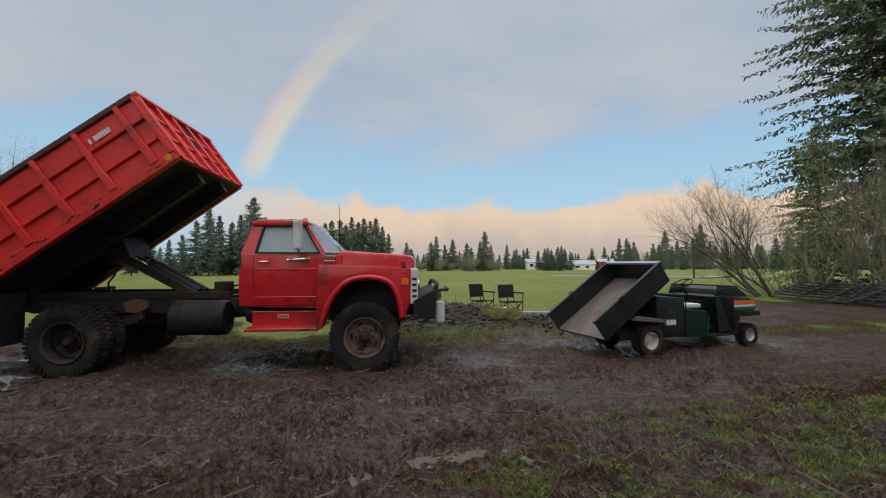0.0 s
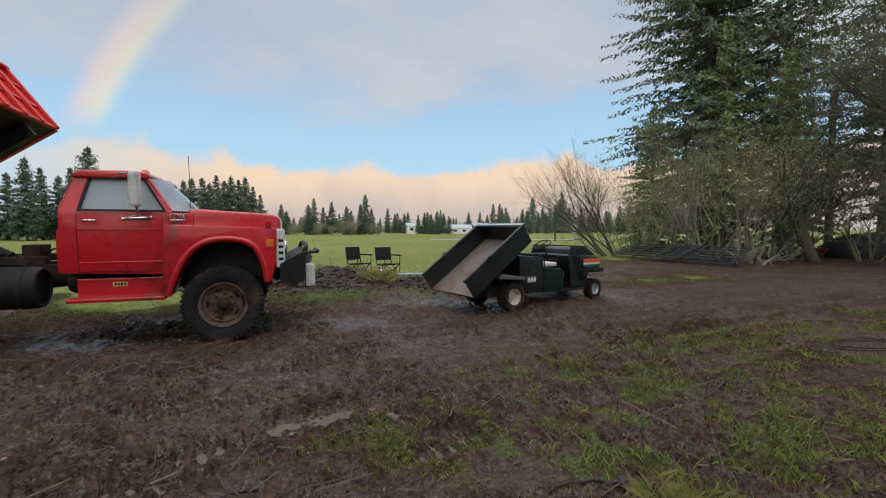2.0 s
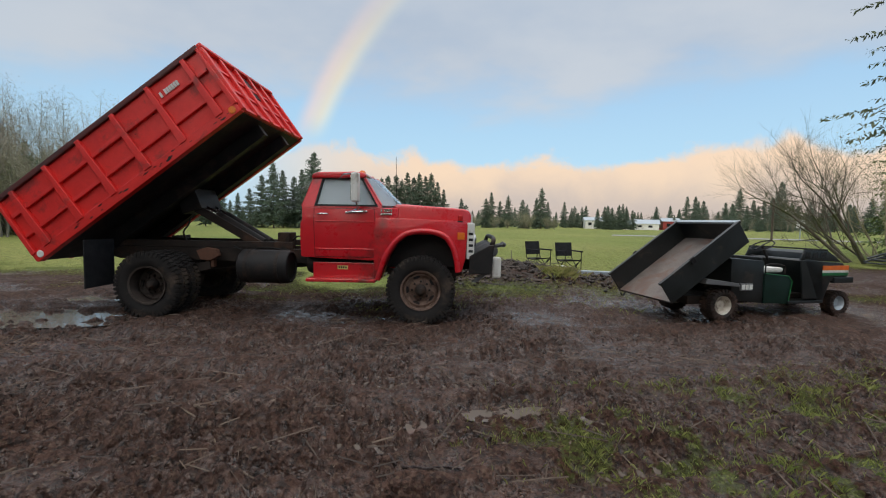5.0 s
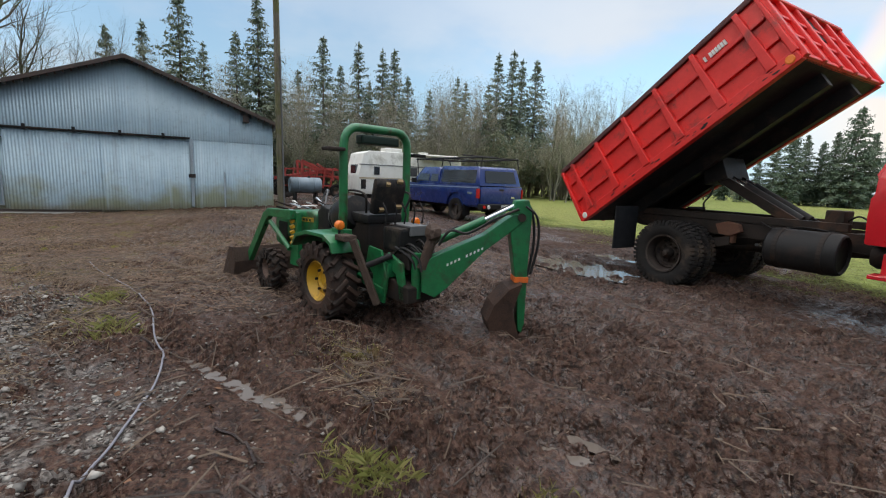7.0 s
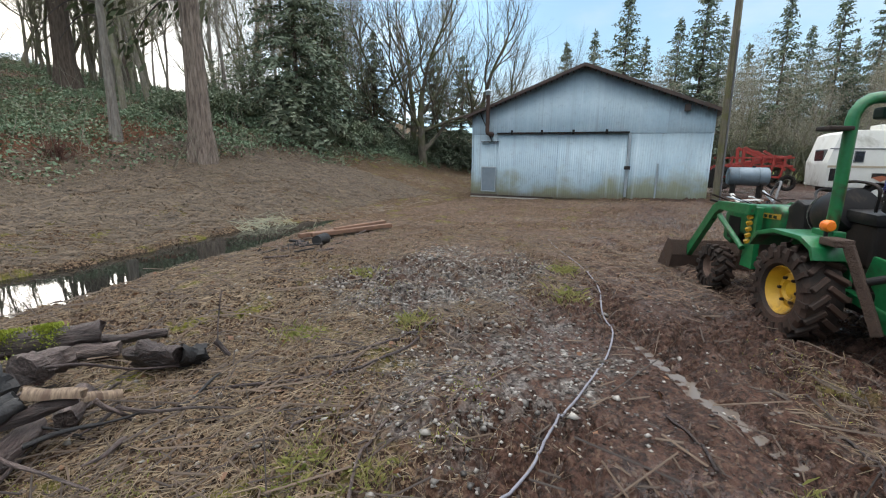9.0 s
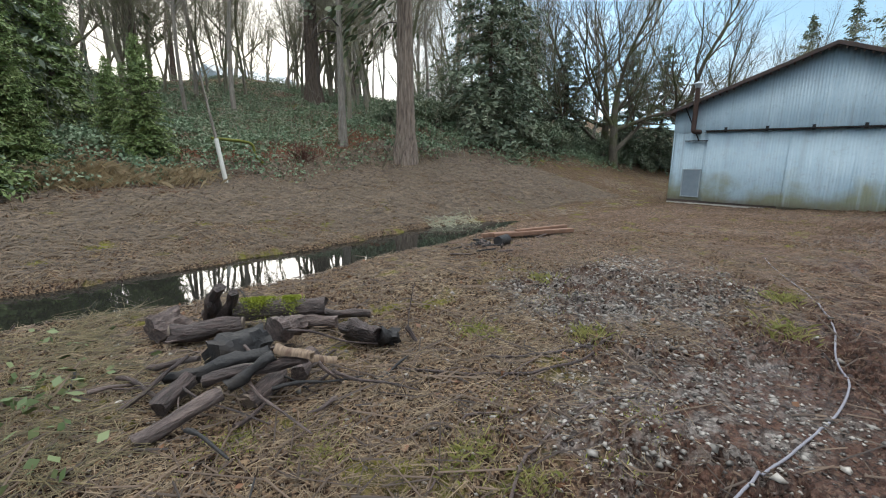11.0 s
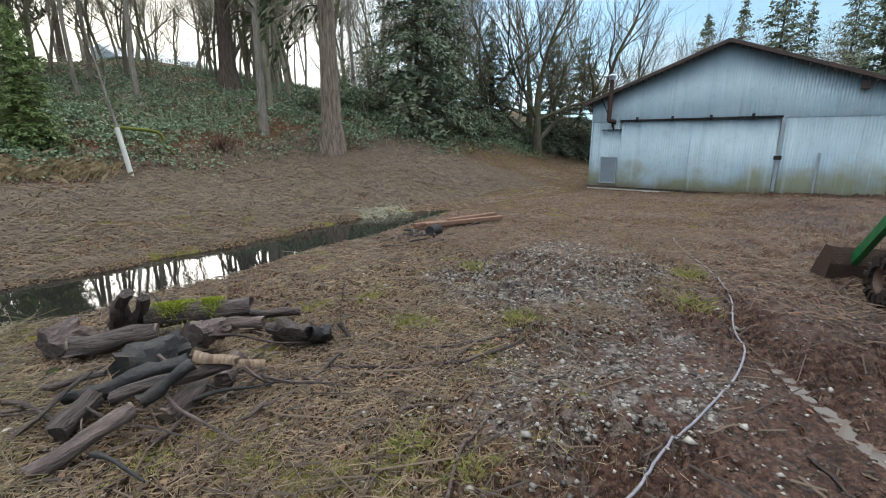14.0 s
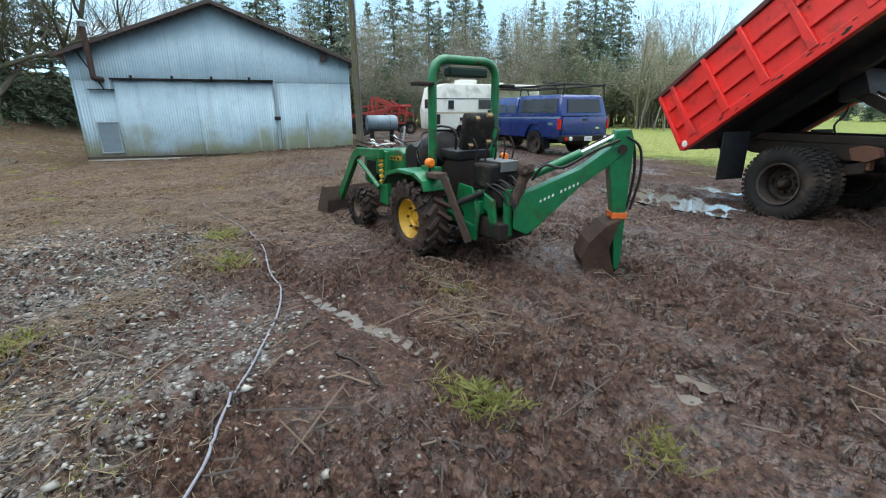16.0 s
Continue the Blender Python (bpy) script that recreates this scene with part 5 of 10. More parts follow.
# ---- metal barn ----
def sheet_material():
    m, nt, b = shader("corrugated_iron")
    co_ = coords(nt)
    sp = nt.nodes.new("ShaderNodeSeparateXYZ")
    nt.links.new(co_, sp.inputs[0])
    n1, n2 = noise_of(nt, 0.8, 5, 0.6), noise_of(nt, 7.0, 5, 0.65)
    col = blend(nt, squeeze(nt, n1, 0.35, 0.65), (0.262, 0.352, 0.412), (0.345, 0.435, 0.485))
    col = blend(nt, squeeze(nt, n2, 0.55, 0.75), col, (0.27, 0.325, 0.35))
    info = nt.nodes.new("ShaderNodeObjectInfo")
    hsv = nt.nodes.new("ShaderNodeHueSaturation")
    nt.links.new(squeeze(nt, info.outputs["Random"], 0, 1, 0.94, 1.05), hsv.inputs["Value"])
    nt.links.new(col, hsv.inputs["Color"])
    col = hsv.outputs[0]
    # green and rusty weathering where rain splashes up
    lowz = calc(nt, "ADD", sp.outputs[2], calc(nt, "MULTIPLY", calc(nt, "SUBTRACT", noise_of(nt, 0.75, 6, 0.6), 0.5), 3.4))
    col = blend(nt, squeeze(nt, lowz, 1.05, 0.35, 0, 0.9), col, (0.205, 0.21, 0.125))
    streak = nt.nodes.new("ShaderNodeMapping")
    streak.inputs["Scale"].default_value = (5.0, 5.0, 0.16)
    nt.links.new(co_, streak.inputs["Vector"])
    drip = noise_of(nt, 1.0, 4, 0.6, streak.outputs[0])
    col = blend(nt, squeeze(nt, drip, 0.56, 0.72, 0, 0.5), col, (0.20, 0.235, 0.25))
    col = blend(nt, squeeze(nt, drip, 0.44, 0.30, 0, 0.45), col, (0.42, 0.50, 0.54))
    col = blend(nt, squeeze(nt, calc(nt, "ADD", sp.outputs[2], calc(nt, "MULTIPLY", n2, 0.5)), 0.62, 0.25, 0, 0.85), col, (0.15, 0.115, 0.08))
    nt.links.new(col, b.inputs["Base Color"])
    b.inputs["Metallic"].default_value = 0.25
    nt.links.new(squeeze(nt, n2, 0.3, 0.7, 0.38, 0.62), b.inputs["Roughness"])
    return m


iron = sheet_material()
roof_iron = surface("roof_iron", (0.075, 0.06, 0.052), (0.14, 0.10, 0.085), 2, (0.6, 0.8), 0.2, 0.1, 20, (0.05, 0.06, 0.025), 0.5)
barn_trim = surface("barn_trim", (0.045, 0.034, 0.03), (0.09, 0.06, 0.05), 5, (0.6, 0.8), 0, 0.15, 40)
BARN_W, BARN_D, EAVE, APEX = 8.07, 15.0, 3.12, 4.66
# x runs along the gable wall, y comes out of it, z up
BARN = Matrix.Translation((-16.74, -7.67, 0.0)) @ Matrix.Rotation(math.atan2(0.9965, -0.083), 4, "Z")
barn = thing("barn", "blue-grey corrugated metal barn with a low gable roof", "barn", BARN)


def gable_top(x):
    return EAVE + (APEX - EAVE) * (1 - abs(x - BARN_W / 2) / (BARN_W / 2))


def corrugated(x0, x1, low, top, y, pitch=0.076, depth=0.008):
    """A rippled sheet between x0 and x1; low and top give its height at x."""
    n = max(2, int((x1 - x0) / pitch * 4))
    xs = np.linspace(x0, x1, n + 1)
    ys = y - depth * np.sin(xs / pitch * 2 * np.pi)
    lo, hi = np.array([low(x) for x in xs]), np.array([top(x) for x in xs])
    v = np.concatenate([np.stack([xs, ys, lo], 1), np.stack([xs, ys, hi], 1), np.stack([xs, ys + 0.004, lo], 1), np.stack([xs, ys + 0.004, hi], 1)])
    k = np.arange(n)
    m = n + 1
    f = np.concatenate([np.stack([k, k + 1, k + 1 + m, k + m], 1), np.stack([k + 1 + 2 * m, k + 2 * m, k + 3 * m, k + 1 + 3 * m], 1), np.stack([k + m, k + 1 + m, k + 1 + 3 * m, k + 3 * m], 1)])
    return raw_mesh("sheet", v, f, iron, smooth=True)


# walls: y is minus towards the yard
wall_front = part("front_wall", boxed(0.03, BARN_W - 0.03, 0.02, 0.08, 0.05, EAVE - 0.02), barn_trim, barn)
rng = random.Random(4)
cols = 12
for k in range(cols):
    a, b_ = BARN_W * k / cols, BARN_W * (k + 1) / cols
    lift = rng.uniform(0.02, 0.14)
    s = part("sheet", corrugated(a, b_ + 0.03, lambda x: lift, lambda x: 2.42, 0.0 - 0.005 * (k % 2)), iron, wall_front)
    s = part("sheet", corrugated(a, b_ + 0.03, lambda x: 2.38, lambda x: gable_top(x) - 0.02, -0.007 - 0.004 * (k % 2)), iron, wall_front)
gable = part("gable_backing", prism(bmesh.new(), [(0.05, EAVE - 0.03), (BARN_W / 2, APEX - 0.05), (BARN_W - 0.05, EAVE - 0.03)], 0.02, 0.08), barn_trim, barn)
for x, sign in ((0.0, 1), (BARN_W, -1)):
    side_wall = part("side_wall", boxed(min(x, x + sign * 0.07), max(x, x + sign * 0.07), 0.0, BARN_D, 0.05, EAVE - 0.02), iron, barn)
    for k in range(12):
        me = corrugated(BARN_D * k / 12, BARN_D * (k + 1) / 12 + 0.03, lambda q: 0.06, lambda q: EAVE - 0.02, 0.0)
        s = part("sheet", me, iron, side_wall)
        s.matrix_basis = Matrix.Translation((x - sign * 0.012, 0, 0)) @ Matrix.Rotation(radians(90), 4, "Z")
part("back_wall", prism(bmesh.new(), [(0, 0.05), (0, EAVE), (BARN_W / 2, APEX - 0.03), (BARN_W, EAVE), (BARN_W, 0.05)], BARN_D - 0.08, BARN_D), iron, barn)
for sign in (-1, 1):
    run = BARN_W / 2 + 0.30
    slope = math.atan2(APEX - EAVE, BARN_W / 2)
    m = Matrix.Translation((BARN_W / 2, 0, APEX + 0.03)) @ Matrix.Rotation(sign * slope, 4, "Y")
    n = run / math.cos(slope)
    roof = part("roof_slope", box(bmesh.new(), 0 if sign > 0 else -n, n if sign > 0 else 0, -0.22, BARN_D + 0.2, -0.03, 0.0, 0, m), roof_iron, barn, "rusty mossy roof slope")
    for k in range(22):
        # ribs of the roof sheets
        y = -0.2 + 0.7 * k
        part("roof_rib", box(bmesh.new(), 0 if sign > 0 else -n, n if sign > 0 else 0, y, y + 0.05, 0.0, 0.018, 0, m), roof_iron, roof)
    part("barge_board", box(bmesh.new(), 0.01 if sign > 0 else -n, n if sign > 0 else -0.01, -0.26, -0.22, -0.09, 0.015, 0.004, m), barn_trim, roof)
    for k in range(48):
        # the sheets' ends show as small dark teeth below the edge
        x = (k + 0.5) / 48 * n * sign
        box_ = box(bmesh.new(), x - 0.022, x + 0.022, -0.225, -0.205, -0.15, -0.08, 0, m)
        if k % 2 == 0:
            part("edge_tooth", box_, barn_trim, roof)
        else:
            box_.free()
part("foundation", boxed(0.0, 3.3, -0.10, 0.05, -0.15, 0.06, 0.01), surface("old_concrete", (0.42, 0.40, 0.36), (0.30, 0.29, 0.26), 5, (0.7, 0.9), 0, 0.2), barn, "pale concrete footing")
part("sill_board", boxed(0.0, 3.2, -0.07, -0.02, 0.06, 0.14, 0.004), barn_trim, barn)
# sliding doors
for a, b_, off in ((1.10, 3.26, -0.09), (3.20, 5.56, -0.07)):
    d = part("sliding_door", boxed(a + 0.03, b_ - 0.03, off + 0.012, off + 0.04, 0.16, 2.36), barn_trim, barn, "corrugated sliding door with stained foot")
    for k in range(3):
        w = (b_ - a) / 3
        part("sheet", corrugated(a + w * k, a + w * (k + 1) + 0.02, lambda x: 0.13, lambda x: 2.37, off - 0.004 * (k % 2)), iron, d)
track = part("door_track", boxed(1.02, 5.62, -0.15, -0.02, 2.395, 2.445, 0.01), black_steel, barn, "dark steel door track")
for x in (1.6, 2.7, 3.8, 4.9):
    part("bracket", boxed(x - 0.04, x + 0.04, -0.185, -0.165, 2.37, 2.52, 0.004), black_steel, track)
post = part("door_post", boxed(5.60, 5.68, -0.12, -0.03, 0.25, 2.40, 0.006), galvanised, barn)
part("hasp", boxed(5.54, 5.74, -0.15, -0.12, 1.18, 1.30, 0.01), black_steel, post, "dark hasp and lock")
part("low_post", boxed(6.55, 6.60, -0.06, -0.02, 0.2, 1.4, 0.004), galvanised, barn)
part("eave_vent", boxed(7.18, 7.36, -0.12, -0.02, 3.06, 3.28, 0.01), barn_trim, barn)
# wall vent
vent = part("wall_hatch", ring_plate(bmesh.new(), [(0.41, 0.24), (0.41, 1.19), (1.0, 1.19), (1.0, 0.24)], [(0.45, 0.28), (0.45, 1.15), (0.96, 1.15), (0.96, 0.28)], -0.05, -0.015, None, 0.004), galvanised, barn, "blue-grey hatch panel in a metal frame")
part("panel", boxed(0.45, 0.96, -0.036, -0.024, 0.28, 1.15, 0.003), surface("vent_grey", (0.20, 0.25, 0.29), (0.26, 0.31, 0.35), 5, (0.5, 0.6), 0.3, 0.05), vent)
part("hatch_back", boxed(0.45, 0.96, -0.02, -0.016, 0.28, 1.15), black_steel, vent)
# stove pipe
pipe_rust = surface("pipe_rust", (0.040, 0.024, 0.020), (0.075, 0.042, 0.033), 9, (0.6, 0.8), 0.2, 0.2, 60)
pipe = part("stove_pipe", rod(bmesh.new(), (0.68, -0.28, 2.45), (0.68, -0.28, 3.80), 0.075, steps=18), pipe_rust, barn, "rusty stove pipe with a pale cap", smooth=50)
part("pipe_elbow", tube(bmesh.new(), smooth_line([(0.68, -0.28, 2.5), (0.70, -0.27, 2.42), (0.76, -0.15, 2.40), (0.80, 0.0, 2.40)], 5), 0.075, 14), pipe_rust, pipe, smooth=50)
part("pipe_cap", lathe(bmesh.new(), [(0.09, 3.78), (0.10, 3.80), (0.10, 3.88), (0.15, 3.90), (0.14, 3.93), (0.001, 3.99)], 18, "z", Matrix.Translation((0.68, -0.28, 0))), galvanised, pipe, smooth=40)
part("pipe_brace", beam(bmesh.new(), (0.30, -0.06, 3.2), (0.82, -0.06, 2.12), 0.03, 0.03), black_steel, pipe)
part("shelf_bar", boxed(0.38, 1.08, -0.07, -0.02, 2.105, 2.13, 0.004), black_steel, barn)

# ---- backhoe tractor ----
bucket_steel = surface("bucket_steel", (0.036, 0.020, 0.014), (0.075, 0.040, 0.027), 9, (0.65, 0.9), 0.0, 0.4, 60, (0.02, 0.013, 0.010), 0.5, gloss=0.25)
TR = Matrix.Translation((-5.427, 1.154, 0.0)) @ Matrix.Rotation(radians(203), 4, "Z")
tractor = thing("backhoe_tractor", "green compact tractor with front loader and backhoe in mud", "tractor", TR)


def lugged(name, r, width, rim, lugs, label):
    """A tractor tyre with slanted rubber lugs, each a piece of its own."""
    w = width / 2
    body = lathe(bmesh.new(), [(rim, -w * 0.7), (rim + 0.03, -w * 0.95), (r - 0.07, -w), (r - 0.03, -w * 0.85), (r - 0.03, w * 0.85), (r - 0.07, w), (rim + 0.03, w * 0.95), (rim, w * 0.7)], 36, close=True)
    tyre_ = part(name, body, muddy_rubber, tractor, label, smooth=30)
    for side in (-1, 1):
        bm = box(bmesh.new(), r - 0.05, r, min(0, side * w * 1.12), max(0, side * w * 1.12), -0.022, 0.022, 0.006, Matrix.Rotation(side * radians(38), 4, "X"), 1)
        box(bm, r - 0.12, r - 0.02, side * w - 0.02, side * w + 0.012, -0.02, 0.02, 0, Matrix.Rotation(-2 * math.pi / lugs * 0.72, 4, "Y"))
        me = None
        for k in range(lugs):
            m = Matrix.Rotation(-2 * math.pi * (k + (0.5 if side > 0 else 0)) / lugs, 4, "Y")
            if me is None:
                lug = part("lug", bm, muddy_rubber, tyre_)
                me = lug.data
            else:
                lug = new("lug", me)
                lug.parent = tyre_
            lug.matrix_basis = m
    return tyre_


for side in (1, -1):
    w = lugged("rear_wheel", 0.40, 0.30, 0.205, 18, "muddy lugged rear tyre")
    w.location = (0, side * 0.52, 0.385)
    part("rim", lathe(bmesh.new(), [(0.001, side * 0.03), (0.07, side * 0.03), (0.09, side * 0.05), (0.15, side * 0.03), (0.18, side * 0.07), (0.205, side * 0.12), (0.215, side * 0.11), (0.21, -side * 0.1)], 32), yellow_paint, w, "yellow steel rim", smooth=40)
    bm = bmesh.new()
    for k in range(6):
        a = 2 * math.pi * k / 6
        rod(bm, (0.11 * math.cos(a), side * 0.03, 0.11 * math.sin(a)), (0.11 * math.cos(a), side * 0.07, 0.11 * math.sin(a)), 0.014, steps=6)
    part("wheel_bolt", bm, frame_steel, w)
    w = lugged("front_wheel", 0.26, 0.19, 0.13, 14, "small muddy front tyre")
    w.location = (1.48, side * 0.45, 0.25)
    part("rim", lathe(bmesh.new(), [(0.001, side * 0.03), (0.06, side * 0.03), (0.09, side * 0.01), (0.12, side * 0.06), (0.135, side * 0.07), (0.13, -side * 0.07)], 24), rusty_rim, w, smooth=40)
    # fender over the rear wheel
    prof = [(-0.34, 0.72), (-0.30, 0.82), (-0.16, 0.885), (0.2, 0.89), (0.42, 0.84), (0.52, 0.70), (0.50, 0.69), (0.40, 0.80), (0.18, 0.855), (-0.14, 0.85), (-0.27, 0.79), (-0.315, 0.71)]
    f = part("fender", prism(bmesh.new(), prof, side * 0.33, side * 0.66, 0.006), green_paint, tractor, smooth=40)
    part("fender_side", prism(bmesh.new(), [(-0.30, 0.50), (-0.28, 0.80), (-0.1, 0.86), (0.2, 0.86), (0.40, 0.80), (0.50, 0.50)], side * 0.31, side * 0.335, 0.004), green_paint, f)
    lamp = part("flasher", lathe(bmesh.new(), [(0.001, 0.0), (0.036, 0.005), (0.048, 0.024), (0.046, 0.072), (0.024, 0.096), (0.001, 0.098)], 18, "x", Matrix.Translation((-0.25, side * 0.50, 0.975))), amber, tractor, "orange flasher lamp", smooth=40)
    part("lamp_stalk", rod(bmesh.new(), (-0.2, side * 0.50, 0.87), (-0.2, side * 0.50, 0.95), 0.015), black_steel, lamp)
# body
part("transmission", boxed(-0.35, 0.75, -0.20, 0.20, 0.28, 0.66, 0.04), frame_steel, tractor)
part("engine_block", boxed(0.7, 1.55, -0.17, 0.17, 0.36, 0.72, 0.03), frame_steel, tractor)
bm = prism(bmesh.new(), [(0.72, 0.66), (0.70, 1.00), (0.80, 1.045), (1.35, 1.005), (1.72, 0.93), (1.78, 0.86), (1.78, 0.55), (1.60, 0.50), (1.5, 0.66)], -0.26, 0.26, 0.05, None, 3)
hood_ = part("hood", bm, green_paint, tractor, "green engine hood with yellow stripe", smooth=40)
for side in (-1, 1):
    part("stripe", prism(bmesh.new(), [(0.74, 0.90), (0.74, 0.955), (1.30, 0.93), (1.30, 0.88)], side * 0.262, side * 0.266), yellow_paint, hood_)
    part("side_grille", boxed(1.42, 1.66, side * 0.262 - 0.003, side * 0.262 + 0.003, 0.58, 0.84, 0), black_steel, hood_)
    bm = bmesh.new()
    for k in range(6):
        box(bm, 0.80 + 0.075 * k, 0.85 + 0.075 * k, side * 0.2665 - 0.0015, side * 0.2665 + 0.0015, 0.905 - 0.0012 * k, 0.935 - 0.0012 * k, 0)
    part("stripe_bar", bm, dark_green, hood_)
part("front_grille", boxed(1.775, 1.80, -0.2, 0.2, 0.56, 0.86, 0.01), black_steel, hood_)
part("dash", prism(bmesh.new(), [(0.45, 0.70), (0.50, 1.08), (0.62, 1.12), (0.74, 1.04), (0.74, 0.70)], -0.22, 0.22, 0.03), vinyl, tractor)
part("steering_wheel", lathe(bmesh.new(), [(0.175, -0.012), (0.187, 0), (0.175, 0.012), (0.163, 0)], 24, "z", Matrix.Translation((0.42, 0, 1.13)) @ Matrix.Rotation(radians(-35), 4, "Y"), close=True), vinyl, tractor, smooth=60)
part("steering_column", rod(bmesh.new(), (0.56, 0, 1.0), (0.42, 0, 1.13), 0.025), black_steel, tractor)
part("floor_plate", boxed(0.15, 0.72, -0.45, 0.45, 0.50, 0.53, 0.006), frame_steel, tractor)
part("cowl_cover", lathe(bmesh.new(), [(0.001, 0.2), (0.12, 0.18), (0.2, 0.08), (0.22, -0.06), (0.18, -0.2), (0.001, -0.22)], 20, "x", Matrix.Translation((0.20, 0.12, 1.02)) @ Matrix.Rotation(radians(20), 4, "Y")), vinyl, tractor, "black tarp bundle behind the hood", smooth=60)
part("cowl_stripe", lathe(bmesh.new(), [(0.155, 0.17), (0.20, 0.11), (0.205, 0.10), (0.16, 0.16)], 20, "x", Matrix.Translation((0.205, 0.12, 1.02)) @ Matrix.Rotation(radians(20), 4, "Y"), close=True), white_paint, tractor)
# roll bar
hoop = smooth_line([(-0.02, 0.40, 0.62), (-0.12, 0.41, 0.95), (-0.13, 0.41, 1.62)], 4)[:-1] + [Vector((-0.13, 0.41, 1.62))]
arc = [Vector((-0.13, 0.41 - 0.16 * (1 - math.cos(a)), 1.78 + 0.17 * math.sin(a))) for a in [radians(q) for q in (0, 22, 45, 68, 90)]]
line = hoop + arc
line = line + [Vector((p.x, -p.y, p.z)) for p in line[::-1]]
rops = part("roll_bar", tube(bmesh.new(), line, 0.045, 8), green_paint, tractor, "green roll bar hoop", smooth=50)
part("roll_bar_visor", boxed(-0.20, -0.08, -0.24, 0.24, 1.79, 1.88, 0.02), dark_green, rops)
for side in (-1, 1):
    part("work_lamp", boxed(-0.22, -0.06, side * 0.53 - 0.09, side * 0.53 + 0.09, 1.70, 1.735, 0.012), black_steel, rops)
    part("bar_foot", boxed(-0.22, 0.02, side * 0.41 - 0.05, side * 0.41 + 0.05, 0.86, 0.93, 0.01), green_paint, rops)
# seat
seat = part("seat", prism(bmesh.new(), [(-0.30, 0.98), (-0.30, 1.08), (0.14, 1.10), (0.16, 1.00)], -0.23, 0.23, 0.035), vinyl, tractor, "torn black seat", smooth=40)
part("backrest", prism(bmesh.new(), [(-0.33, 1.08), (-0.40, 1.38), (-0.385, 1.45), (-0.33, 1.45), (-0.25, 1.10)], -0.19, 0.19, 0.03), vinyl, seat, smooth=40)
foam = surface("foam", (0.30, 0.21, 0.10), (0.20, 0.13, 0.06), 20, (0.8, 0.9), 0, 0.3)
for yy, zz, ww in ((-0.10, 1.42, 0.035), (0.05, 1.39, 0.025), (-0.12, 1.16, 0.04), (0.10, 1.13, 0.03)):
    part("foam_tear", prism(bmesh.new(), [(-0.40 + (1.42 - zz) * 0.2, zz - 0.025), (-0.425 + (1.42 - zz) * 0.2, zz), (-0.40 + (1.42 - zz) * 0.2, zz + 0.03), (-0.37, zz)], yy - ww, yy + ww, 0.008), foam, seat, "yellowed foam showing through a tear")
for side in (-1, 1):
    bm = bmesh.new()
    tube(bm, smooth_line([(-0.30, side * 0.25, 1.10), (-0.34, side * 0.29, 1.28), (-0.15, side * 0.30, 1.32), (0.05, side * 0.30, 1.30)], 5), 0.012, 6)
    part("arm_rest", bm, black_steel, seat, smooth=60)
part("seat_base", boxed(-0.28, 0.12, -0.2, 0.2, 0.64, 0.99, 0.03), frame_steel, tractor)
# backhoe seat and controls
part("operator_box", boxed(-0.74, -0.46, -0.24, 0.16, 0.74, 0.98, 0.03), vinyl, tractor, "black control box with rags over it")
bm = bmesh.new()
prism(bm, [(-0.76, 0.90), (-0.765, 1.0), (-0.44, 1.005), (-0.42, 0.985), (-0.745, 0.982), (-0.745, 0.90)], -0.18, 0.05, 0.006)
part("rag", bm, grey_plastic, tractor, "grey rag hanging over the box")
for k in range(5):
    y = -0.26 + 0.12 * k
    bm = bmesh.new()
    tube(bm, smooth_line([(-0.58, y, 1.0), (-0.60, y, 1.12), (-0.56 - 0.03 * (k % 2), y + 0.02, 1.22)], 4), 0.009, 6)
    part("control_lever", bm, black_steel, tractor)
for k in range(6):
    y = -0.22 + 0.08 * k
    bm = bmesh.new()
    tube(bm, smooth_line([(-0.70, y, 0.80), (-0.90, y * 0.8, 0.70), (-0.92, y * 0.5, 0.52), (-0.80, y * 0.4, 0.46)], 5), 0.013, 6)
    part("hydraulic_hose", bm, black_steel, tractor, smooth=60)
part("sub_frame", prism(bmesh.new(), [(-0.95, 0.28), (-0.95, 0.44), (-0.55, 0.52), (-0.2, 0.46), (-0.2, 0.30)], -0.22, 0.22, 0.02), frame_steel, tractor)
for y in (-0.20, 0.20):
    part("swing_frame", prism(bmesh.new(), [(-0.90, 0.30), (-0.84, 0.66), (-0.62, 0.74), (-0.60, 0.62), (-0.76, 0.54), (-0.82, 0.30)], y - 0.02, y + 0.02, 0.01), green_paint, tractor)
part("swing_cylinder", rod(bmesh.new(), (-0.5, -0.12, 0.5), (-0.9, -0.05, 0.55), 0.04), black_steel, tractor, smooth=50)
part("valve_block", boxed(-0.86, -0.62, -0.14, 0.14, 0.58, 0.74, 0.02), frame_steel, tractor)
for side in (-1, 1):
    leg = part("stabiliser", beam(bmesh.new(), (-0.66, side * 0.36, 0.24), (-0.44, side * 0.50, 0.86), 0.055, 0.065, 0.01), mud_cake, tractor, "green stabiliser leg caked in mud")
    part("ram", rod(bmesh.new(), (-0.70, side * 0.22, 0.72), (-0.52, side * 0.42, 0.60), 0.03), black_steel, leg)
    foot = part("foot_pad", boxed(-0.44, -0.26, side * 0.52 - 0.07, side * 0.52 + 0.07, 0.84, 0.90, 0.015), mud_cake, leg)
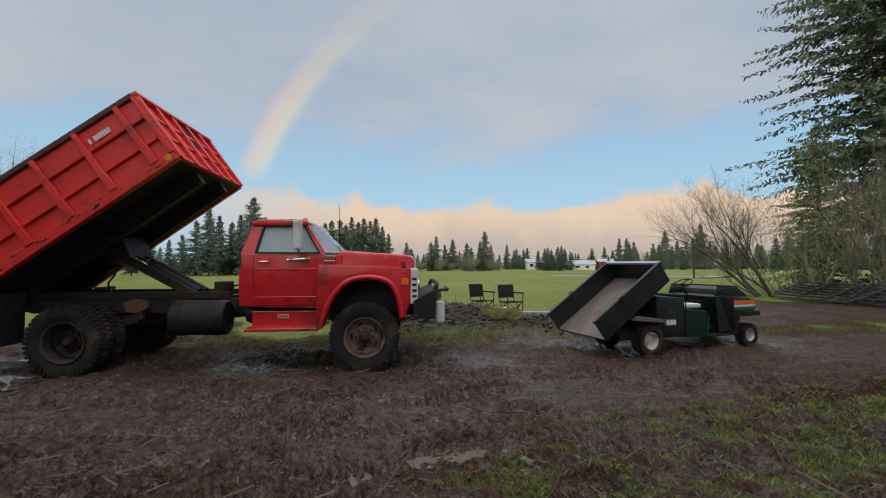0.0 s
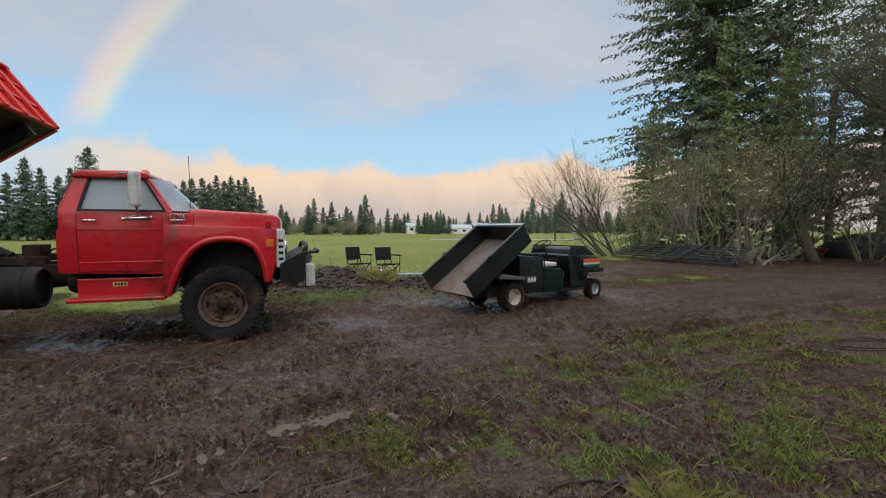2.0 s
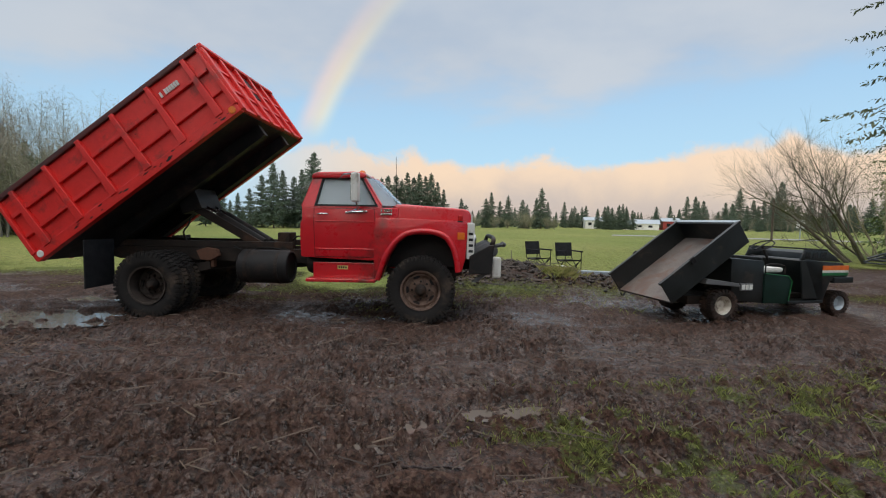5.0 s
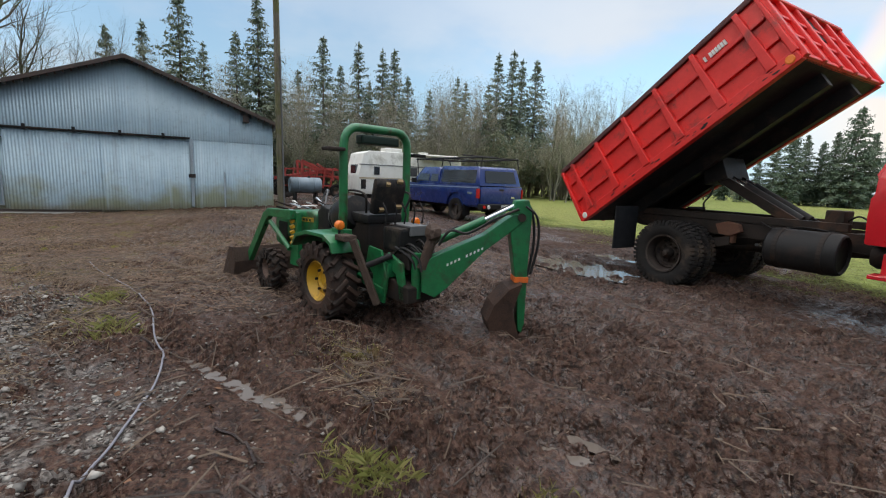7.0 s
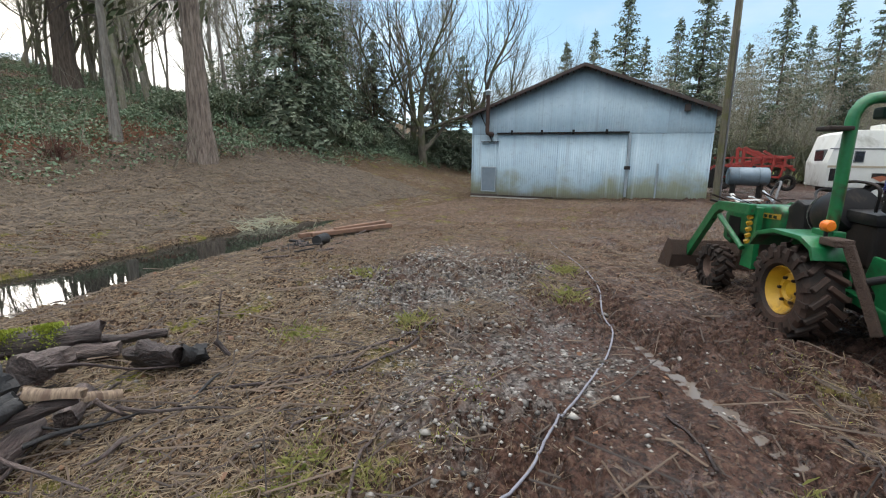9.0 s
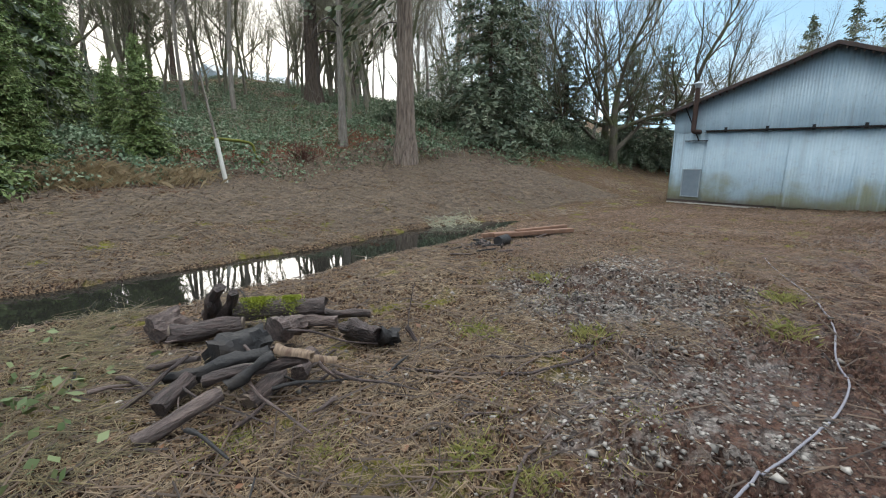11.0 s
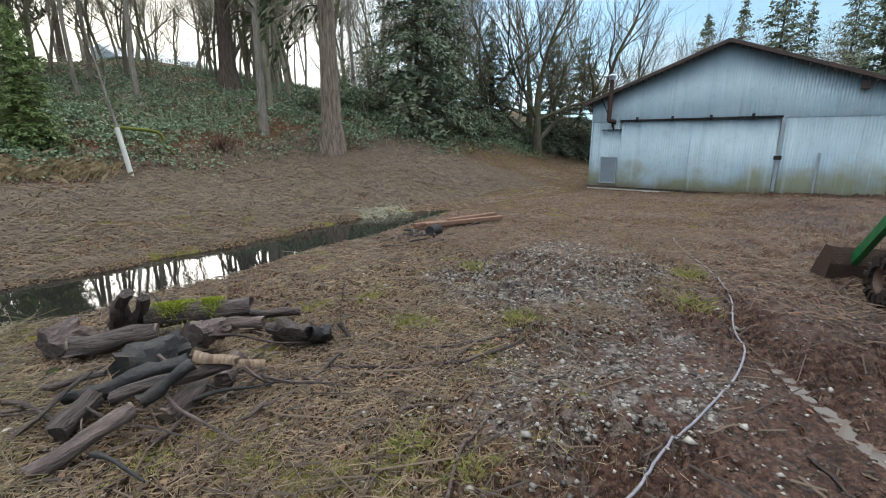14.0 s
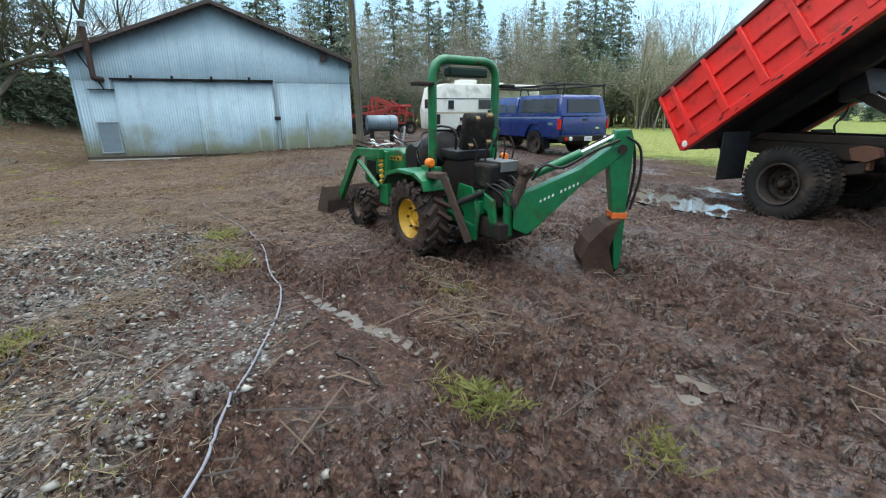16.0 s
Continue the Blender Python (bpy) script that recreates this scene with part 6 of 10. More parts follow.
for side in (-1, 1):
    part("mount_plate", prism(bmesh.new(), [(-0.66, 0.24), (-0.70, 0.50), (-0.60, 0.76), (-0.40, 0.78), (-0.36, 0.62), (-0.48, 0.50), (-0.50, 0.26)], side * 0.27 - 0.015, side * 0.27 + 0.015, 0.008), green_paint, tractor, "green side plate carrying the backhoe")
    part("mount_tube", beam(bmesh.new(), (-0.66, side * 0.27, 0.36), (-0.20, side * 0.27, 0.44), 0.07, 0.07, 0.01), green_paint, tractor)
part("mount_cross", boxed(-0.70, -0.56, -0.27, 0.27, 0.50, 0.64, 0.015), green_paint, tractor)
for yy, bow in ((-0.16, 0.12), (-0.05, 0.16), (0.08, 0.13), (0.17, 0.10)):
    part("hydraulic_hose", tube(bmesh.new(), smooth_line([(-0.62, yy, 0.66), (-0.78, yy, 0.70 + bow), (-0.96, yy * 0.7, 0.72), (-1.02, yy * 0.6 + 0.02, 0.60)], 6), 0.012, 6), black_steel, tractor, smooth=60)
# boom plane: s along the boom's swing, z up
SW = Matrix.Translation((-0.92, 0.07, 0)) @ Matrix.Rotation(math.atan2(-0.773, -0.635), 4, "Z")
boom = part("boom", bmesh.new(), green_paint, tractor, "green backhoe boom with pale lettering bars")
bm = bmesh.new()
prism(bm, [(0.03, 0.40), (0.02, 0.66), (0.12, 0.74), (0.60, 0.96), (0.88, 1.17), (0.97, 1.18), (0.98, 1.10), (0.85, 0.99), (0.62, 0.81), (0.27, 0.44), (0.16, 0.345)], -0.085, 0.085, 0.012)
boom.data = mesh_from(bm, "boom")
boom.data.materials.append(green_paint)
boom.matrix_basis = SW
for side in (-1, 1):
    bm = bmesh.new()
    for k in range(10):
        if k != 4:
            a = 0.26 + 0.036 * k
            z = 0.655 + 0.50 * (a - 0.26)
            prism(bm, [(a, z), (a, z + 0.024), (a + 0.018, z + 0.033), (a + 0.018, z + 0.009)], side * 0.0855, side * 0.088)
    part("lettering_bar", bm, sign_white, boom)
part("swing_post", rod(bmesh.new(), (-0.02, 0, 0.32), (-0.02, 0, 0.76), 0.05, steps=16), green_paint, boom, smooth=50)
part("boom_ram", rod(bmesh.new(), (0.20, 0, 0.90), (0.62, 0, 1.10), 0.04, steps=12), green_paint, boom, smooth=50)
part("boom_piston", rod(bmesh.new(), (0.62, 0, 1.10), (0.95, 0, 1.27), 0.022, steps=10), chrome, boom, "bright steel piston", smooth=50)
lump = bmesh.new()
bmesh.ops.create_icosphere(lump, subdivisions=2, radius=0.085, matrix=Matrix.Translation((0.13, -0.05, 0.97)))
for v in lump.verts:
    v.co += Vector((noise.noise(v.co * 14), noise.noise(v.co * 14 + Vector((5, 0, 0))), noise.noise(v.co * 14 + Vector((0, 7, 0))))) * 0.03
part("mud_lump", lump, mud_cake, boom)
part("dipper_ram", rod(bmesh.new(), (0.03, -0.05, 0.62), (0.13, -0.05, 0.95), 0.05), mud_cake, boom, smooth=50)
bm = bmesh.new()
tube(bm, smooth_line([(0.15, 0.06, 0.84), (0.3, 0.10, 0.98), (0.55, 0.10, 1.06), (0.8, 0.10, 1.2), (0.98, 0.12, 1.27)], 6), 0.013, 6)
tube(bm, smooth_line([(0.18, -0.08, 0.86), (0.28, -0.11, 1.0), (0.45, -0.10, 0.98), (0.7, -0.10, 1.12), (0.92, -0.1, 1.22)], 6), 0.013, 6)
tube(bm, smooth_line([(0.98, 0.11, 1.27), (1.10, 0.13, 1.22), (1.15, 0.12, 0.95), (1.12, 0.1, 0.65), (1.08, 0.09, 0.5)], 6), 0.014, 6)
tube(bm, smooth_line([(0.98, -0.11, 1.25), (1.09, -0.13, 1.15), (1.12, -0.12, 0.9), (1.07, -0.1, 0.6)], 6), 0.012, 6)
part("boom_hose", bm, black_steel, boom, smooth=60)
stick = part("dipper_stick", prism(bmesh.new(), [(0.90, 1.30), (1.02, 1.31), (1.06, 1.20), (1.05, 0.70), (1.055, 0.10), (1.03, 0.00), (0.99, 0.02), (0.95, 0.45), (0.86, 0.98), (0.84, 1.10)], -0.075, 0.075, 0.012), green_paint, tractor, "green dipper arm with an orange band")
stick.matrix_basis = SW
part("band", prism(bmesh.new(), [(0.925, 0.51), (0.925, 0.565), (1.062, 0.565), (1.062, 0.51)], -0.083, 0.083, 0.003), orange_band, stick)
part("arm_bolt", rod(bmesh.new(), (0.955, -0.10, 1.14), (0.955, 0.10, 1.14), 0.04), frame_steel, stick)
bk = part("digging_bucket", bmesh.new(), bucket_steel, tractor, "rusty digging bucket resting on the mud")
bm = bmesh.new()
prof = [(0.98, 0.52), (0.86, 0.46), (0.72, 0.30), (0.66, 0.14), (0.70, 0.02), (0.80, -0.03), (0.98, -0.02), (0.98, 0.01), (0.82, 0.0), (0.72, 0.05), (0.69, 0.14), (0.745, 0.28), (0.875, 0.43), (0.98, 0.485)]
prism(bm, prof, -0.17, 0.17)
for side in (-1, 1):
    prism(bm, [(0.98, 0.52), (0.86, 0.46), (0.72, 0.30), (0.66, 0.14), (0.70, 0.02), (0.80, -0.03), (0.98, -0.02), (0.90, 0.25)], side * 0.17 - 0.01, side * 0.17 + 0.01)
for k in range(4):
    box(bm, 0.96, 1.06, -0.15 + 0.09 * k, -0.11 + 0.09 * k, -0.03, 0.0, 0.004)
bk.data = mesh_from(bm, "digging_bucket")
bk.data.materials.append(bucket_steel)
bk.matrix_basis = SW
# loader
for side in (-1, 1):
    arm = part("loader_arm", prism(bmesh.new(), [(0.98, 0.92), (0.98, 1.03), (1.62, 1.01), (1.75, 0.95), (2.36, 0.28), (2.28, 0.20), (1.68, 0.85), (1.58, 0.91)], side * 0.40 - 0.035, side * 0.40 + 0.035, 0.01), green_paint, tractor, "green loader arm")
    part("loader_post", prism(bmesh.new(), [(0.92, 0.35), (0.94, 1.00), (1.06, 1.00), (1.14, 0.35)], side * 0.34 - 0.03, side * 0.34 + 0.03, 0.008), green_paint, tractor)
    part("lift_ram", rod(bmesh.new(), (1.08, side * 0.40, 0.55), (1.62, side * 0.40, 0.84), 0.03), green_paint, arm, smooth=50)
    part("tilt_ram", rod(bmesh.new(), (1.75, side * 0.40, 0.80), (2.25, side * 0.40, 0.42), 0.025), black_steel, arm, smooth=50)
    bm = bmesh.new()
    for k in range(5):
        rod(bm, (1.02, side * 0.385, 0.62 + 0.065 * k), (1.02, side * 0.40, 0.65 + 0.065 * k), 0.03, steps=10)
    part("spring_coil", bm, yellow_paint, arm)
lb = part("loader_bucket", prism(bmesh.new(), [(2.30, 0.42), (2.26, 0.22), (2.30, 0.03), (2.72, 0.01), (2.74, 0.03), (2.36, 0.06), (2.30, 0.22), (2.34, 0.41)], -0.62, 0.62, 0.004), mud_cake, tractor, "mud-caked loader bucket")
for side in (-1, 1):
    part("bucket_side", prism(bmesh.new(), [(2.30, 0.42), (2.26, 0.22), (2.30, 0.03), (2.72, 0.01), (2.44, 0.42)], side * 0.62 - 0.012, side * 0.62 + 0.012), mud_cake, lb)

# ---- trees ----
def card_cloud(centers, axes, sizes, seed, sides=1):
    """Small leaf-like diamonds at centres, each along its axis; one island a leaf."""
    r = np.random.default_rng(seed)
    n = len(centers)
    axes = axes / np.maximum(np.linalg.norm(axes, axis=1, keepdims=True), 1e-9)
    other = np.cross(axes, r.normal(size=(n, 3)))
    other /= np.maximum(np.linalg.norm(other, axis=1, keepdims=True), 1e-9)
    l, w = sizes[:, :1], sizes[:, 1:2]
    a, b = centers - axes * l * 0.5, centers + axes * l * 0.5
    c, d = centers + other * w * 0.5, centers - other * w * 0.5
    v = np.stack([a, c, b, d], 1).reshape(-1, 3)
    f = np.arange(4 * n).reshape(-1, 4)
    return v, f


def conifer_mesh(h, spread_, seed, bare=0.12, dense=1.0, droop=0.35, leaf=0.5, shape=0.8, gaps=0.14, even=0.50):
    """Trunk and crown meshes of one conifer of height h: uneven whorls of drooping boughs with flat sprays."""
    r = np.random.default_rng(seed)
    bm = bmesh.new()
    sway = r.uniform(-0.004, 0.004, 4) * h
    pts = [Vector((sway[0] * math.sin(k * 0.8) + sway[2] * k / 8, sway[1] * math.cos(k * 0.7) + sway[3] * k / 8, h * k / 8)) for k in range(9)]
    pts[0] = Vector((pts[0].x, pts[0].y, -0.4))
    base = 0.010 * h + 0.05
    tube(bm, pts, 0, 8, [base * (1.25 if k == 0 else 1) * (1 - k / 8.3) + 0.008 for k in range(9)])
    cs, ax, sz = [], [], []
    zb, turn = bare * h, 0.0
    while zb < 0.992 * h:
        t = zb / h
        env = spread_ * (1 - t) ** shape * min(1.0, 0.40 + (t - bare) / 0.16) * (0.92 + 0.16 * math.sin(zb * 2.1 + seed))
        n = int(r.integers(4, 7))
        turn += r.uniform(0.3, 1.2)
        for q in range(n):
            if r.random() < gaps * (1.6 if t < bare + 0.15 else 1):
                continue
            a = turn + 2 * math.pi * q / n + r.uniform(-0.35, 0.35)
            L = env * r.uniform(even, 1.12) + 0.10 + 0.012 * h * (1 - t)
            zq = zb + r.uniform(-0.5, 0.5) * 0.03 * h
            way = np.array([math.cos(a), math.sin(a), 0.0])
            across = np.array([-way[1], way[0], 0.0])
            steps = max(3, int(L / (leaf * 0.42)))
            s = (np.arange(steps) + 0.7) / steps
            rise = r.uniform(-0.05, 0.30) + 0.35 * t
            p = way[None] * (L * s)[:, None] + np.array([pts[min(8, int(t * 8))].x, pts[min(8, int(t * 8))].y, 0])[None]
            p[:, 2] = zq + L * (rise * s - droop * (1.25 - 0.6 * t) * s ** 2 + 0.10 * s ** 5)
            if L > 0.5:
                tube(bm, [Vector((p[0][0] * 0.1, p[0][1] * 0.1, zq)), Vector(p[steps // 2]), Vector(p[-1])], 0, 3, [0.0028 * h * 0.4 + 0.008, 0.010, 0.003], caps=False)
            wide = leaf * (0.45 + 0.95 * np.sin(np.pi * np.clip(s, 0.12, 1.0) ** 0.8)) * (0.5 + 0.5 * (1 - t))
            for side in (-1, 1):
                d = way[None] * 0.55 + across[None] * side * 0.85 + np.array([0, 0, -0.22])[None] + r.normal(scale=0.25, size=(steps, 3))
                d /= np.linalg.norm(d, axis=1, keepdims=True)
                for f0, f1 in ((0.30, 0.75), (0.72, 0.60)):
                    ll = wide[:, None] * f1 * r.uniform(0.7, 1.3, (steps, 1))
                    cs.append(p + d * wide[:, None] * f0 + r.normal(scale=leaf * 0.07, size=(steps, 3)))
                    ax.append(d + r.normal(scale=0.25, size=(steps, 3)))
                    sz.append(np.concatenate([ll, ll * r.uniform(0.26, 0.48, (steps, 1))], 1))
            ll = leaf * r.uniform(0.45, 0.95, (steps, 1))
            cs.append(p + np.array([0, 0, -0.22 * leaf])[None] + r.normal(scale=leaf * 0.10, size=(steps, 3)))
            ax.append(way[None] * 0.5 + np.array([0, 0, -0.8])[None] + r.normal(scale=0.35, size=(steps, 3)))
            sz.append(np.concatenate([ll, ll * r.uniform(0.25, 0.45, (steps, 1))], 1))
        zb += 0.026 * h / dense * r.uniform(0.6, 1.4)
    k = 14
    cs.append(np.stack([r.normal(scale=0.05, size=k), r.normal(scale=0.05, size=k), np.linspace(0.95, 1.01, k) * h], 1))
    ax.append(r.normal(size=(k, 3)) * 0.5 + np.array([0, 0, 0.8]))
    sz.append(np.full((k, 2), leaf) * np.array([0.6, 0.2]))
    return bm, card_cloud(np.concatenate(cs), np.concatenate(ax), np.concatenate(sz), seed)


def conifer(name, label, h, spread_, seed, bare, dense, droop, leaf, mat_, shape=0.8, gaps=0.14, even=0.50):
    bm, (v, f) = conifer_mesh(h, spread_, seed, bare, dense, droop, leaf, shape, gaps, even)
    t = thing(name, label, "tree")
    part("trunk", bm, fir_bark, t, smooth=60)
    part("crown", raw_mesh("crown", v, f, mat_), mat_, t)
    return t


def branch_out(bm, p, way, length, r, depth, rng_, up_pull=0.12, wiggle=0.28, fork=(2, 4), shrink=0.66, tips=None, sides=5, into=None):
    """Grows a crooked limb and its twigs."""
    pts, rad = [p.copy()], [r]
    d = way.normalized()
    n = 4 if depth > 1 else 3
    for k in range(n):
        d = (d + Vector((rng_.uniform(-1, 1), rng_.uniform(-1, 1), rng_.uniform(-1, 1))) * wiggle + Vector((0, 0, up_pull))).normalized()
        p = p + d * length / n
        pts.append(p.copy())
        rad.append(r * (1 - 0.5 * (k + 1) / n))
    tube(bm, pts, r, max(3, sides), rad, caps=depth == 0)
    if depth == 0:
        if tips is not None:
            tips.append(p.copy())
        return
    bm = into if into is not None else bm
    for k in range(rng_.randint(*fork) + 1):
        i = rng_.randint(1, n)
        axis = Vector((rng_.uniform(-1, 1), rng_.uniform(-1, 1), rng_.uniform(-0.5, 0.8)))
        w = (d * 0.75 + axis * 0.85).normalized()
        branch_out(bm, pts[i], w, length * shrink * rng_.uniform(0.75, 1.15), rad[i] * 0.62, depth - 1, rng_, up_pull, wiggle, fork, shrink, tips, sides - 1)
    branch_out(bm, p, d, length * shrink, rad[-1] * 0.9, depth - 1, rng_, up_pull, wiggle, fork, shrink, tips, sides - 1)


def bare_tree(name, label, h, seed, mat_, depth=5, girth=0.022, lean_=(0, 0), stems=1, trunk_part=0.34, up_pull=0.10, wiggle=0.26, fork=(2, 3), shrink=0.68, leaves=None, leaf_size=0.12, slim=1.0):
    rng_ = random.Random(seed)
    t = thing(name, label, "tree")
    bm, limbs = bmesh.new(), bmesh.new()
    tips = []
    for k in range(stems):
        a = 2 * math.pi * k / stems + rng_.uniform(-0.4, 0.4)
        out = 0.45 if stems > 1 else 0.04
        way = Vector((math.cos(a) * out + lean_[0], math.sin(a) * out + lean_[1], 1.0))
        foot = Vector((math.cos(a), math.sin(a), 0)) * (0.25 if stems > 1 else 0)
        foot.z = -0.3
        branch_out(bm, foot, way, h * trunk_part, h * girth * (0.6 if stems > 1 else 1), depth, rng_, up_pull, wiggle, fork, shrink, tips, 7, limbs)
        part("trunk" if stems == 1 else "stem", bm, mat_, t, smooth=60)
        bm = bmesh.new()
    bm.free()
    part("crown", limbs, mat_, t, smooth=60)
    if leaves is not None and tips:
        r = np.random.default_rng(seed)
        base = np.array([tuple(q) for q in tips])
        reps = 5
        cs = np.repeat(base, reps, 0) + r.normal(scale=leaf_size * 1.1, size=(len(base) * reps, 3))
        v, f = card_cloud(cs, r.normal(size=cs.shape), np.stack([r.uniform(0.7, 1.3, len(cs)) * leaf_size, r.uniform(0.3, 0.6, len(cs)) * leaf_size * slim], 1), seed)
        part("foliage", raw_mesh("foliage", v, f, leaves), leaves, t)
    return t


def at_yaw(yaw, dist, h=0.0):
    x, y = -math.sin(radians(yaw)) * dist, math.cos(radians(yaw)) * dist
    return x, y, float(broad_height(np.array([x]), np.array([y]))[0]) + h


SPARE = [0]


def spare(ob):
    """The first of each kind stands among the trees behind the walk."""
    SPARE[0] += 1
    x, y, z = at_yaw(206 + (9.0 * SPARE[0]) % 84, 52 + 5 * (SPARE[0] % 4))
    ob.matrix_basis = Matrix.Translation((x, y, z))
    return ob


def plant(src, x, y, z, size=1.0, turn=0.0, tip=0.0):
    m = Matrix.Translation((x, y, z - 0.05)) @ Matrix.Rotation(tip, 4, "X") @ Matrix.Rotation(turn, 4, "Z")
    ob = copy_thing(src, m)
    ob.scale = (size, size, size)
    return ob


rng = random.Random(11)
FAR = "dark green conifer standing in the far tree line"
fir_kinds = [spare(conifer("conifer", FAR, 20, sp, sd, br, 1.5, dr, 1.05, hazed_far_needles)) for sp, sd, br, dr in ((7.6, 1, 0.02, 0.32), (6.0, 2, 0.05, 0.42), (8.6, 3, 0.02, 0.28), (6.6, 4, 0.08, 0.36))]
bare_kinds = [spare(bare_tree("bare_tree", "leafless grey-brown tree at the wood's edge", 14, sd, grey_twig, 5, 0.014, fork=(2, 3))) for sd in (5, 6)]
# far edge of the field: bearing, distance, height
for yaw, dist, el in ((41, 80, 4.6), (38.5, 78, 4.0), (36.8, 80, 3.2), (35.2, 74, 2.8), (33.9, 78, 3.4), (32.6, 74, 5.0), (31.3, 70, 6.6), (30.2, 74, 5.6), (29.0, 76, 5.0), (28.0, 74, 5.8), (26.6, 72, 8.0), (25.4, 78, 5.6), (24, 78, 5.2), (22.5, 80, 5.0), (21, 84, 5.2), (19.7, 86, 5.0), (18.5, 88, 5.3),
                      (17.6, 90, 5.5), (16.6, 92, 5.6), (15.9, 94, 5.1), (15.2, 92, 5.9), (14.4, 94, 5.4), (13.7, 93, 6.0), (12.9, 95, 5.5), (12.2, 94, 6.0), (11.4, 95, 4.8), (10.6, 97, 3.9), (8.3, 110, 2.9), (7.7, 112, 2.1), (5.2, 105, 2.9), (4.5, 105, 3.6), (3.4, 110, 2.6), (2.4, 106, 3.3), (0.6, 106, 2.8), (0.0, 104, 2.2), (-1.1, 102, 3.0), (-1.7, 100, 4.3), (-2.5, 104, 2.5),
                      (-4.5, 130, 2.5), (-5.4, 132, 1.8), (-6.6, 132, 1.9), (-8.4, 112, 1.8), (-9.2, 112, 2.0), (-10.0, 112, 1.9), (-10.8, 110, 2.2), (-11.6, 112, 2.0), (-12.3, 114, 1.6)):
    h = 1.5 + dist * math.tan(radians(el))
    x, y, z = at_yaw(yaw, dist)
    plant(fir_kinds[rng.randrange(4)], x, y, z, h / 20, rng.uniform(0, 6), rng.uniform(-0.02, 0.02))
for k in range(70):
    yaw = -18 - 26 * k / 70 + rng.uniform(-0.3, 0.3)
    dist = rng.uniform(150, 190)
    x, y, z = at_yaw(yaw, dist)
    plant(fir_kinds[rng.randrange(4)] if rng.random() < 0.6 else bare_kinds[rng.randrange(2)], x, y, z, dist * 0.052 / 20 * rng.uniform(0.7, 1.25) * (1.5 if k % 9 == 4 else 1), rng.uniform(0, 6))
for k in range(150):
    yaw = rng.uniform(-44, 46)
    dist = rng.uniform(120, 175)
    x, y, z = at_yaw(yaw, dist)
    low_ = rng.random() < 0.55
    plant(bare_kinds[rng.randrange(2)] if low_ else fir_kinds[rng.randrange(4)], x, y, z, dist * (0.030 if low_ else 0.042) / (12 if low_ else 20) * rng.uniform(0.6, 1.2), rng.uniform(0, 6))
for k in range(170):
    yaw = -30 + 74 * (k + rng.random()) / 170
    dist = rng.uniform(128, 150)
    x, y, z = at_yaw(yaw, dist)
    kind_ = bare_kinds[rng.randrange(2)] if rng.random() < 0.45 else fir_kinds[rng.randrange(4)]
    plant(kind_, x, y, z, (1.5 + dist * math.tan(radians(rng.uniform(0.7, 1.5)))) / (14 if kind_ in bare_kinds else 20), rng.uniform(0, 6))
# the wood behind the parked vehicles
tall_kinds = [spare(conifer("conifer", "tall dark fir at the wood's edge", 20, sp, sd, br, 1.45, dr, 0.72, hazed_slope_needles, 0.80, 0.20)) for sp, sd, br, dr in ((5.2, 21, 0.14, 0.44), (4.4, 22, 0.22, 0.52), (5.8, 23, 0.08, 0.40), (4.8, 24, 0.28, 0.46))]
for yaw, dist, el in ((97.8, 40, 17.6), (95.6, 46, 13), (92.4, 48, 14.5), (90.2, 40, 18.0), (88.4, 50, 14.5), (86, 54, 11.5), (83.1, 46, 15.2), (81.2, 54, 12.4), (79.1, 46, 15.0), (77.8, 56, 11), (76.3, 46, 14.5), (74.9, 44, 14.5), (73.2, 52, 11.8), (70.5, 50, 10.4), (68.9, 54, 9.4), (67.2, 48, 12.0), (66.2, 50, 11.5), (64.6, 56, 9.2), (63.4, 52, 11.4), (62.4, 45, 14.6), (60.6, 44, 14.9), (59.5, 48, 14.0), (57.8, 46, 13.9), (56.8, 56, 8.2),
                      (54.8, 56, 7.9), (53.4, 62, 6.7), (52.0, 64, 6.0), (50.9, 62, 6.6), (49.2, 70, 5.4), (47.4, 74, 5.6), (45.6, 76, 5.0), (43.8, 78, 5.6), (42.4, 78, 4.4), (101, 46, 14), (104, 50, 13)):
    x, y, z = at_yaw(yaw, dist)
    h = 1.5 - z + dist * math.tan(radians(el))
    plant(tall_kinds[rng.randrange(4)], x, y, z, h / 20, rng.uniform(0, 6))
twig_haze = leaf_material("twig_haze", (0.22, 0.195, 0.145), (0.36, 0.325, 0.25), (0.26, 0.25, 0.16))
thin_kinds = [spare(bare_tree("alder_tree", "thin leafless alder in the wood", 13, sd, mt, 4, 0.009, fork=(2, 3), trunk_part=0.55, shrink=0.52, up_pull=0.16, wiggle=0.16, leaves=twig_haze, leaf_size=0.34, slim=0.14)) for sd, mt in ((31, grey_twig), (32, pale_bark), (33, grey_twig))]
for k in range(150):
    yaw = rng.uniform(46, 108)
    dist = rng.uniform(36, 62)
    x, y, z = at_yaw(yaw, dist)
    plant(thin_kinds[rng.randrange(3)], x, y, z, rng.uniform(0.45, 0.88) * dist / 48, rng.uniform(0, 6), rng.uniform(-0.06, 0.06))
lichen = leaf_material("lichen", (0.16, 0.17, 0.090), (0.28, 0.285, 0.17), (0.19, 0.175, 0.115))
scrub_kinds = [spare(bare_tree("scrub", "grey-brown leafless scrub at the wood's edge", 6, sd, mt, 3, 0.010, (0, 0), 8, 0.36, 0.09, 0.22, (2, 3), 0.66, lf, 0.13)) for sd, mt, lf in ((41, grey_twig, lichen), (42, bare_bark, hazed_slope_needles), (43, grey_twig, lichen))]
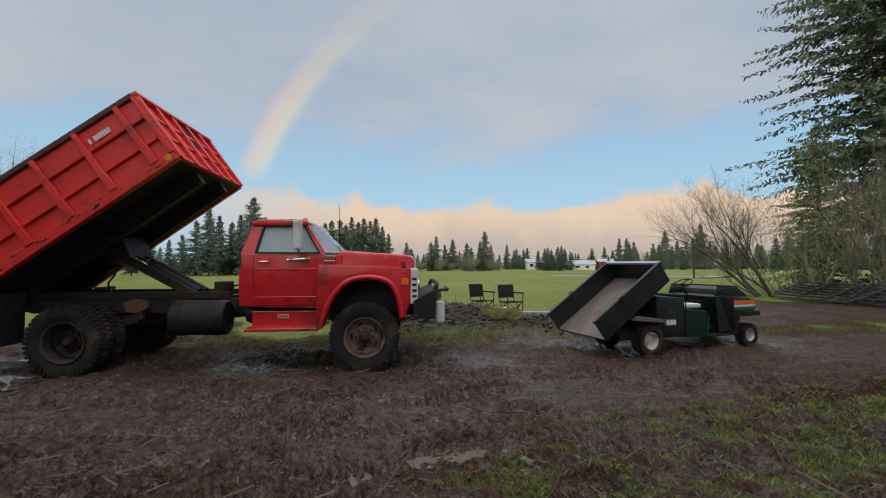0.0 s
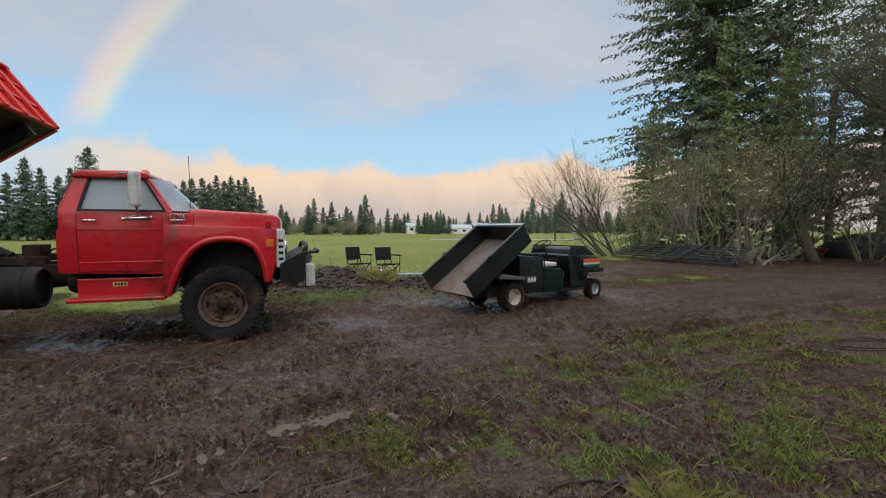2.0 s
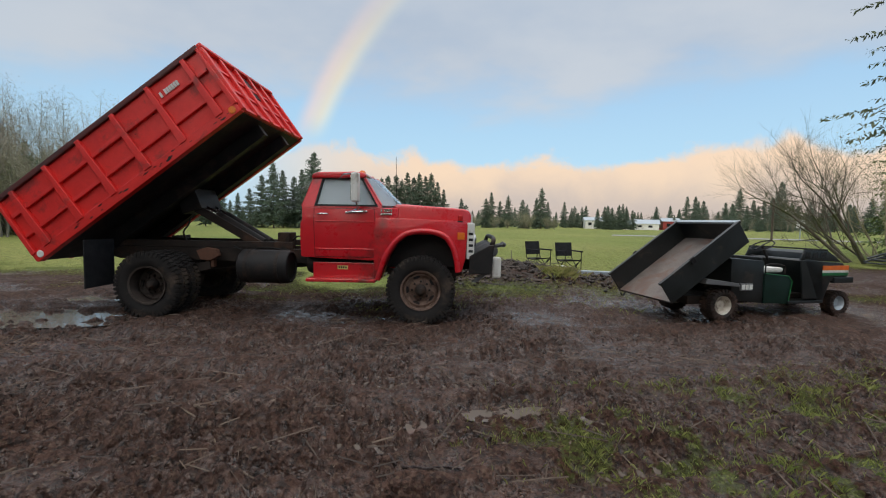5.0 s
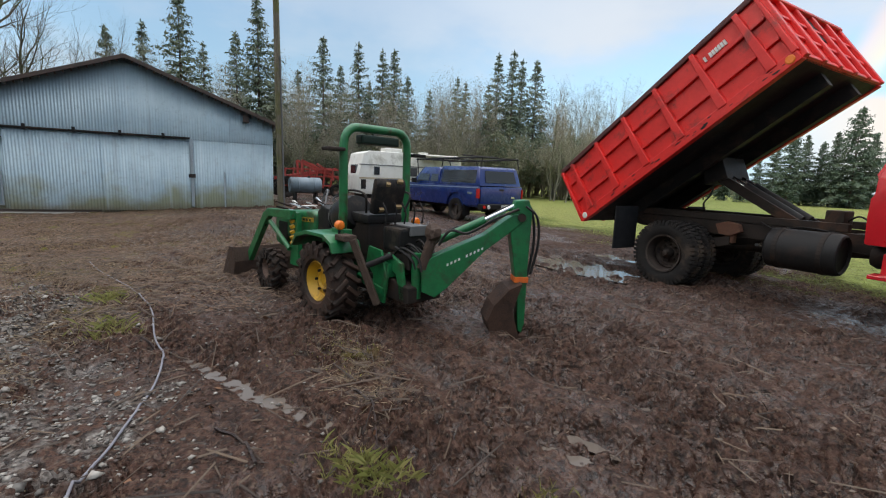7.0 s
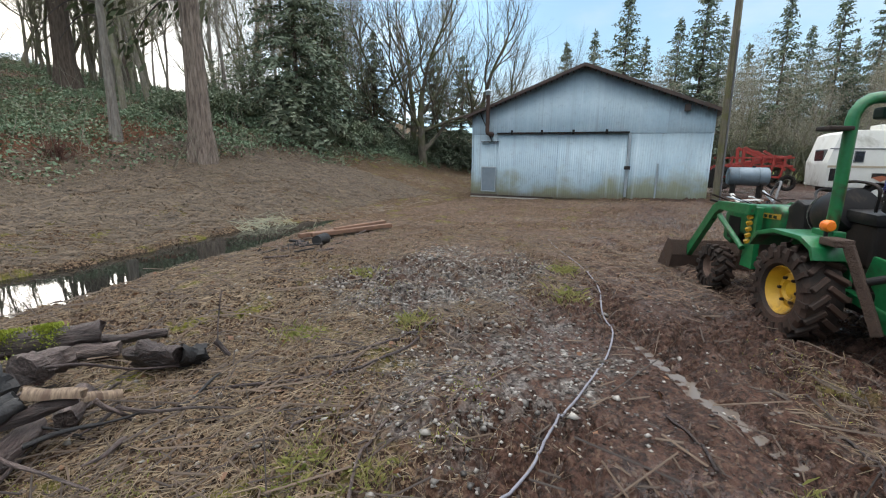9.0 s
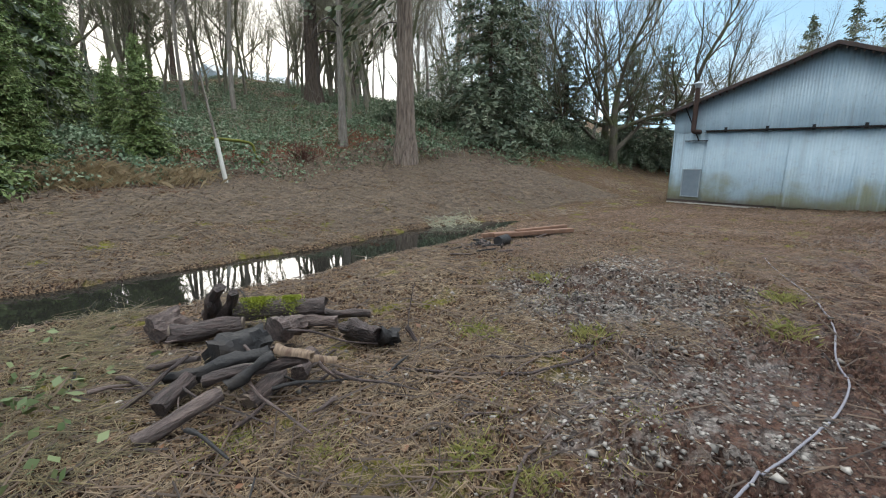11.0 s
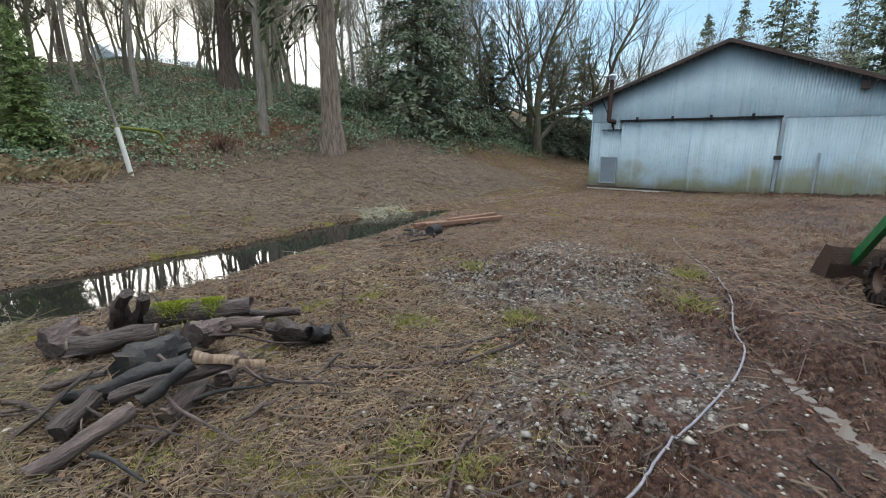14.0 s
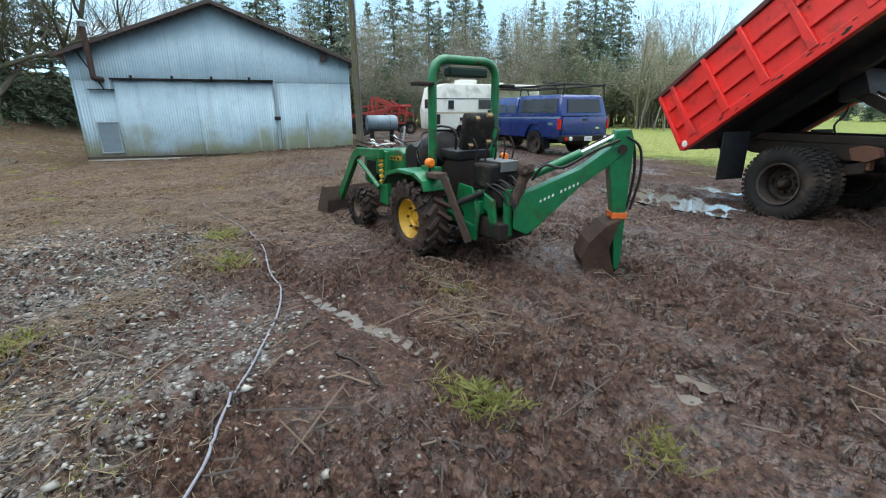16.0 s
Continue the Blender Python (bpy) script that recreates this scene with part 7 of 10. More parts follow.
for k in range(170):
    yaw = 46 + 62 * (k + rng.random()) / 170
    dist = rng.uniform(42, 62)
    x, y, z = at_yaw(yaw, dist)
    plant(scrub_kinds[rng.randrange(3)], x, y, z, rng.uniform(0.6, 1.35), rng.uniform(0, 6))
for yaw, dist, h in ((6.6, 100, 4.0), (4.0, 100, 4.5), (0.5, 98, 5.5), (-0.2, 97, 4.6), (-2.6, 98, 4.2), (-3.3, 98, 3.6), (7.2, 105, 3.2), (-13, 140, 4.5), (-14.5, 140, 4.2), (-16, 145, 4.8), (-12.4, 140, 4.0), (2.4, 100, 3.2)):
    x, y, z = at_yaw(yaw, dist)
    plant(scrub_kinds[0 if rng.random() < 0.7 else 2], x, y, z, h / 7 * rng.uniform(0.95, 1.05), rng.uniform(0, 6))

# ---- utility cart ----
CART = Matrix.Translation((2.73, 8.364, 0.0)) @ Matrix.Rotation(radians(23.5), 4, "Z")
cart = thing("utility_cart", "black and green utility cart with its bed tipped up", "utility cart", CART)
cart_black = surface("cart_black", (0.006, 0.008, 0.008), (0.014, 0.016, 0.016), 5, (0.28, 0.45), 0, 0.05, 40, (0.045, 0.034, 0.026), 0.18)
pale_rim = surface("pale_rim", (0.62, 0.58, 0.50), (0.46, 0.40, 0.33), 14, (0.5, 0.75), 0.1, 0.15, 40, (0.14, 0.075, 0.045), 0.35)
bed_floor = surface("bed_floor", (0.10, 0.078, 0.066), (0.20, 0.17, 0.150), 4, (0.5, 0.7), 0.1, 0.1, 40, (0.14, 0.07, 0.045), 0.5)
for side in (-1, 1):
    for x, y, r, wdt in ((0.05, 0.50, 0.26, 0.24), (2.56, 0.42, 0.215, 0.18)):
        w = part("wheel", tyre(bmesh.new(), r, wdt, r * 0.56, 22, 0.012, 32), muddy_rubber, cart, smooth=35)
        w.location = (x, side * y, r - 0.02)
        part("rim", lathe(bmesh.new(), [(0.001, side * 0.02), (0.05, side * 0.025), (0.07, side * 0.0), (r * 0.42, side * 0.0), (r * 0.5, side * wdt * 0.35), (r * 0.58, side * wdt * 0.42), (r * 0.56, -side * wdt * 0.3)], 24), pale_rim if x < 1 else galvanised, w, "pale dished rim", smooth=40)
    part("rear_fender", prism(bmesh.new(), [(-0.36, 0.60), (-0.33, 0.68), (0.26, 0.60), (0.30, 0.54)], side * 0.36, side * 0.66, 0.01), grey_plastic, cart)
part("chassis", boxed(-0.4, 2.5, -0.34, 0.34, 0.22, 0.36, 0.02), frame_steel, cart)
part("engine_cover", prism(bmesh.new(), [(0.26, 0.30), (0.24, 0.99), (0.90, 0.94), (0.90, 0.24)], -0.52, 0.52, 0.02), cart_black, cart, "black engine cover", smooth=35)
part("tail_lamp_panel", boxed(0.42, 0.66, -0.545, -0.52, 0.46, 0.58, 0.006), grey_plastic, cart)
bm = bmesh.new()
for k in range(3):
    box(bm, 0.44 + 0.075 * k, 0.50 + 0.075 * k, -0.552, -0.545, 0.48, 0.56, 0)
part("panel_bar", bm, sign_white, cart)
pod = part("seat_pod", prism(bmesh.new(), [(0.90, 0.24), (0.90, 0.74), (1.38, 0.69), (1.46, 0.60), (1.40, 0.22)], -0.54, 0.54, 0.02), dark_green, cart, "dark green seat pod", smooth=35)
part("pod_trim", tube(bmesh.new(), [(0.91, -0.55, 0.735), (1.37, -0.55, 0.69), (1.45, -0.55, 0.60), (1.39, -0.55, 0.24)], 0.008, 5), green_paint, pod)
part("seat", boxed(0.92, 1.36, -0.46, 0.46, 0.74, 0.82, 0.03), white_paint, cart, "worn pale seat pad")
part("seat_back", boxed(0.86, 0.93, -0.46, 0.46, 0.82, 1.0, 0.025), cart_black, cart)
part("grab_rail", tube(bmesh.new(), smooth_line([(0.95, -0.50, 0.72), (0.95, -0.52, 0.88), (1.3, -0.52, 0.86), (1.34, -0.50, 0.72)], 4), 0.012, 6), black_steel, cart)
part("floor_pan", boxed(1.38, 2.12, -0.56, 0.56, 0.22, 0.27, 0.01), cart_black, cart)
part("front_body", prism(bmesh.new(), [(1.98, 0.26), (1.66, 0.94), (1.72, 0.97), (2.05, 0.93), (2.52, 0.90), (2.62, 0.72), (2.62, 0.62), (2.25, 0.58), (2.12, 0.26)], -0.56, 0.56, 0.025), cart_black, cart, "black front cowl", smooth=35)
part("side_panel", prism(bmesh.new(), [(1.68, 0.30), (1.60, 0.95), (2.04, 0.93), (2.12, 0.30)], -0.56, -0.53, 0.01), cart_black, cart)
part("dash_hood", prism(bmesh.new(), [(1.92, 0.94), (1.96, 1.06), (2.10, 1.10), (2.22, 1.09), (2.50, 0.92)], -0.50, 0.50, 0.02), cart_black, cart, smooth=35)
for side in (-1, 1):
    cheek = part("dash_cheek", prism(bmesh.new(), [(1.62, 0.95), (1.70, 1.12), (2.20, 1.11), (2.50, 0.92)], side * 0.50, side * 0.53, 0.008), cart_black, cart, smooth=35)
    for a, b_ in ((1.70, 1.82), (1.86, 1.98), (2.02, 2.16)):
        part("dash_pocket", prism(bmesh.new(), [(a, 0.985), (a + 0.02, 1.085), (b_, 1.085), (b_, 0.985)], side * 0.528, side * 0.538, 0.004), dark_glass, cheek)
part("dash_rim", tube(bmesh.new(), [(1.70, -0.515, 1.13), (2.20, -0.515, 1.12), (2.20, 0.515, 1.12), (1.70, 0.515, 1.13)], 0.014, 6), black_steel, cart)
part("front_badge", boxed(2.06, 2.62, -0.575, -0.56, 0.78, 0.86, 0.004), orange_band, cart, "orange stripe")
part("front_stripe", boxed(2.06, 2.62, -0.574, -0.56, 0.74, 0.78, 0.003), white_paint, cart)
part("green_stripe", boxed(2.06, 2.62, -0.573, -0.56, 0.69, 0.735, 0.003), green_paint, cart)
part("front_bumper", boxed(2.30, 2.74, -0.58, 0.58, 0.56, 0.66, 0.02), cart_black, cart)
part("fork", rod(bmesh.new(), (2.56, -0.3, 0.24), (2.42, -0.3, 0.58), 0.03), grey_plastic, cart)
part("fork", rod(bmesh.new(), (2.56, 0.3, 0.24), (2.42, 0.3, 0.58), 0.03), grey_plastic, cart)
part("front_axle", rod(bmesh.new(), (2.56, -0.4, 0.2), (2.56, 0.4, 0.2), 0.03), frame_steel, cart)
part("rear_axle", rod(bmesh.new(), (0.05, -0.5, 0.25), (0.05, 0.5, 0.25), 0.05), frame_steel, cart)
st = part("steering_wheel", lathe(bmesh.new(), [(0.185, -0.013), (0.2, 0), (0.185, 0.013), (0.172, 0)], 28, "z", Matrix.Translation((1.55, 0.12, 1.16)) @ Matrix.Rotation(radians(-28), 4, "Y"), close=True), vinyl, cart, smooth=60)
part("spoke", beam(bmesh.new(), (1.39, 0.12, 1.09), (1.71, 0.12, 1.235), 0.03, 0.012), vinyl, st)
part("steering_column", rod(bmesh.new(), (1.55, 0.12, 1.15), (1.70, 0.12, 0.9), 0.022), black_steel, cart)
cb = part("dump_bed", boxed(-0.90, 0.76, -0.65, 0.65, 0.0, 0.02, 0.003), bed_floor, cart, "tipped black bed with a scuffed rusty floor")
cb.matrix_basis = Matrix.Translation((-0.22, 0, 0.83)) @ Matrix.Rotation(radians(-35), 4, "Y")
for side in (-1, 1):
    w = part("bed_side", boxed(-0.90, 0.76, side * 0.65 - 0.015, side * 0.65 + 0.015, -0.01, 0.36, 0.004), cart_black, cb)
    part("bed_rail", boxed(-0.92, 0.78, side * 0.65 - 0.03, side * 0.65 + 0.03, 0.345, 0.385, 0.008), cart_black, w)
    part("latch", boxed(-0.30, -0.22, side * 0.68 - 0.01, side * 0.68 + 0.02, 0.30, 0.40, 0.006), black_steel, w)
hb = part("bed_front", boxed(0.745, 0.775, -0.65, 0.65, -0.01, 0.36, 0.004), cart_black, cb)
part("bed_rail", boxed(0.73, 0.79, -0.67, 0.67, 0.345, 0.385, 0.008), galvanised, hb)
part("bed_beam", boxed(-0.8, 0.7, -0.3, -0.22, -0.08, -0.002, 0.004), black_steel, cb)
part("bed_beam", boxed(-0.8, 0.7, 0.22, 0.3, -0.08, -0.002, 0.004), black_steel, cb)
part("bed_belly", boxed(-0.9, 0.75, -0.64, 0.64, -0.014, -0.002, 0), cart_black, cb)
part("bed_hook", tube(bmesh.new(), smooth_line([(-0.88, 0.5, -0.01), (-0.97, 0.5, -0.04), (-0.98, 0.5, 0.03)], 4), 0.014, 6), black_steel, cb)
part("bed_prop", rod(bmesh.new(), (0.25, 0.0, 0.45), (0.05, 0.0, 0.98), 0.03), frame_steel, cart)

# ---- pickup with a canopy ----
PICK = Matrix.Translation((-15.55, 7.40, 0.02)) @ Matrix.Rotation(radians(193), 4, "Z")
pick = thing("pickup_truck", "dark blue extended-cab pickup with canopy and ladder rack", "pickup truck", PICK)
body = [(-1.30, 0.62), (-1.32, 1.18), (-1.30, 1.26), (2.0, 1.27), (3.5, 1.27), (4.55, 1.17), (4.72, 1.05), (4.74, 0.62), (4.18, 0.60), (4.10, 0.82), (3.92, 0.98), (3.70, 1.02), (3.46, 0.98), (3.28, 0.82), (3.20, 0.55),
        (0.52, 0.55), (0.44, 0.80), (0.26, 0.96), (0.0, 1.0), (-0.26, 0.96), (-0.44, 0.80), (-0.52, 0.60)]
for side in (-1, 1):
    pb = part("body_side", prism(bmesh.new(), body, side * 0.93, side * 1.00, 0.025), blue_paint, pick, smooth=35)
    part("stripe", prism(bmesh.new(), [(-1.3, 1.195), (-1.3, 1.235), (4.5, 1.175), (4.5, 1.14)], side * 1.0, side * 1.006), silver_blue, pb)
    for nm, x in (("rear_wheel", 0.0), ("front_wheel", 3.7)):
        w = part(nm, tyre(bmesh.new(), 0.41, 0.27, 0.215, 26, 0.014, 32), rubber, pick, smooth=35)
        w.location = (x, side * 0.86, 0.40)
        part("rim", lathe(bmesh.new(), [(0.001, side * 0.06), (0.07, side * 0.07), (0.09, side * 0.02), (0.19, side * 0.04), (0.215, side * 0.12), (0.225, side * 0.11), (0.215, -side * 0.1)], 28), dark_rim, w, "dark steel wheel rim", smooth=40)
    part("tail_lamp", boxed(-1.345, -1.20, side * 0.985 - 0.03, side * 0.985 + 0.03, 0.86, 1.18, 0.012), red_lens, pick, "red tail lamp")
    part("side_window", prism(bmesh.new(), [(-1.05, 1.36), (-1.02, 1.80), (0.95, 1.80), (0.98, 1.36)], side * 0.955, side * 0.965, 0, lambda v: Vector((v.x, v.y - math.copysign((v.z - 1.27) * 0.20, v.y), v.z))), dark_glass, pick, "tinted canopy window")
    for a, b_, c_, d_ in ((1.25, 1.75, 1.28, 1.72), (1.85, 2.75, 1.88, 2.45)):
        part("cab_window", prism(bmesh.new(), [(a, 1.36), (c_, 1.78), (d_, 1.78), (b_, 1.36)], side * 0.945, side * 0.965, 0, lambda v: Vector((v.x, v.y - math.copysign((v.z - 1.27) * 0.24, v.y), v.z))), dark_glass, pick)
    mr = part("mirror", boxed(2.62, 2.76, side * 1.10 - 0.09, side * 1.10 + 0.09, 1.28, 1.46, 0.02), black_steel, pick)
    part("mud_flap", boxed(-0.53, -0.51, side * 0.86 - 0.15, side * 0.86 + 0.15, 0.22, 0.62, 0.004), canvas_black, pick)
    part("badge", boxed(-0.98, -0.72, side * 1.0 - 0.004, side * 1.0 + 0.008, 0.98, 1.06, 0), chrome, pick, "small bright badge")
part("tub", boxed(-1.28, 4.6, -0.93, 0.93, 0.55, 1.1, 0.02), blue_paint, pick)
part("tailgate", boxed(-1.34, -1.29, -0.92, 0.92, 0.66, 1.25, 0.02), blue_paint, pick, smooth=35)
part("tailgate_badge", boxed(-1.352, -1.338, -0.62, -0.46, 0.86, 0.92, 0), chrome, pick)
part("tailgate_handle", boxed(-1.355, -1.338, -0.10, 0.10, 1.12, 1.18, 0.006), black_steel, pick)
slant = lambda v: Vector((v.x, v.y * (1 - 0.11 * (v.z - 1.27) / 0.6), v.z))
part("canopy", prism(bmesh.new(), [(-1.30, 1.27), (-1.14, 1.86), (-1.02, 1.92), (1.0, 1.94), (1.10, 1.90), (1.12, 1.27)], -0.95, 0.95, 0.04, slant), blue_paint, pick, "blue fibreglass canopy", smooth=35)
part("canopy_window", prism(bmesh.new(), [(-1.31, 1.38), (-1.19, 1.78), (-1.17, 1.78), (-1.29, 1.38)], -0.72, 0.72, 0, slant), dark_glass, pick, "dark rear canopy window")
part("cab", prism(bmesh.new(), [(1.14, 1.27), (1.20, 1.84), (1.35, 1.90), (2.30, 1.90), (2.48, 1.84), (3.10, 1.28)], -0.94, 0.94, 0.04, slant), blue_paint, pick, smooth=35)
part("windscreen", prism(bmesh.new(), [(2.56, 1.80), (3.10, 1.31), (3.12, 1.31), (2.58, 1.80)], -0.78, 0.78, 0, slant), dark_glass, pick)
part("hood", prism(bmesh.new(), [(3.0, 1.1), (3.0, 1.29), (3.6, 1.28), (4.6, 1.18), (4.7, 1.05)], -0.95, 0.95, 0.03), blue_paint, pick, smooth=35)
part("grille", boxed(4.70, 4.78, -0.75, 0.75, 0.75, 1.08, 0.02), chrome, pick)
part("front_bumper", boxed(4.72, 4.88, -0.98, 0.98, 0.5, 0.70, 0.03), chrome, pick)
bp = part("rear_bumper", prism(bmesh.new(), [(-1.30, 0.46), (-1.52, 0.50), (-1.54, 0.66), (-1.30, 0.68)], -0.99, 0.99, 0.015), black_steel, pick, "black rear bumper")
part("number_plate", boxed(-1.553, -1.542, -0.16, 0.16, 0.50, 0.64, 0.003), sign_white, bp, "white plate with plain bars")
for k in range(4):
    part("plate_bar", boxed(-1.557, -1.551, -0.12 + 0.065 * k, -0.08 + 0.065 * k, 0.545, 0.60, 0), silver_blue, bp)
for y in (-0.72, 0.72):
    part("reversing_lamp", lathe(bmesh.new(), [(0.001, -1.57), (0.06, -1.565), (0.07, -1.54)], 16, "x", Matrix.Translation((0, y, 0.58))), white_paint, bp)
    part("stop_lamp", boxed(-1.555, -1.54, y * 1.25 - 0.05, y * 1.25 + 0.05, 0.53, 0.63, 0.004), red_lens, bp)
part("under_frame", boxed(-1.2, 4.5, -0.45, 0.45, 0.40, 0.56, 0.02), frame_steel, pick)
part("axle", rod(bmesh.new(), (0, -0.8, 0.4), (0, 0.8, 0.4), 0.07), frame_steel, pick)
part("spare_wheel", lathe(bmesh.new(), [(0.2, 0.36), (0.36, 0.36), (0.38, 0.42), (0.36, 0.5), (0.2, 0.5)], 24, "z", Matrix.Translation((-0.85, 0, 0))), rubber, pick)
rack = part("ladder_rack", tube(bmesh.new(), smooth_line([(-1.25, 0.80, 2.22), (1.6, 0.80, 2.22), (3.0, 0.80, 2.20)], 3), 0.032, 6), black_steel, pick, "black steel ladder rack")
part("rail", tube(bmesh.new(), [(-1.25, -0.80, 2.22), (3.0, -0.80, 2.20)], 0.032, 6), black_steel, rack)
for x in (-1.2, -0.1, 1.1, 2.2, 2.95):
    part("cross_bar", tube(bmesh.new(), [(x, -0.82, 2.22 + (0.10 if x == -0.1 else 0)), (x, 0.82, 2.22 + (0.10 if x == -0.1 else 0))], 0.022, 6), black_steel, rack)
for x in (-1.2, 1.1, 2.95):
    for y in (-1, 1):
        part("leg", tube(bmesh.new(), [(x, y * 0.80, 2.22), (x + (0.0 if x < 2 else -0.2), y * 0.86, 1.88 if x < 2 else 1.6)], 0.022, 6), black_steel, rack)

# ---- travel trailer ----
RV = Matrix.Translation((-22.1, 4.3, 0.05)) @ Matrix.Rotation(math.atan2(0.994, -0.104), 4, "Z")
rv = thing("travel_trailer", "white travel trailer parked at the edge of the wood", "trailer", RV)
part("body", prism(bmesh.new(), [(0.05, 0.55), (0.0, 1.45), (0.25, 2.50), (0.55, 2.62), (5.4, 2.62), (5.6, 2.4), (5.7, 1.3), (5.4, 0.55), (2.1, 0.55), (2.0, 0.75), (1.3, 0.75), (1.2, 0.55)], 0, 2.25, 0.06), rv_skin, rv, smooth=35)
part("band", boxed(0.03, 5.6, -0.012, 0.0, 1.28, 1.36, 0), surface("tan_band", (0.45, 0.38, 0.27), (0.38, 0.31, 0.22), 6, (0.5, 0.6), 0, 0), rv)
part("belt", boxed(0.02, 5.6, -0.02, 0.0, 1.94, 1.98, 0.004), grey_plastic, rv)
for x, w_, z0, z1 in ((0.75, 0.30, 1.48, 1.88), (2.3, 0.75, 1.48, 1.92), (4.2, 0.8, 1.48, 1.92)):
    wd = part("window", boxed(x, x + w_, -0.03, 0.0, z0, z1, 0.01), grey_plastic, rv)
    part("pane", boxed(x + 0.03, x + w_ - 0.03, -0.036, -0.028, z0 + 0.03, z1 - 0.03, 0), dark_glass, wd)
wd = part("window", boxed(0.02, 0.12, 0.5, 1.4, 1.48, 1.95, 0.01), grey_plastic, rv)
part("pane", boxed(0.005, 0.03, 0.54, 1.36, 1.52, 1.91, 0), dark_glass, wd)
part("hatch", boxed(1.35, 1.85, -0.02, 0.0, 0.92, 1.10, 0.006), black_steel, rv)
part("emblem", prism(bmesh.new(), [(1.35, 0.95), (1.62, 0.80), (1.9, 0.95), (1.62, 1.02)], -0.024, -0.018), surface("rust_emblem", (0.4, 0.12, 0.06), (0.3, 0.1, 0.05), 8, (0.5, 0.6), 0, 0), rv)
part("locker_door", boxed(0.12, 0.36, -0.02, 0.0, 0.80, 1.25, 0.006), black_steel, rv)
part("roof_unit", boxed(1.6, 2.5, 0.7, 1.5, 2.60, 2.85, 0.05), white_paint, rv)
part("roof_vent", boxed(3.6, 4.0, 0.8, 1.2, 2.60, 2.75, 0.03), white_paint, rv)
part("awning_arm", beam(bmesh.new(), (3.2, -0.05, 2.5), (4.9, -0.9, 2.15), 0.05, 0.05), white_paint, rv)
part("awning", prism(bmesh.new(), [(3.1, 2.48), (3.1, 2.52), (5.5, 2.52), (5.5, 2.48)], -0.9, 0.0), surface("awning_cloth", (0.55, 0.53, 0.45), (0.45, 0.44, 0.38), 5, (0.8, 0.9), 0, 0.1), rv)
for x in (1.65, 3.4, 4.15):
    for y in (0.2, 2.05):
        w = part("wheel", tyre(bmesh.new(), 0.34, 0.2, 0.19, 20, 0.01, 24), rubber, rv)
        w.location = (x, y, 0.34)
        part("rim", lathe(bmesh.new(), [(0.001, -0.08), (0.12, -0.08), (0.18, -0.04), (0.19, -0.09)], 20), white_paint, w)
part("under_box", boxed(0.4, 5.2, 0.2, 2.05, 0.35, 0.58, 0.02), black_steel, rv)

# ---- red implement, tank, pole ----
imp = thing("farm_implement", "red steel farm implement with a lifted frame", "farm machine", Matrix.Translation((-26.5, 2.4, 0.25)) @ Matrix.Rotation(radians(100), 4, "Z"))
for y in (-0.5, 0.5):
    fr = part("side_frame", beam(bmesh.new(), (-1.7, y, 0.9), (1.4, y, 1.5), 0.12, 0.16, 0.01), red_implement, imp)
    part("upright", beam(bmesh.new(), (-0.4, y, 0.4), (-0.5, y, 1.9), 0.10, 0.12, 0.01), red_implement, imp)
    part("arm", beam(bmesh.new(), (-0.5, y, 1.9), (1.0, y, 1.25), 0.10, 0.12, 0.01), red_implement, imp)
    part("arm", beam(bmesh.new(), (0.3, y, 1.75), (1.6, y, 0.9), 0.10, 0.12, 0.01), red_implement, imp)
    w = part("wheel", tyre(bmesh.new(), 0.55, 0.3, 0.28, 18, 0.03, 24), rubber, imp)
    w.location = (-1.4, y * 1.7, 0.5)
    w = part("wheel", tyre(bmesh.new(), 0.35, 0.2, 0.2, 18, 0.02, 24), rubber, imp)
    w.location = (1.3, y * 1.5, 0.33)
for x in (-1.2, 0.2, 1.2):
    part("cross_beam", beam(bmesh.new(), (x, -0.5, 1.0 + 0.15 * x), (x, 0.5, 1.0 + 0.15 * x), 0.1, 0.12, 0.01), red_implement, imp)
part("hitch", boxed(-0.9, 0.6, -0.35, 0.35, 0.5, 1.0, 0.05), red_implement, imp)
for k in range(7):
    part("tine", beam(bmesh.new(), (-1.5 + 0.42 * k, -0.62, 0.45), (-1.35 + 0.42 * k, -0.62, 1.45 + 0.06 * (k % 3)), 0.07, 0.09, 0.008), red_implement, imp)
for z in (0.55, 1.05, 1.42):
    part("rail", beam(bmesh.new(), (-1.7, -0.58, z), (1.5, -0.58, z + 0.04), 0.08, 0.08, 0.008), red_implement, imp)
tank_steel = surface("tank_steel", (0.20, 0.25, 0.29), (0.14, 0.18, 0.21), 3, (0.4, 0.6), 0.2, 0.06, 30, (0.12, 0.07, 0.04), 0.3)
tk = thing("steel_tank", "grey-blue steel drum tank on a stand", "tank", Matrix.Translation((-19.2, 1.62, 0.28)) @ Matrix.Rotation(radians(98), 4, "Z"))
part("drum", lathe(bmesh.new(), [(0.001, -0.62), (0.27, -0.60), (0.31, -0.55), (0.31, 0.55), (0.27, 0.60), (0.001, 0.62)], 28, "x", Matrix.Translation((0, 0, 0.72))), tank_steel, tk, smooth=40)
for x in (-0.3, 0.3):
    part("band", lathe(bmesh.new(), [(0.312, x - 0.02), (0.32, x - 0.016), (0.32, x + 0.016), (0.312, x + 0.02)], 28, "x", Matrix.Translation((0, 0, 0.72))), tank_steel, tk, smooth=40)
part("filler_cap", lathe(bmesh.new(), [(0.001, 0.06), (0.05, 0.055), (0.055, 0.0)], 14, "z", Matrix.Translation((0.15, 0, 1.025))), black_steel, tk, smooth=40)
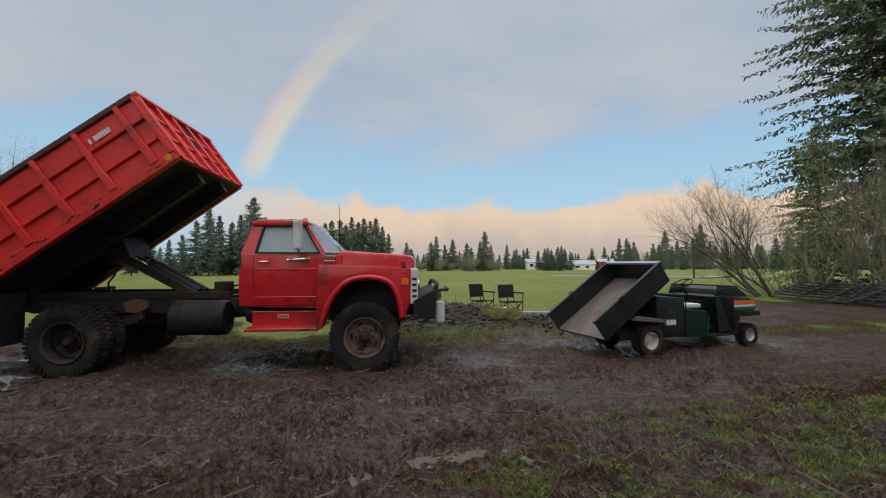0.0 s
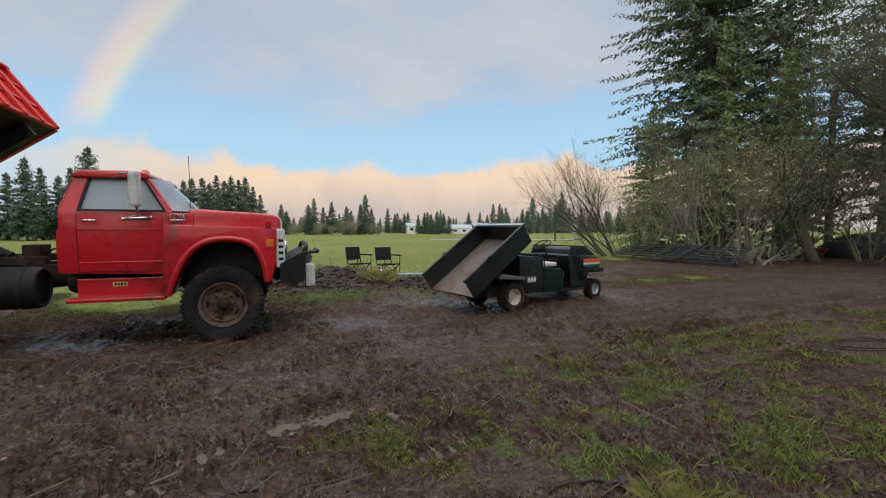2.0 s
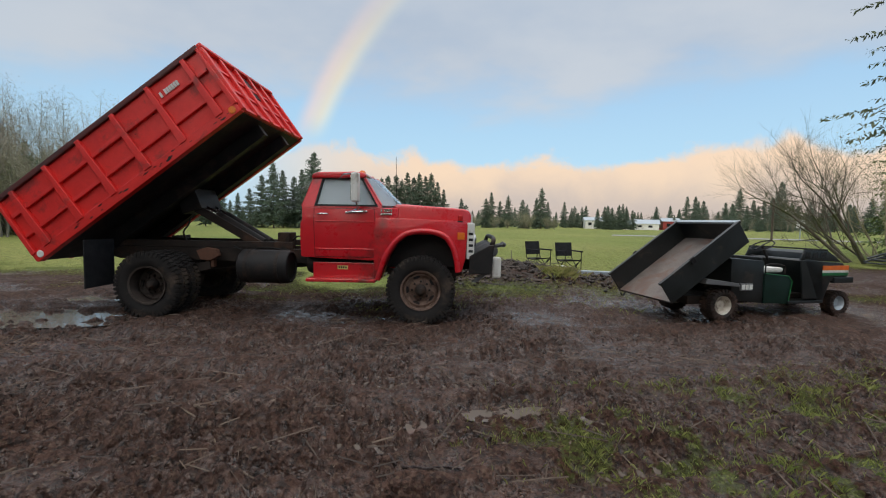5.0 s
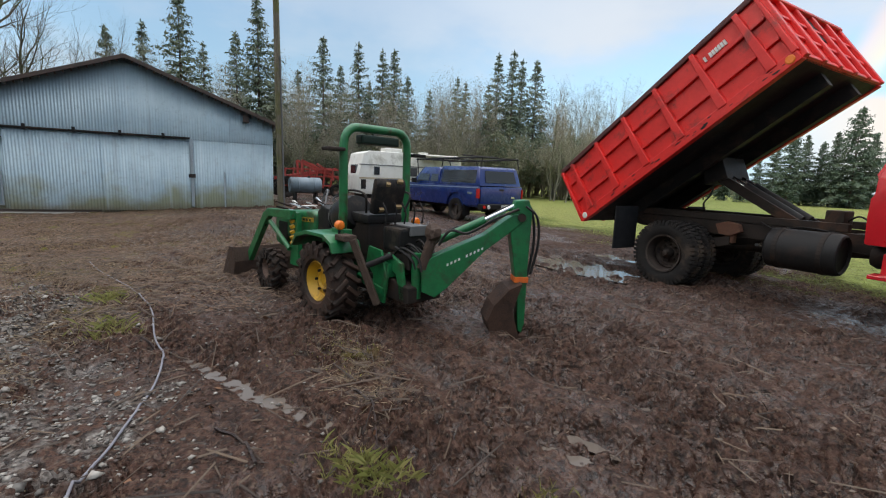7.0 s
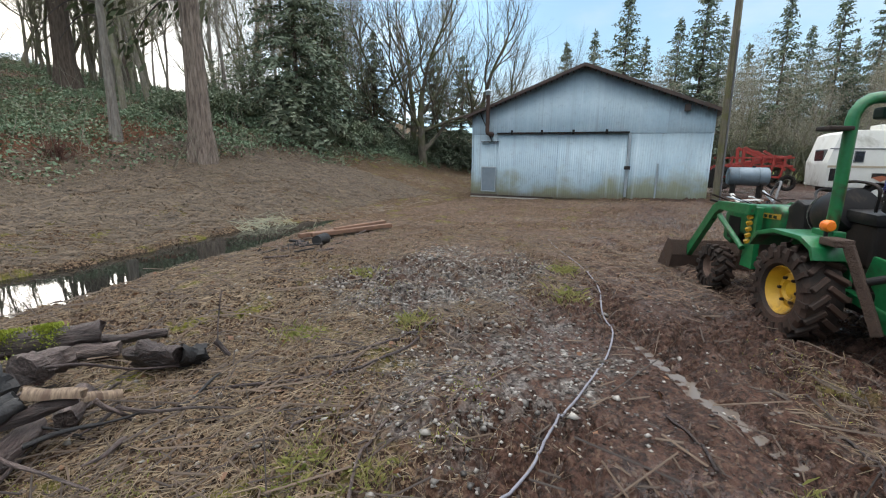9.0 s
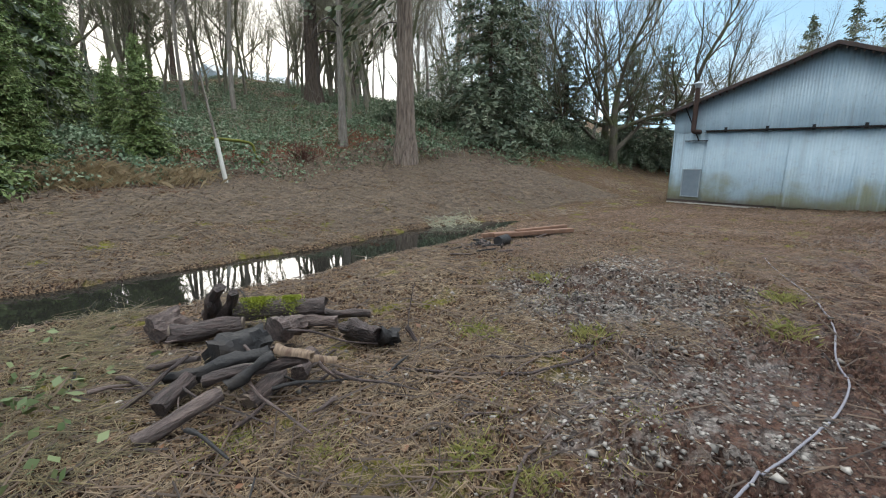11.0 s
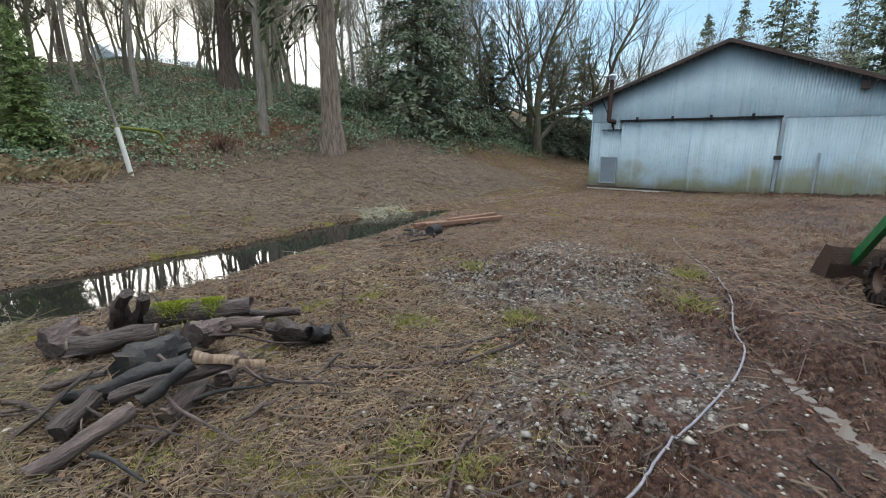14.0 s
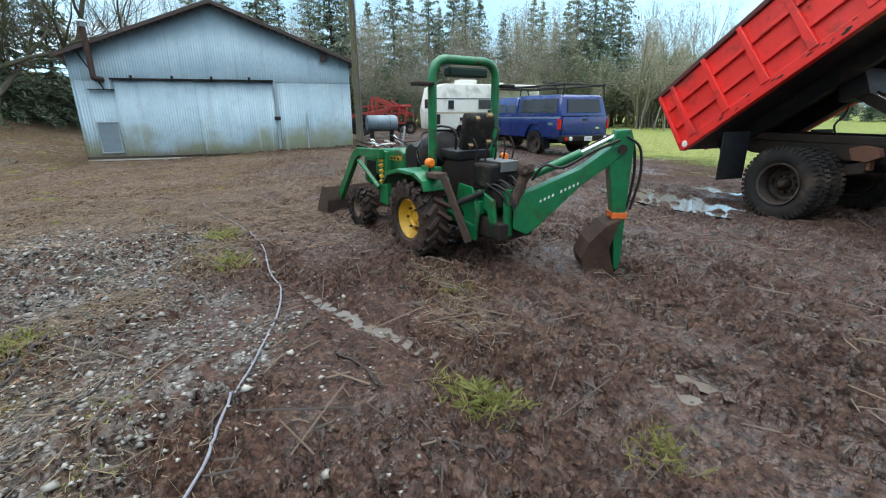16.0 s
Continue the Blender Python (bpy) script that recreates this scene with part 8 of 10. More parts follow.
for x in (-0.4, 0.4):
    part("stand", prism(bmesh.new(), [(x - 0.03, 0.0), (x - 0.03, 0.45), (x + 0.03, 0.45), (x + 0.03, 0.0)], -0.26, 0.26, 0.004), frame_steel, tk)
junk = thing("scrap_pile", "heap of scrap metal and boards beside the pole", "scrap", Matrix.Translation((-15.6, 1.5, 0.22)))
rng = random.Random(8)
for k in range(16):
    a = Vector((rng.uniform(-1.0, 1.0), rng.uniform(-0.9, 0.9), rng.uniform(0.02, 0.25)))
    b_ = a + Vector((rng.uniform(-0.8, 0.8), rng.uniform(-0.8, 0.8), rng.uniform(-0.1, 0.3)))
    part("scrap_piece", beam(bmesh.new(), a, b_, rng.uniform(0.04, 0.22), rng.uniform(0.02, 0.06), 0.004), (galvanised, frame_steel, rust, white_paint, dark_rim)[k % 5], junk)
part("scrap_frame", tube(bmesh.new(), smooth_line([(-0.8, 0.4, 0.1), (-0.6, 0.5, 0.6), (0.2, 0.5, 0.75), (0.6, 0.4, 0.5), (0.9, 0.3, 0.1)], 5), 0.03, 8), grey_plastic, junk)
pole = thing("utility_pole", "weathered wooden utility pole beside the barn", "pole", Matrix.Translation((-16.45, 0.62, 0.1)) @ Matrix.Rotation(radians(0.6), 4, "X"))
pole_wood = bark_material("pole_wood", (0.11, 0.095, 0.07), (0.20, 0.175, 0.13), (0.12, 0.12, 0.045), (14, 14, 0.8))
part("post", rod(bmesh.new(), (0, 0, -0.3), (0, 0, 12.0), 0.115, 0.075, 14), pole_wood, pole, smooth=60)
part("conduit", rod(bmesh.new(), (0.10, 0.10, 0.0), (0.08, 0.08, 5.0), 0.025, steps=8), grey_plastic, pole)
pole2 = thing("utility_pole", "dark wooden pole beside the far lane", "pole", Matrix.Translation((25.7, 19.9, 0)))
part("post", rod(bmesh.new(), (0, 0, -0.3), (0, 0, 9.0), 0.20, 0.14, 12), fir_bark, pole2, smooth=60)

# ---- camp chairs, beam, debris ----
def camp_chair():
    c = thing("camp_chair", "black folding camp chair with open arms", "chair", group="camp chairs")
    for y in (-0.27, 0.27):
        part("leg_frame", tube(bmesh.new(), [(-0.22, y, 0.0), (0.24, y, 0.45)], 0.013, 6), black_steel, c)
        part("leg_frame", tube(bmesh.new(), [(0.24, y, 0.0), (-0.22, y, 0.45), (-0.30, y, 0.92)], 0.013, 6), black_steel, c)
        part("front_leg", tube(bmesh.new(), [(0.26, y, 0.0), (0.26, y, 0.66), (-0.2, y, 0.68)], 0.013, 6), black_steel, c)
        part("arm_rest", boxed(-0.2, 0.30, y - 0.035, y + 0.035, 0.66, 0.70, 0.01), canvas_black, c)
    part("cross_rod", tube(bmesh.new(), [(0.26, -0.27, 0.04), (0.26, 0.27, 0.42)], 0.011, 6), black_steel, c)
    part("cross_rod", tube(bmesh.new(), [(0.26, 0.27, 0.04), (0.26, -0.27, 0.42)], 0.011, 6), black_steel, c)
    part("seat", prism(bmesh.new(), [(-0.22, 0.40), (-0.22, 0.42), (0.0, 0.39), (0.25, 0.44), (0.25, 0.42), (0.0, 0.37)], -0.26, 0.26), canvas_black, c, "sagging canvas seat")
    bm = bmesh.new()
    prism(bm, [(-0.235, 0.52), (-0.315, 0.92), (-0.295, 0.92), (-0.215, 0.52)], -0.26, 0.26, 0, lambda v: Vector((v.x, v.y, v.z - (0.05 if v.z > 0.9 and abs(v.y) < 0.1 else 0))))
    part("backrest", bm, canvas_black, c, "canvas back panel")
    part("back_pocket", boxed(-0.33, -0.30, -0.10, 0.10, 0.60, 0.72, 0.004, Matrix.Identity(4)), grey_plastic, c)
    return c


c1 = camp_chair()
c1.matrix_basis = Matrix.Translation((0.28, 14.1, level(0.28, 14.1))) @ Matrix.Rotation(radians(-50), 4, "Z")
copy_thing(c1, Matrix.Translation((1.15, 13.8, level(1.15, 13.8))) @ Matrix.Rotation(radians(-62), 4, "Z"))
beam_ = thing("metal_beam", "long pale metal channel lying in the grass", "beam", Matrix.Translation((1.35, 12.55, 0.12)) @ Matrix.Rotation(radians(-4), 4, "Z"))
part("web", boxed(-1.9, 1.9, -0.10, 0.10, 0.10, 0.115, 0.002), galvanised, beam_)
part("flange", boxed(-1.9, 1.9, -0.11, -0.098, 0.02, 0.115, 0.002), galvanised, beam_)
part("flange", boxed(-1.9, 1.9, 0.098, 0.11, 0.02, 0.115, 0.002), galvanised, beam_)
for x in (-0.6, 0.9):
    blk = thing("timber_block", "dark timber block under the metal channel", "timber", Matrix.Translation((1.35 + x, 12.5, 0.0)))
    part("timber", boxed(-0.3, 0.3, -0.12, 0.12, -0.05, 0.13, 0.01), frame_steel, blk)
sheet_ = thing("tarp", "crumpled blue tarp on the debris row", "tarp", Matrix.Translation((0.1, 12.5, 0.18)))
bm = bmesh.new()
bmesh.ops.create_grid(bm, x_segments=18, y_segments=8, size=0.5)
for v in bm.verts:
    v.co = Vector((v.co.x * 0.75, v.co.y * 0.4, 0.09 + 0.10 * noise.noise(Vector((v.co.x * 4, v.co.y * 5, 2))) - 0.12 * (v.co.y * 2) ** 2))
bmesh.ops.solidify(bm, geom=bm.faces[:], thickness=0.01)
part("cloth", bm, blue_sheet, sheet_, smooth=40)
pail = thing("black_bucket", "black plastic bucket lying by the chairs", "bucket", Matrix.Translation((0.75, 12.95, 0.13)) @ Matrix.Rotation(radians(80), 4, "X"))
part("shell", lathe(bmesh.new(), [(0.001, -0.16), (0.12, -0.16), (0.15, 0.16), (0.14, 0.16), (0.11, -0.14), (0.001, -0.14)], 20, "z"), canvas_black, pail, smooth=40)
boxw = thing("plastic_tub", "dirty white plastic tub beside the chairs", "tub", Matrix.Translation((0.95, 13.25, 0.02)) @ Matrix.Rotation(radians(20), 4, "Z"))
part("tub", boxed(-0.2, 0.2, -0.15, 0.15, 0.0, 0.26, 0.03), white_paint, boxw)

# ---- firewood heap ----
char = surface("charred_wood", (0.012, 0.012, 0.013), (0.035, 0.033, 0.033), 8, (0.45, 0.7), 0, 0.5, 40, (0.040, 0.034, 0.031), 0.3, bump_size=0.02, gloss=0.3)
grey_log = bark_material("grey_log", (0.032, 0.021, 0.020), (0.165, 0.122, 0.108), None, (20, 20, 4), 0.5)
dark_log = bark_material("dark_log", (0.015, 0.010, 0.0095), (0.080, 0.055, 0.050), None, (20, 20, 4), 0.5)
split_wood = surface("split_wood", (0.26, 0.185, 0.12), (0.07, 0.045, 0.032), 10, (0.6, 0.8), 0, 0.3, 50, (0.10, 0.06, 0.04), 0.4, stretch=(1, 1, 6))
cut_wood = surface("cut_wood", (0.16, 0.125, 0.095), (0.09, 0.07, 0.055), 20, (0.7, 0.85), 0, 0.3, 60)
LOGS = [
    ("birch log", (-0.55, -2.82, 0.06), (-0.98, -2.89, 0.16), 0.050, 0.055, "g"),
    ("log", (-0.68, -3.06, 0.08), (-0.88, -3.17, 0.16), 0.075, 0.065, "d"),
    ("log", (-1.12, -2.85, 0.07), (-1.37, -2.99, 0.12), 0.070, 0.065, "g"),
    ("log", (-1.48, -2.98, 0.08), (-1.66, -3.21, 0.08), 0.072, 0.080, "g"),
    ("log", (-0.76, -3.35, 0.12), (-1.33, -3.06, 0.26), 0.050, 0.055, "c"),
    ("log", (-0.92, -3.00, 0.20), (-1.47, -2.81, 0.26), 0.045, 0.050, "d"),
    ("log", (-1.03, -2.93, 0.16), (-1.30, -2.90, 0.30), 0.045, 0.040, "c"),
    ("log", (-1.40, -4.20, 0.18), (-2.08, -3.87, 0.18), 0.120, 0.100, "m"),
    ("log", (-0.92, -4.16, 0.12), (-1.39, -3.94, 0.16), 0.100, 0.085, "d"),
    ("log", (-1.87, -3.88, 0.09), (-2.10, -3.69, 0.09), 0.065, 0.070, "g"),
    ("log", (-2.13, -3.99, 0.08), (-2.46, -3.74, 0.08), 0.050, 0.045, "d"),
    ("stump", (-0.80, -4.29, 0.13), (-1.00, -4.44, 0.16), 0.105, 0.110, "g"),
    ("stump", (-1.05, -3.33, 0.18), (-1.40, -3.48, 0.20), 0.150, 0.120, "c"),
    ("stump", (-1.51, -3.53, 0.20), (-1.73, -3.59, 0.20), 0.130, 0.120, "g"),
    ("stump", (-2.04, -3.39, 0.14), (-2.19, -3.12, 0.12), 0.115, 0.100, "d"),
    ("stump", (-2.19, -3.12, 0.12), (-2.33, -3.07, 0.10), 0.090, 0.070, "c"),
    ("split", (-1.33, -2.93, 0.31), (-1.50, -2.77, 0.28), 0.055, 0.045, "p"),
    ("split", (-1.53, -2.88, 0.20), (-1.69, -2.85, 0.16), 0.045, 0.040, "p"),
    ("root", (-1.25, -4.43, 0.12), (-1.30, -4.23, 0.42), 0.090, 0.050, "d"),
    ("root", (-1.34, -4.31, 0.12), (-1.37, -4.06, 0.40), 0.080, 0.040, "d"),
    ("stick", (-0.50, -3.23, 0.05), (-0.90, -3.34, 0.25), 0.018, 0.014, "d"),
    ("stick", (-0.53, -3.69, 0.06), (-0.70, -3.06, 0.12), 0.020, 0.016, "d"),
    ("stick", (-0.69, -3.70, 0.08), (-0.99, -3.51, 0.14), 0.030, 0.025, "d"),
    ("stick", (-1.46, -3.08, 0.36), (-2.16, -3.10, 0.06), 0.012, 0.008, "d"),
    ("stick", (-1.56, -2.83, 0.20), (-1.70, -2.77, 0.03), 0.018, 0.012, "g"),
    ("stick", (-2.44, -3.12, 0.14), (-2.49, -3.04, 0.03), 0.025, 0.020, "d"),
    ]
LOG_WORDS = {"g": "grey weathered log", "d": "dark wet log", "c": "charred black log", "m": "thick log with bright green moss", "p": "split log showing pale wood"}
LOG_MATS = {"g": grey_log, "d": dark_log, "c": char, "m": dark_log, "p": split_wood}
stick_rng = random.Random(5)
for k in range(34):
    a_, d_ = stick_rng.uniform(0, 6.3), abs(stick_rng.gauss(0, 0.55))
    p_ = (-1.25 + 1.25 * math.cos(a_) * d_, -3.35 + math.sin(a_) * d_ * 1.25, stick_rng.uniform(0.02, 0.22) * (1.2 - min(d_, 1.0)))
    t_ = stick_rng.uniform(0, 6.3)
    n_ = stick_rng.uniform(0.2, 0.65)
    LOGS.append(("stick", p_, (p_[0] + n_ * math.cos(t_), p_[1] + n_ * math.sin(t_), stick_rng.uniform(0.02, 0.10)), stick_rng.uniform(0.006, 0.02), 0.006, "dgc"[k % 3]))
for n_, (kind_, p, q, r1, r2, look_) in enumerate(LOGS):
    p, q = Vector(p), Vector(q)
    mid, way = (p + q) / 2, q - p
    turn_ = way.to_track_quat("Z", "Y").to_matrix().to_4x4()
    lg = thing({"birch log": "log", "split": "split_log", "root": "root_piece"}.get(kind_, kind_), LOG_WORDS[look_] + " lying in the firewood heap" if kind_ != "stick" else "dark stick lying on the firewood heap", "firewood", Matrix.Translation(mid) @ turn_, "firewood heap")
    half = way.length / 2
    bend = way.length * (0.05 if kind_ != "stump" else 0.0) * (1 if n_ % 2 else -1)
    bm = bmesh.new()
    steps_ = max(8, int(half * 40))
    wedge = kind_ == "split"
    rings = []
    for k in range(steps_ + 1):
        s = k / steps_
        rad = (r1 + (r2 - r1) * s) * 0.8
        ring = []
        for j in range(18):
            a_ = 2 * math.pi * j / 18
            f_ = 1.0
            if wedge:
                f_ = 1.0 if math.sin(a_) > -0.2 else 0.2 / -math.sin(a_)
            elif kind_ in ("stump", "root"):
                f_ = 1 + 0.20 * math.cos(2 * a_ + n_) + 0.10 * math.cos(3 * a_ - n_)
            base_ = Vector((math.cos(a_) * rad * f_, math.sin(a_) * rad * f_, (s - 0.5) * 2 * half))
            rugged = 0.75 if kind_ in ("stump", "root") or look_ == "c" else 0.28
            f_ = 1 + rugged * (0.6 * noise.noise(base_ * 9 + Vector((n_ * 3.1, 0, 0))) + 0.55 * noise.noise(base_ * 23 + Vector((0, n_ * 1.7, 0)))) * (0.4 if wedge else 1.0) + 0.16 * noise.noise(Vector((base_.x * 45, base_.y * 45, base_.z * 8 + n_)))
            if k in (0, steps_):
                base_.z += 0.7 * rad * noise.noise(Vector((a_, n_, k)))
            ring.append(bm.verts.new((base_.x * f_ + bend * math.sin(math.pi * s), base_.y * f_ + 0.4 * bend * math.sin(2.3 * math.pi * s), base_.z)))
        rings.append(ring)
    for a_, b_ in zip(rings, rings[1:]):
        for j in range(18):
            bm.faces.new((a_[j], a_[(j + 1) % 18], b_[(j + 1) % 18], b_[j]))
    bm.faces.new(rings[0][::-1])
    bm.faces.new(rings[-1])
    part("bark", bm, LOG_MATS[look_], lg, smooth=40)
    if kind_ in ("birch log", "log") and look_ in "gd" and n_ % 2 == 0:
        part("cut_end", rod(bmesh.new(), (0, 0.1 * bend, -half - 0.006), (0, 0, -half + 0.01), r1 * 0.72, steps=16), cut_wood if n_ % 3 else grey_log, lg, "sawn end")
        part("cut_end", rod(bmesh.new(), (0, 0.1 * bend, half + 0.006), (0, 0, half - 0.01), r2 * 0.70, steps=16), cut_wood, lg, "sawn end")
    if look_ == "m":
        r = np.random.default_rng(3)
        n = 3200
        t = np.where(r.random(n) < 0.6, r.normal(0.26, 0.09, n), r.normal(0.62, 0.05, n)).clip(0.02, 0.98)
        a = r.normal(0, 0.7, n)
        cs = np.array([(0.0, 0.0, (float(k) - 0.5) * 2 * half) for k in t])
        back = turn_.to_3x3().transposed()
        up_, sd = np.array(tuple(back @ Vector((0, 0, 1)))), np.array(tuple(back @ way.normalized().cross(Vector((0, 0, 1)))))
        dirs = np.cos(a)[:, None] * up_ + np.sin(a)[:, None] * sd
        cs = cs + dirs * (r1 * r.uniform(0.92, 1.05, (n, 1)))
        v, f = card_cloud(cs, dirs + r.normal(scale=0.5, size=(n, 3)), np.stack([r.uniform(0.010, 0.026, n), r.uniform(0.006, 0.012, n)], 1), 5)
        part("moss", raw_mesh("moss", v, f, moss_leaf), moss_leaf, lg, "bright green moss")

# ---- hose, burnt patch, fence panels ----
def hose_height(line_):
    z = [max(level(q.x, q.y) - 0.02 * abs(j - 3) for j, q in enumerate(line_[max(0, k - 3):k + 4])) for k in range(len(line_))]
    return [max(sum(z[max(0, k - 4):k + 5]) / len(z[max(0, k - 4):k + 5]), level(p.x, p.y) - 0.004) + 0.009 for k, p in enumerate(line_)]


hose = thing("hose", "long pale grey hose lying across the mud", "hose")
line = smooth_line([(-8.6, -2.35, 0), (-7.8, -2.0, 0), (-6.89, -1.48, 0), (-5.75, -1.02, 0), (-5.0, -0.84, 0), (-4.38, -0.66, 0), (-3.83, -0.63, 0), (-3.24, -0.69, 0), (-2.69, -0.73, 0), (-2.21, -0.76, 0), (-1.5, -0.95, 0), (-0.6, -1.5, 0), (0.6, -1.9, 0)], 10)
part("pipe", tube(bmesh.new(), [Vector((p.x, p.y, z)) for p, z in zip(line, hose_height(line))], 0.0075, 8), hose_skin, hose, smooth=60)


def ground_stick(name, label, pts, r, mat_, category="stick", lift=0.01):
    t = thing(name, label, category)
    part("wood", tube(bmesh.new(), [Vector((p.x, p.y, level(p.x, p.y) + lift + p.z)) for p in smooth_line(pts, 5)], r, 6), mat_, t, smooth=60)
    return t


rng = random.Random(21)
ground_stick("stick", "long thin dead branch on the ground", [(-2.1, -2.75, 0), (-2.51, -2.38, 0), (-2.85, -2.11, 0.01), (-3.35, -1.95, 0.02)], 0.011, dark_log)
ground_stick("stick", "long thin dead branch on the ground", [(-1.7, -1.3, 0), (-2.2, -1.55, 0.01), (-2.9, -1.6, 0)], 0.008, grey_log)
ground_stick("stick", "upright dead stem in the litter", [(-2.55, -3.25, 0), (-2.62, -3.32, 0.18), (-2.7, -3.36, 0.36)], 0.006, dark_log)
ground_stick("stick", "dead branch lying on the turf", [(2.4, 3.2, 0), (3.3, 3.5, 0.01), (4.1, 3.95, 0)], 0.012, dark_log)
for pts_, r_, mat_ in (([(-2.72, -2.52), (-2.89, -2.38), (-3.13, -2.22), (-3.46, -2.08), (-3.71, -2.02)], 0.013, dark_log), ([(-2.67, -1.62), (-2.95, -1.58), (-3.18, -1.5), (-3.47, -1.53)], 0.008, grey_log), ([(-5.9, -0.66), (-5.75, -0.5), (-5.55, -0.32)], 0.010, grey_log), ([(-4.72, -0.88), (-4.72, -0.76), (-4.68, -0.6)], 0.012, dark_log),
                       ([(-2.56, -2.2), (-2.88, -2.22), (-3.45, -2.24)], 0.007, grey_log), ([(-2.48, -1.3), (-2.72, -1.33), (-2.9, -1.34)], 0.006, grey_log), ([(-3.2, -0.2), (-3.0, -0.05), (-2.72, 0.02)], 0.008, dark_log), ([(-3.45, 0.62), (-3.2, 0.68), (-2.85, 0.66)], 0.007, dark_log), ([(-2.35, 0.15), (-2.2, 0.32), (-2.1, 0.5)], 0.008, grey_log),
                       ([(-1.65, -2.05), (-1.95, -2.0), (-2.3, -1.9)], 0.009, grey_log), ([(-1.2, -1.75), (-1.45, -1.62), (-1.62, -1.66)], 0.006, grey_log), ([(-3.6, 1.9), (-3.2, 2.1), (-2.9, 2.15)], 0.009, dark_log), ([(-1.1, 2.9), (-0.8, 2.7), (-0.45, 2.72)], 0.008, dark_log), ([(0.9, 2.3), (1.4, 2.45), (1.75, 2.3)], 0.008, dark_log)):
    ground_stick("stick", "thin dead stick lying on the ground", [(px, py, 0.004 * (k % 2)) for k, (px, py) in enumerate(pts_)], r_, mat_)
# embers of an old fire and split rails
ash = thing("burn_pile", "black ash and burnt sticks of an old fire", "burn pile", Matrix.Translation((-5.95, -5.7, 0)))
for k in range(60):
    a, d = rng.uniform(0, 6.3), abs(rng.gauss(0, 0.42))
    p = Vector((math.cos(a) * d * 1.3, math.sin(a) * d * 0.8, 0))
    z = level(-5.95 + p.x, -5.7 + p.y)
    q = p + Vector((rng.uniform(-0.3, 0.3), rng.uniform(-0.3, 0.3), 0))
    part("burnt_stick", tube(bmesh.new(), [(p.x, p.y, z + 0.01), (q.x, q.y, level(-5.95 + q.x, -5.7 + q.y) + rng.uniform(0.02, 0.09))], rng.uniform(0.006, 0.022), 5), char if k % 3 else grey_log, ash)
pot = thing("black_log", "short charred log beside the old fire", "log", Matrix.Translation((-6.1, -5.55, level(-6.1, -5.55) + 0.09)))
part("bark", rod(bmesh.new(), (-0.16, -0.05, 0), (0.16, 0.06, 0.02), 0.10, 0.085, 14), char, pot, smooth=50)
for k, (a, b_, w) in enumerate((((-6.4, -6.05), (-8.15, -5.55), 0.11), ((-6.2, -6.15), (-7.9, -5.85), 0.09), ((-6.9, -5.95), (-8.2, -5.75), 0.10))):
    za, zb = level(*a), level(*b_)
    m = thing("split_rail", "orange-brown split cedar rail", "rail")
    part("rail", beam(bmesh.new(), (*a, za + 0.07 + 0.03 * k), (*b_, zb + 0.08 + 0.02 * k), w, 0.08, 0.015), surface("cedar_rail", (0.23, 0.125, 0.08), (0.13, 0.075, 0.05), 8, (0.6, 0.8), 0, 0.4, 40) if k == 0 else bpy.data.materials["cedar_rail"], m)

panel_steel = surface("panel_steel", (0.075, 0.078, 0.090), (0.11, 0.11, 0.12), 6, (0.22, 0.4), 0.7, 0.05)


def fence_panel(p, q, up_vec, rails=6):
    t = thing("fence_panel", "dark steel livestock panel stacked flat on others", "fence panel", group="stack of fence panels")
    p, q, u = Vector(p), Vector(q), Vector(up_vec)
    for k in range(rails):
        f = k / (rails - 1)
        part("rail", beam(bmesh.new(), p + u * f, q + u * f, 0.09, 0.05, 0.012), panel_steel, t)
    for f in (0.0, 0.36, 0.7, 1.0):
        part("upright", beam(bmesh.new(), p.lerp(q, f) - u * 0.03 + Vector((0, 0, 0.05)), p.lerp(q, f) + u * 1.03 + Vector((0, 0, 0.05)), 0.09, 0.05, 0.012), panel_steel, t)
    return t


fence_panel((13.2, 20.6, 0.12), (13.8, 17.3, 0.12), (2.0, 0.9, 0.42))
fence_panel((13.5, 20.9, 0.24), (14.1, 17.2, 0.22), (1.9, 0.8, 0.44))
fence_panel((13.9, 17.9, 0.12), (14.6, 14.9, 0.10), (2.0, 1.3, 0.45))
fence_panel((14.1, 17.6, 0.26), (14.9, 14.8, 0.22), (1.9, 1.4, 0.44))
coil = thing("wire_coil", "dark coil of wire lying in the turf", "coil", Matrix.Translation((6.0, 4.15, 0.05)))
pts = [(0.36 * math.cos(a) * (1 + 0.08 * math.sin(a * 0.37)), 0.34 * math.sin(a), 0.03 + 0.012 * a / 3 + 0.05 * (1 + math.cos(a + 1))) for a in [k * 0.3 for k in range(56)]]
part("wire", tube(bmesh.new(), pts[:36], 0.007, 5), frame_steel, coil)
mound = thing("soil_mound", "dark covered mound beside the lane", "mound", Matrix.Translation((28.5, 19.0, 0)))
bm = bmesh.new()
bmesh.ops.create_icosphere(bm, subdivisions=4, radius=1)
for v in bm.verts:
    v.co = Vector((v.co.x * 4.0, v.co.y * 2.2, max(v.co.z, -0.1) * 1.35))
    v.co += Vector((0, 0, 0.22 * noise.noise(v.co * 0.9) * max(v.co.z, 0)))
part("cover", bm, canvas_black, mound, smooth=60)
crate = thing("red_crate", "faded orange crate at the foot of the pole", "crate", Matrix.Translation((24.9, 19.5, 0)) @ Matrix.Rotation(radians(20), 4, "Z"))
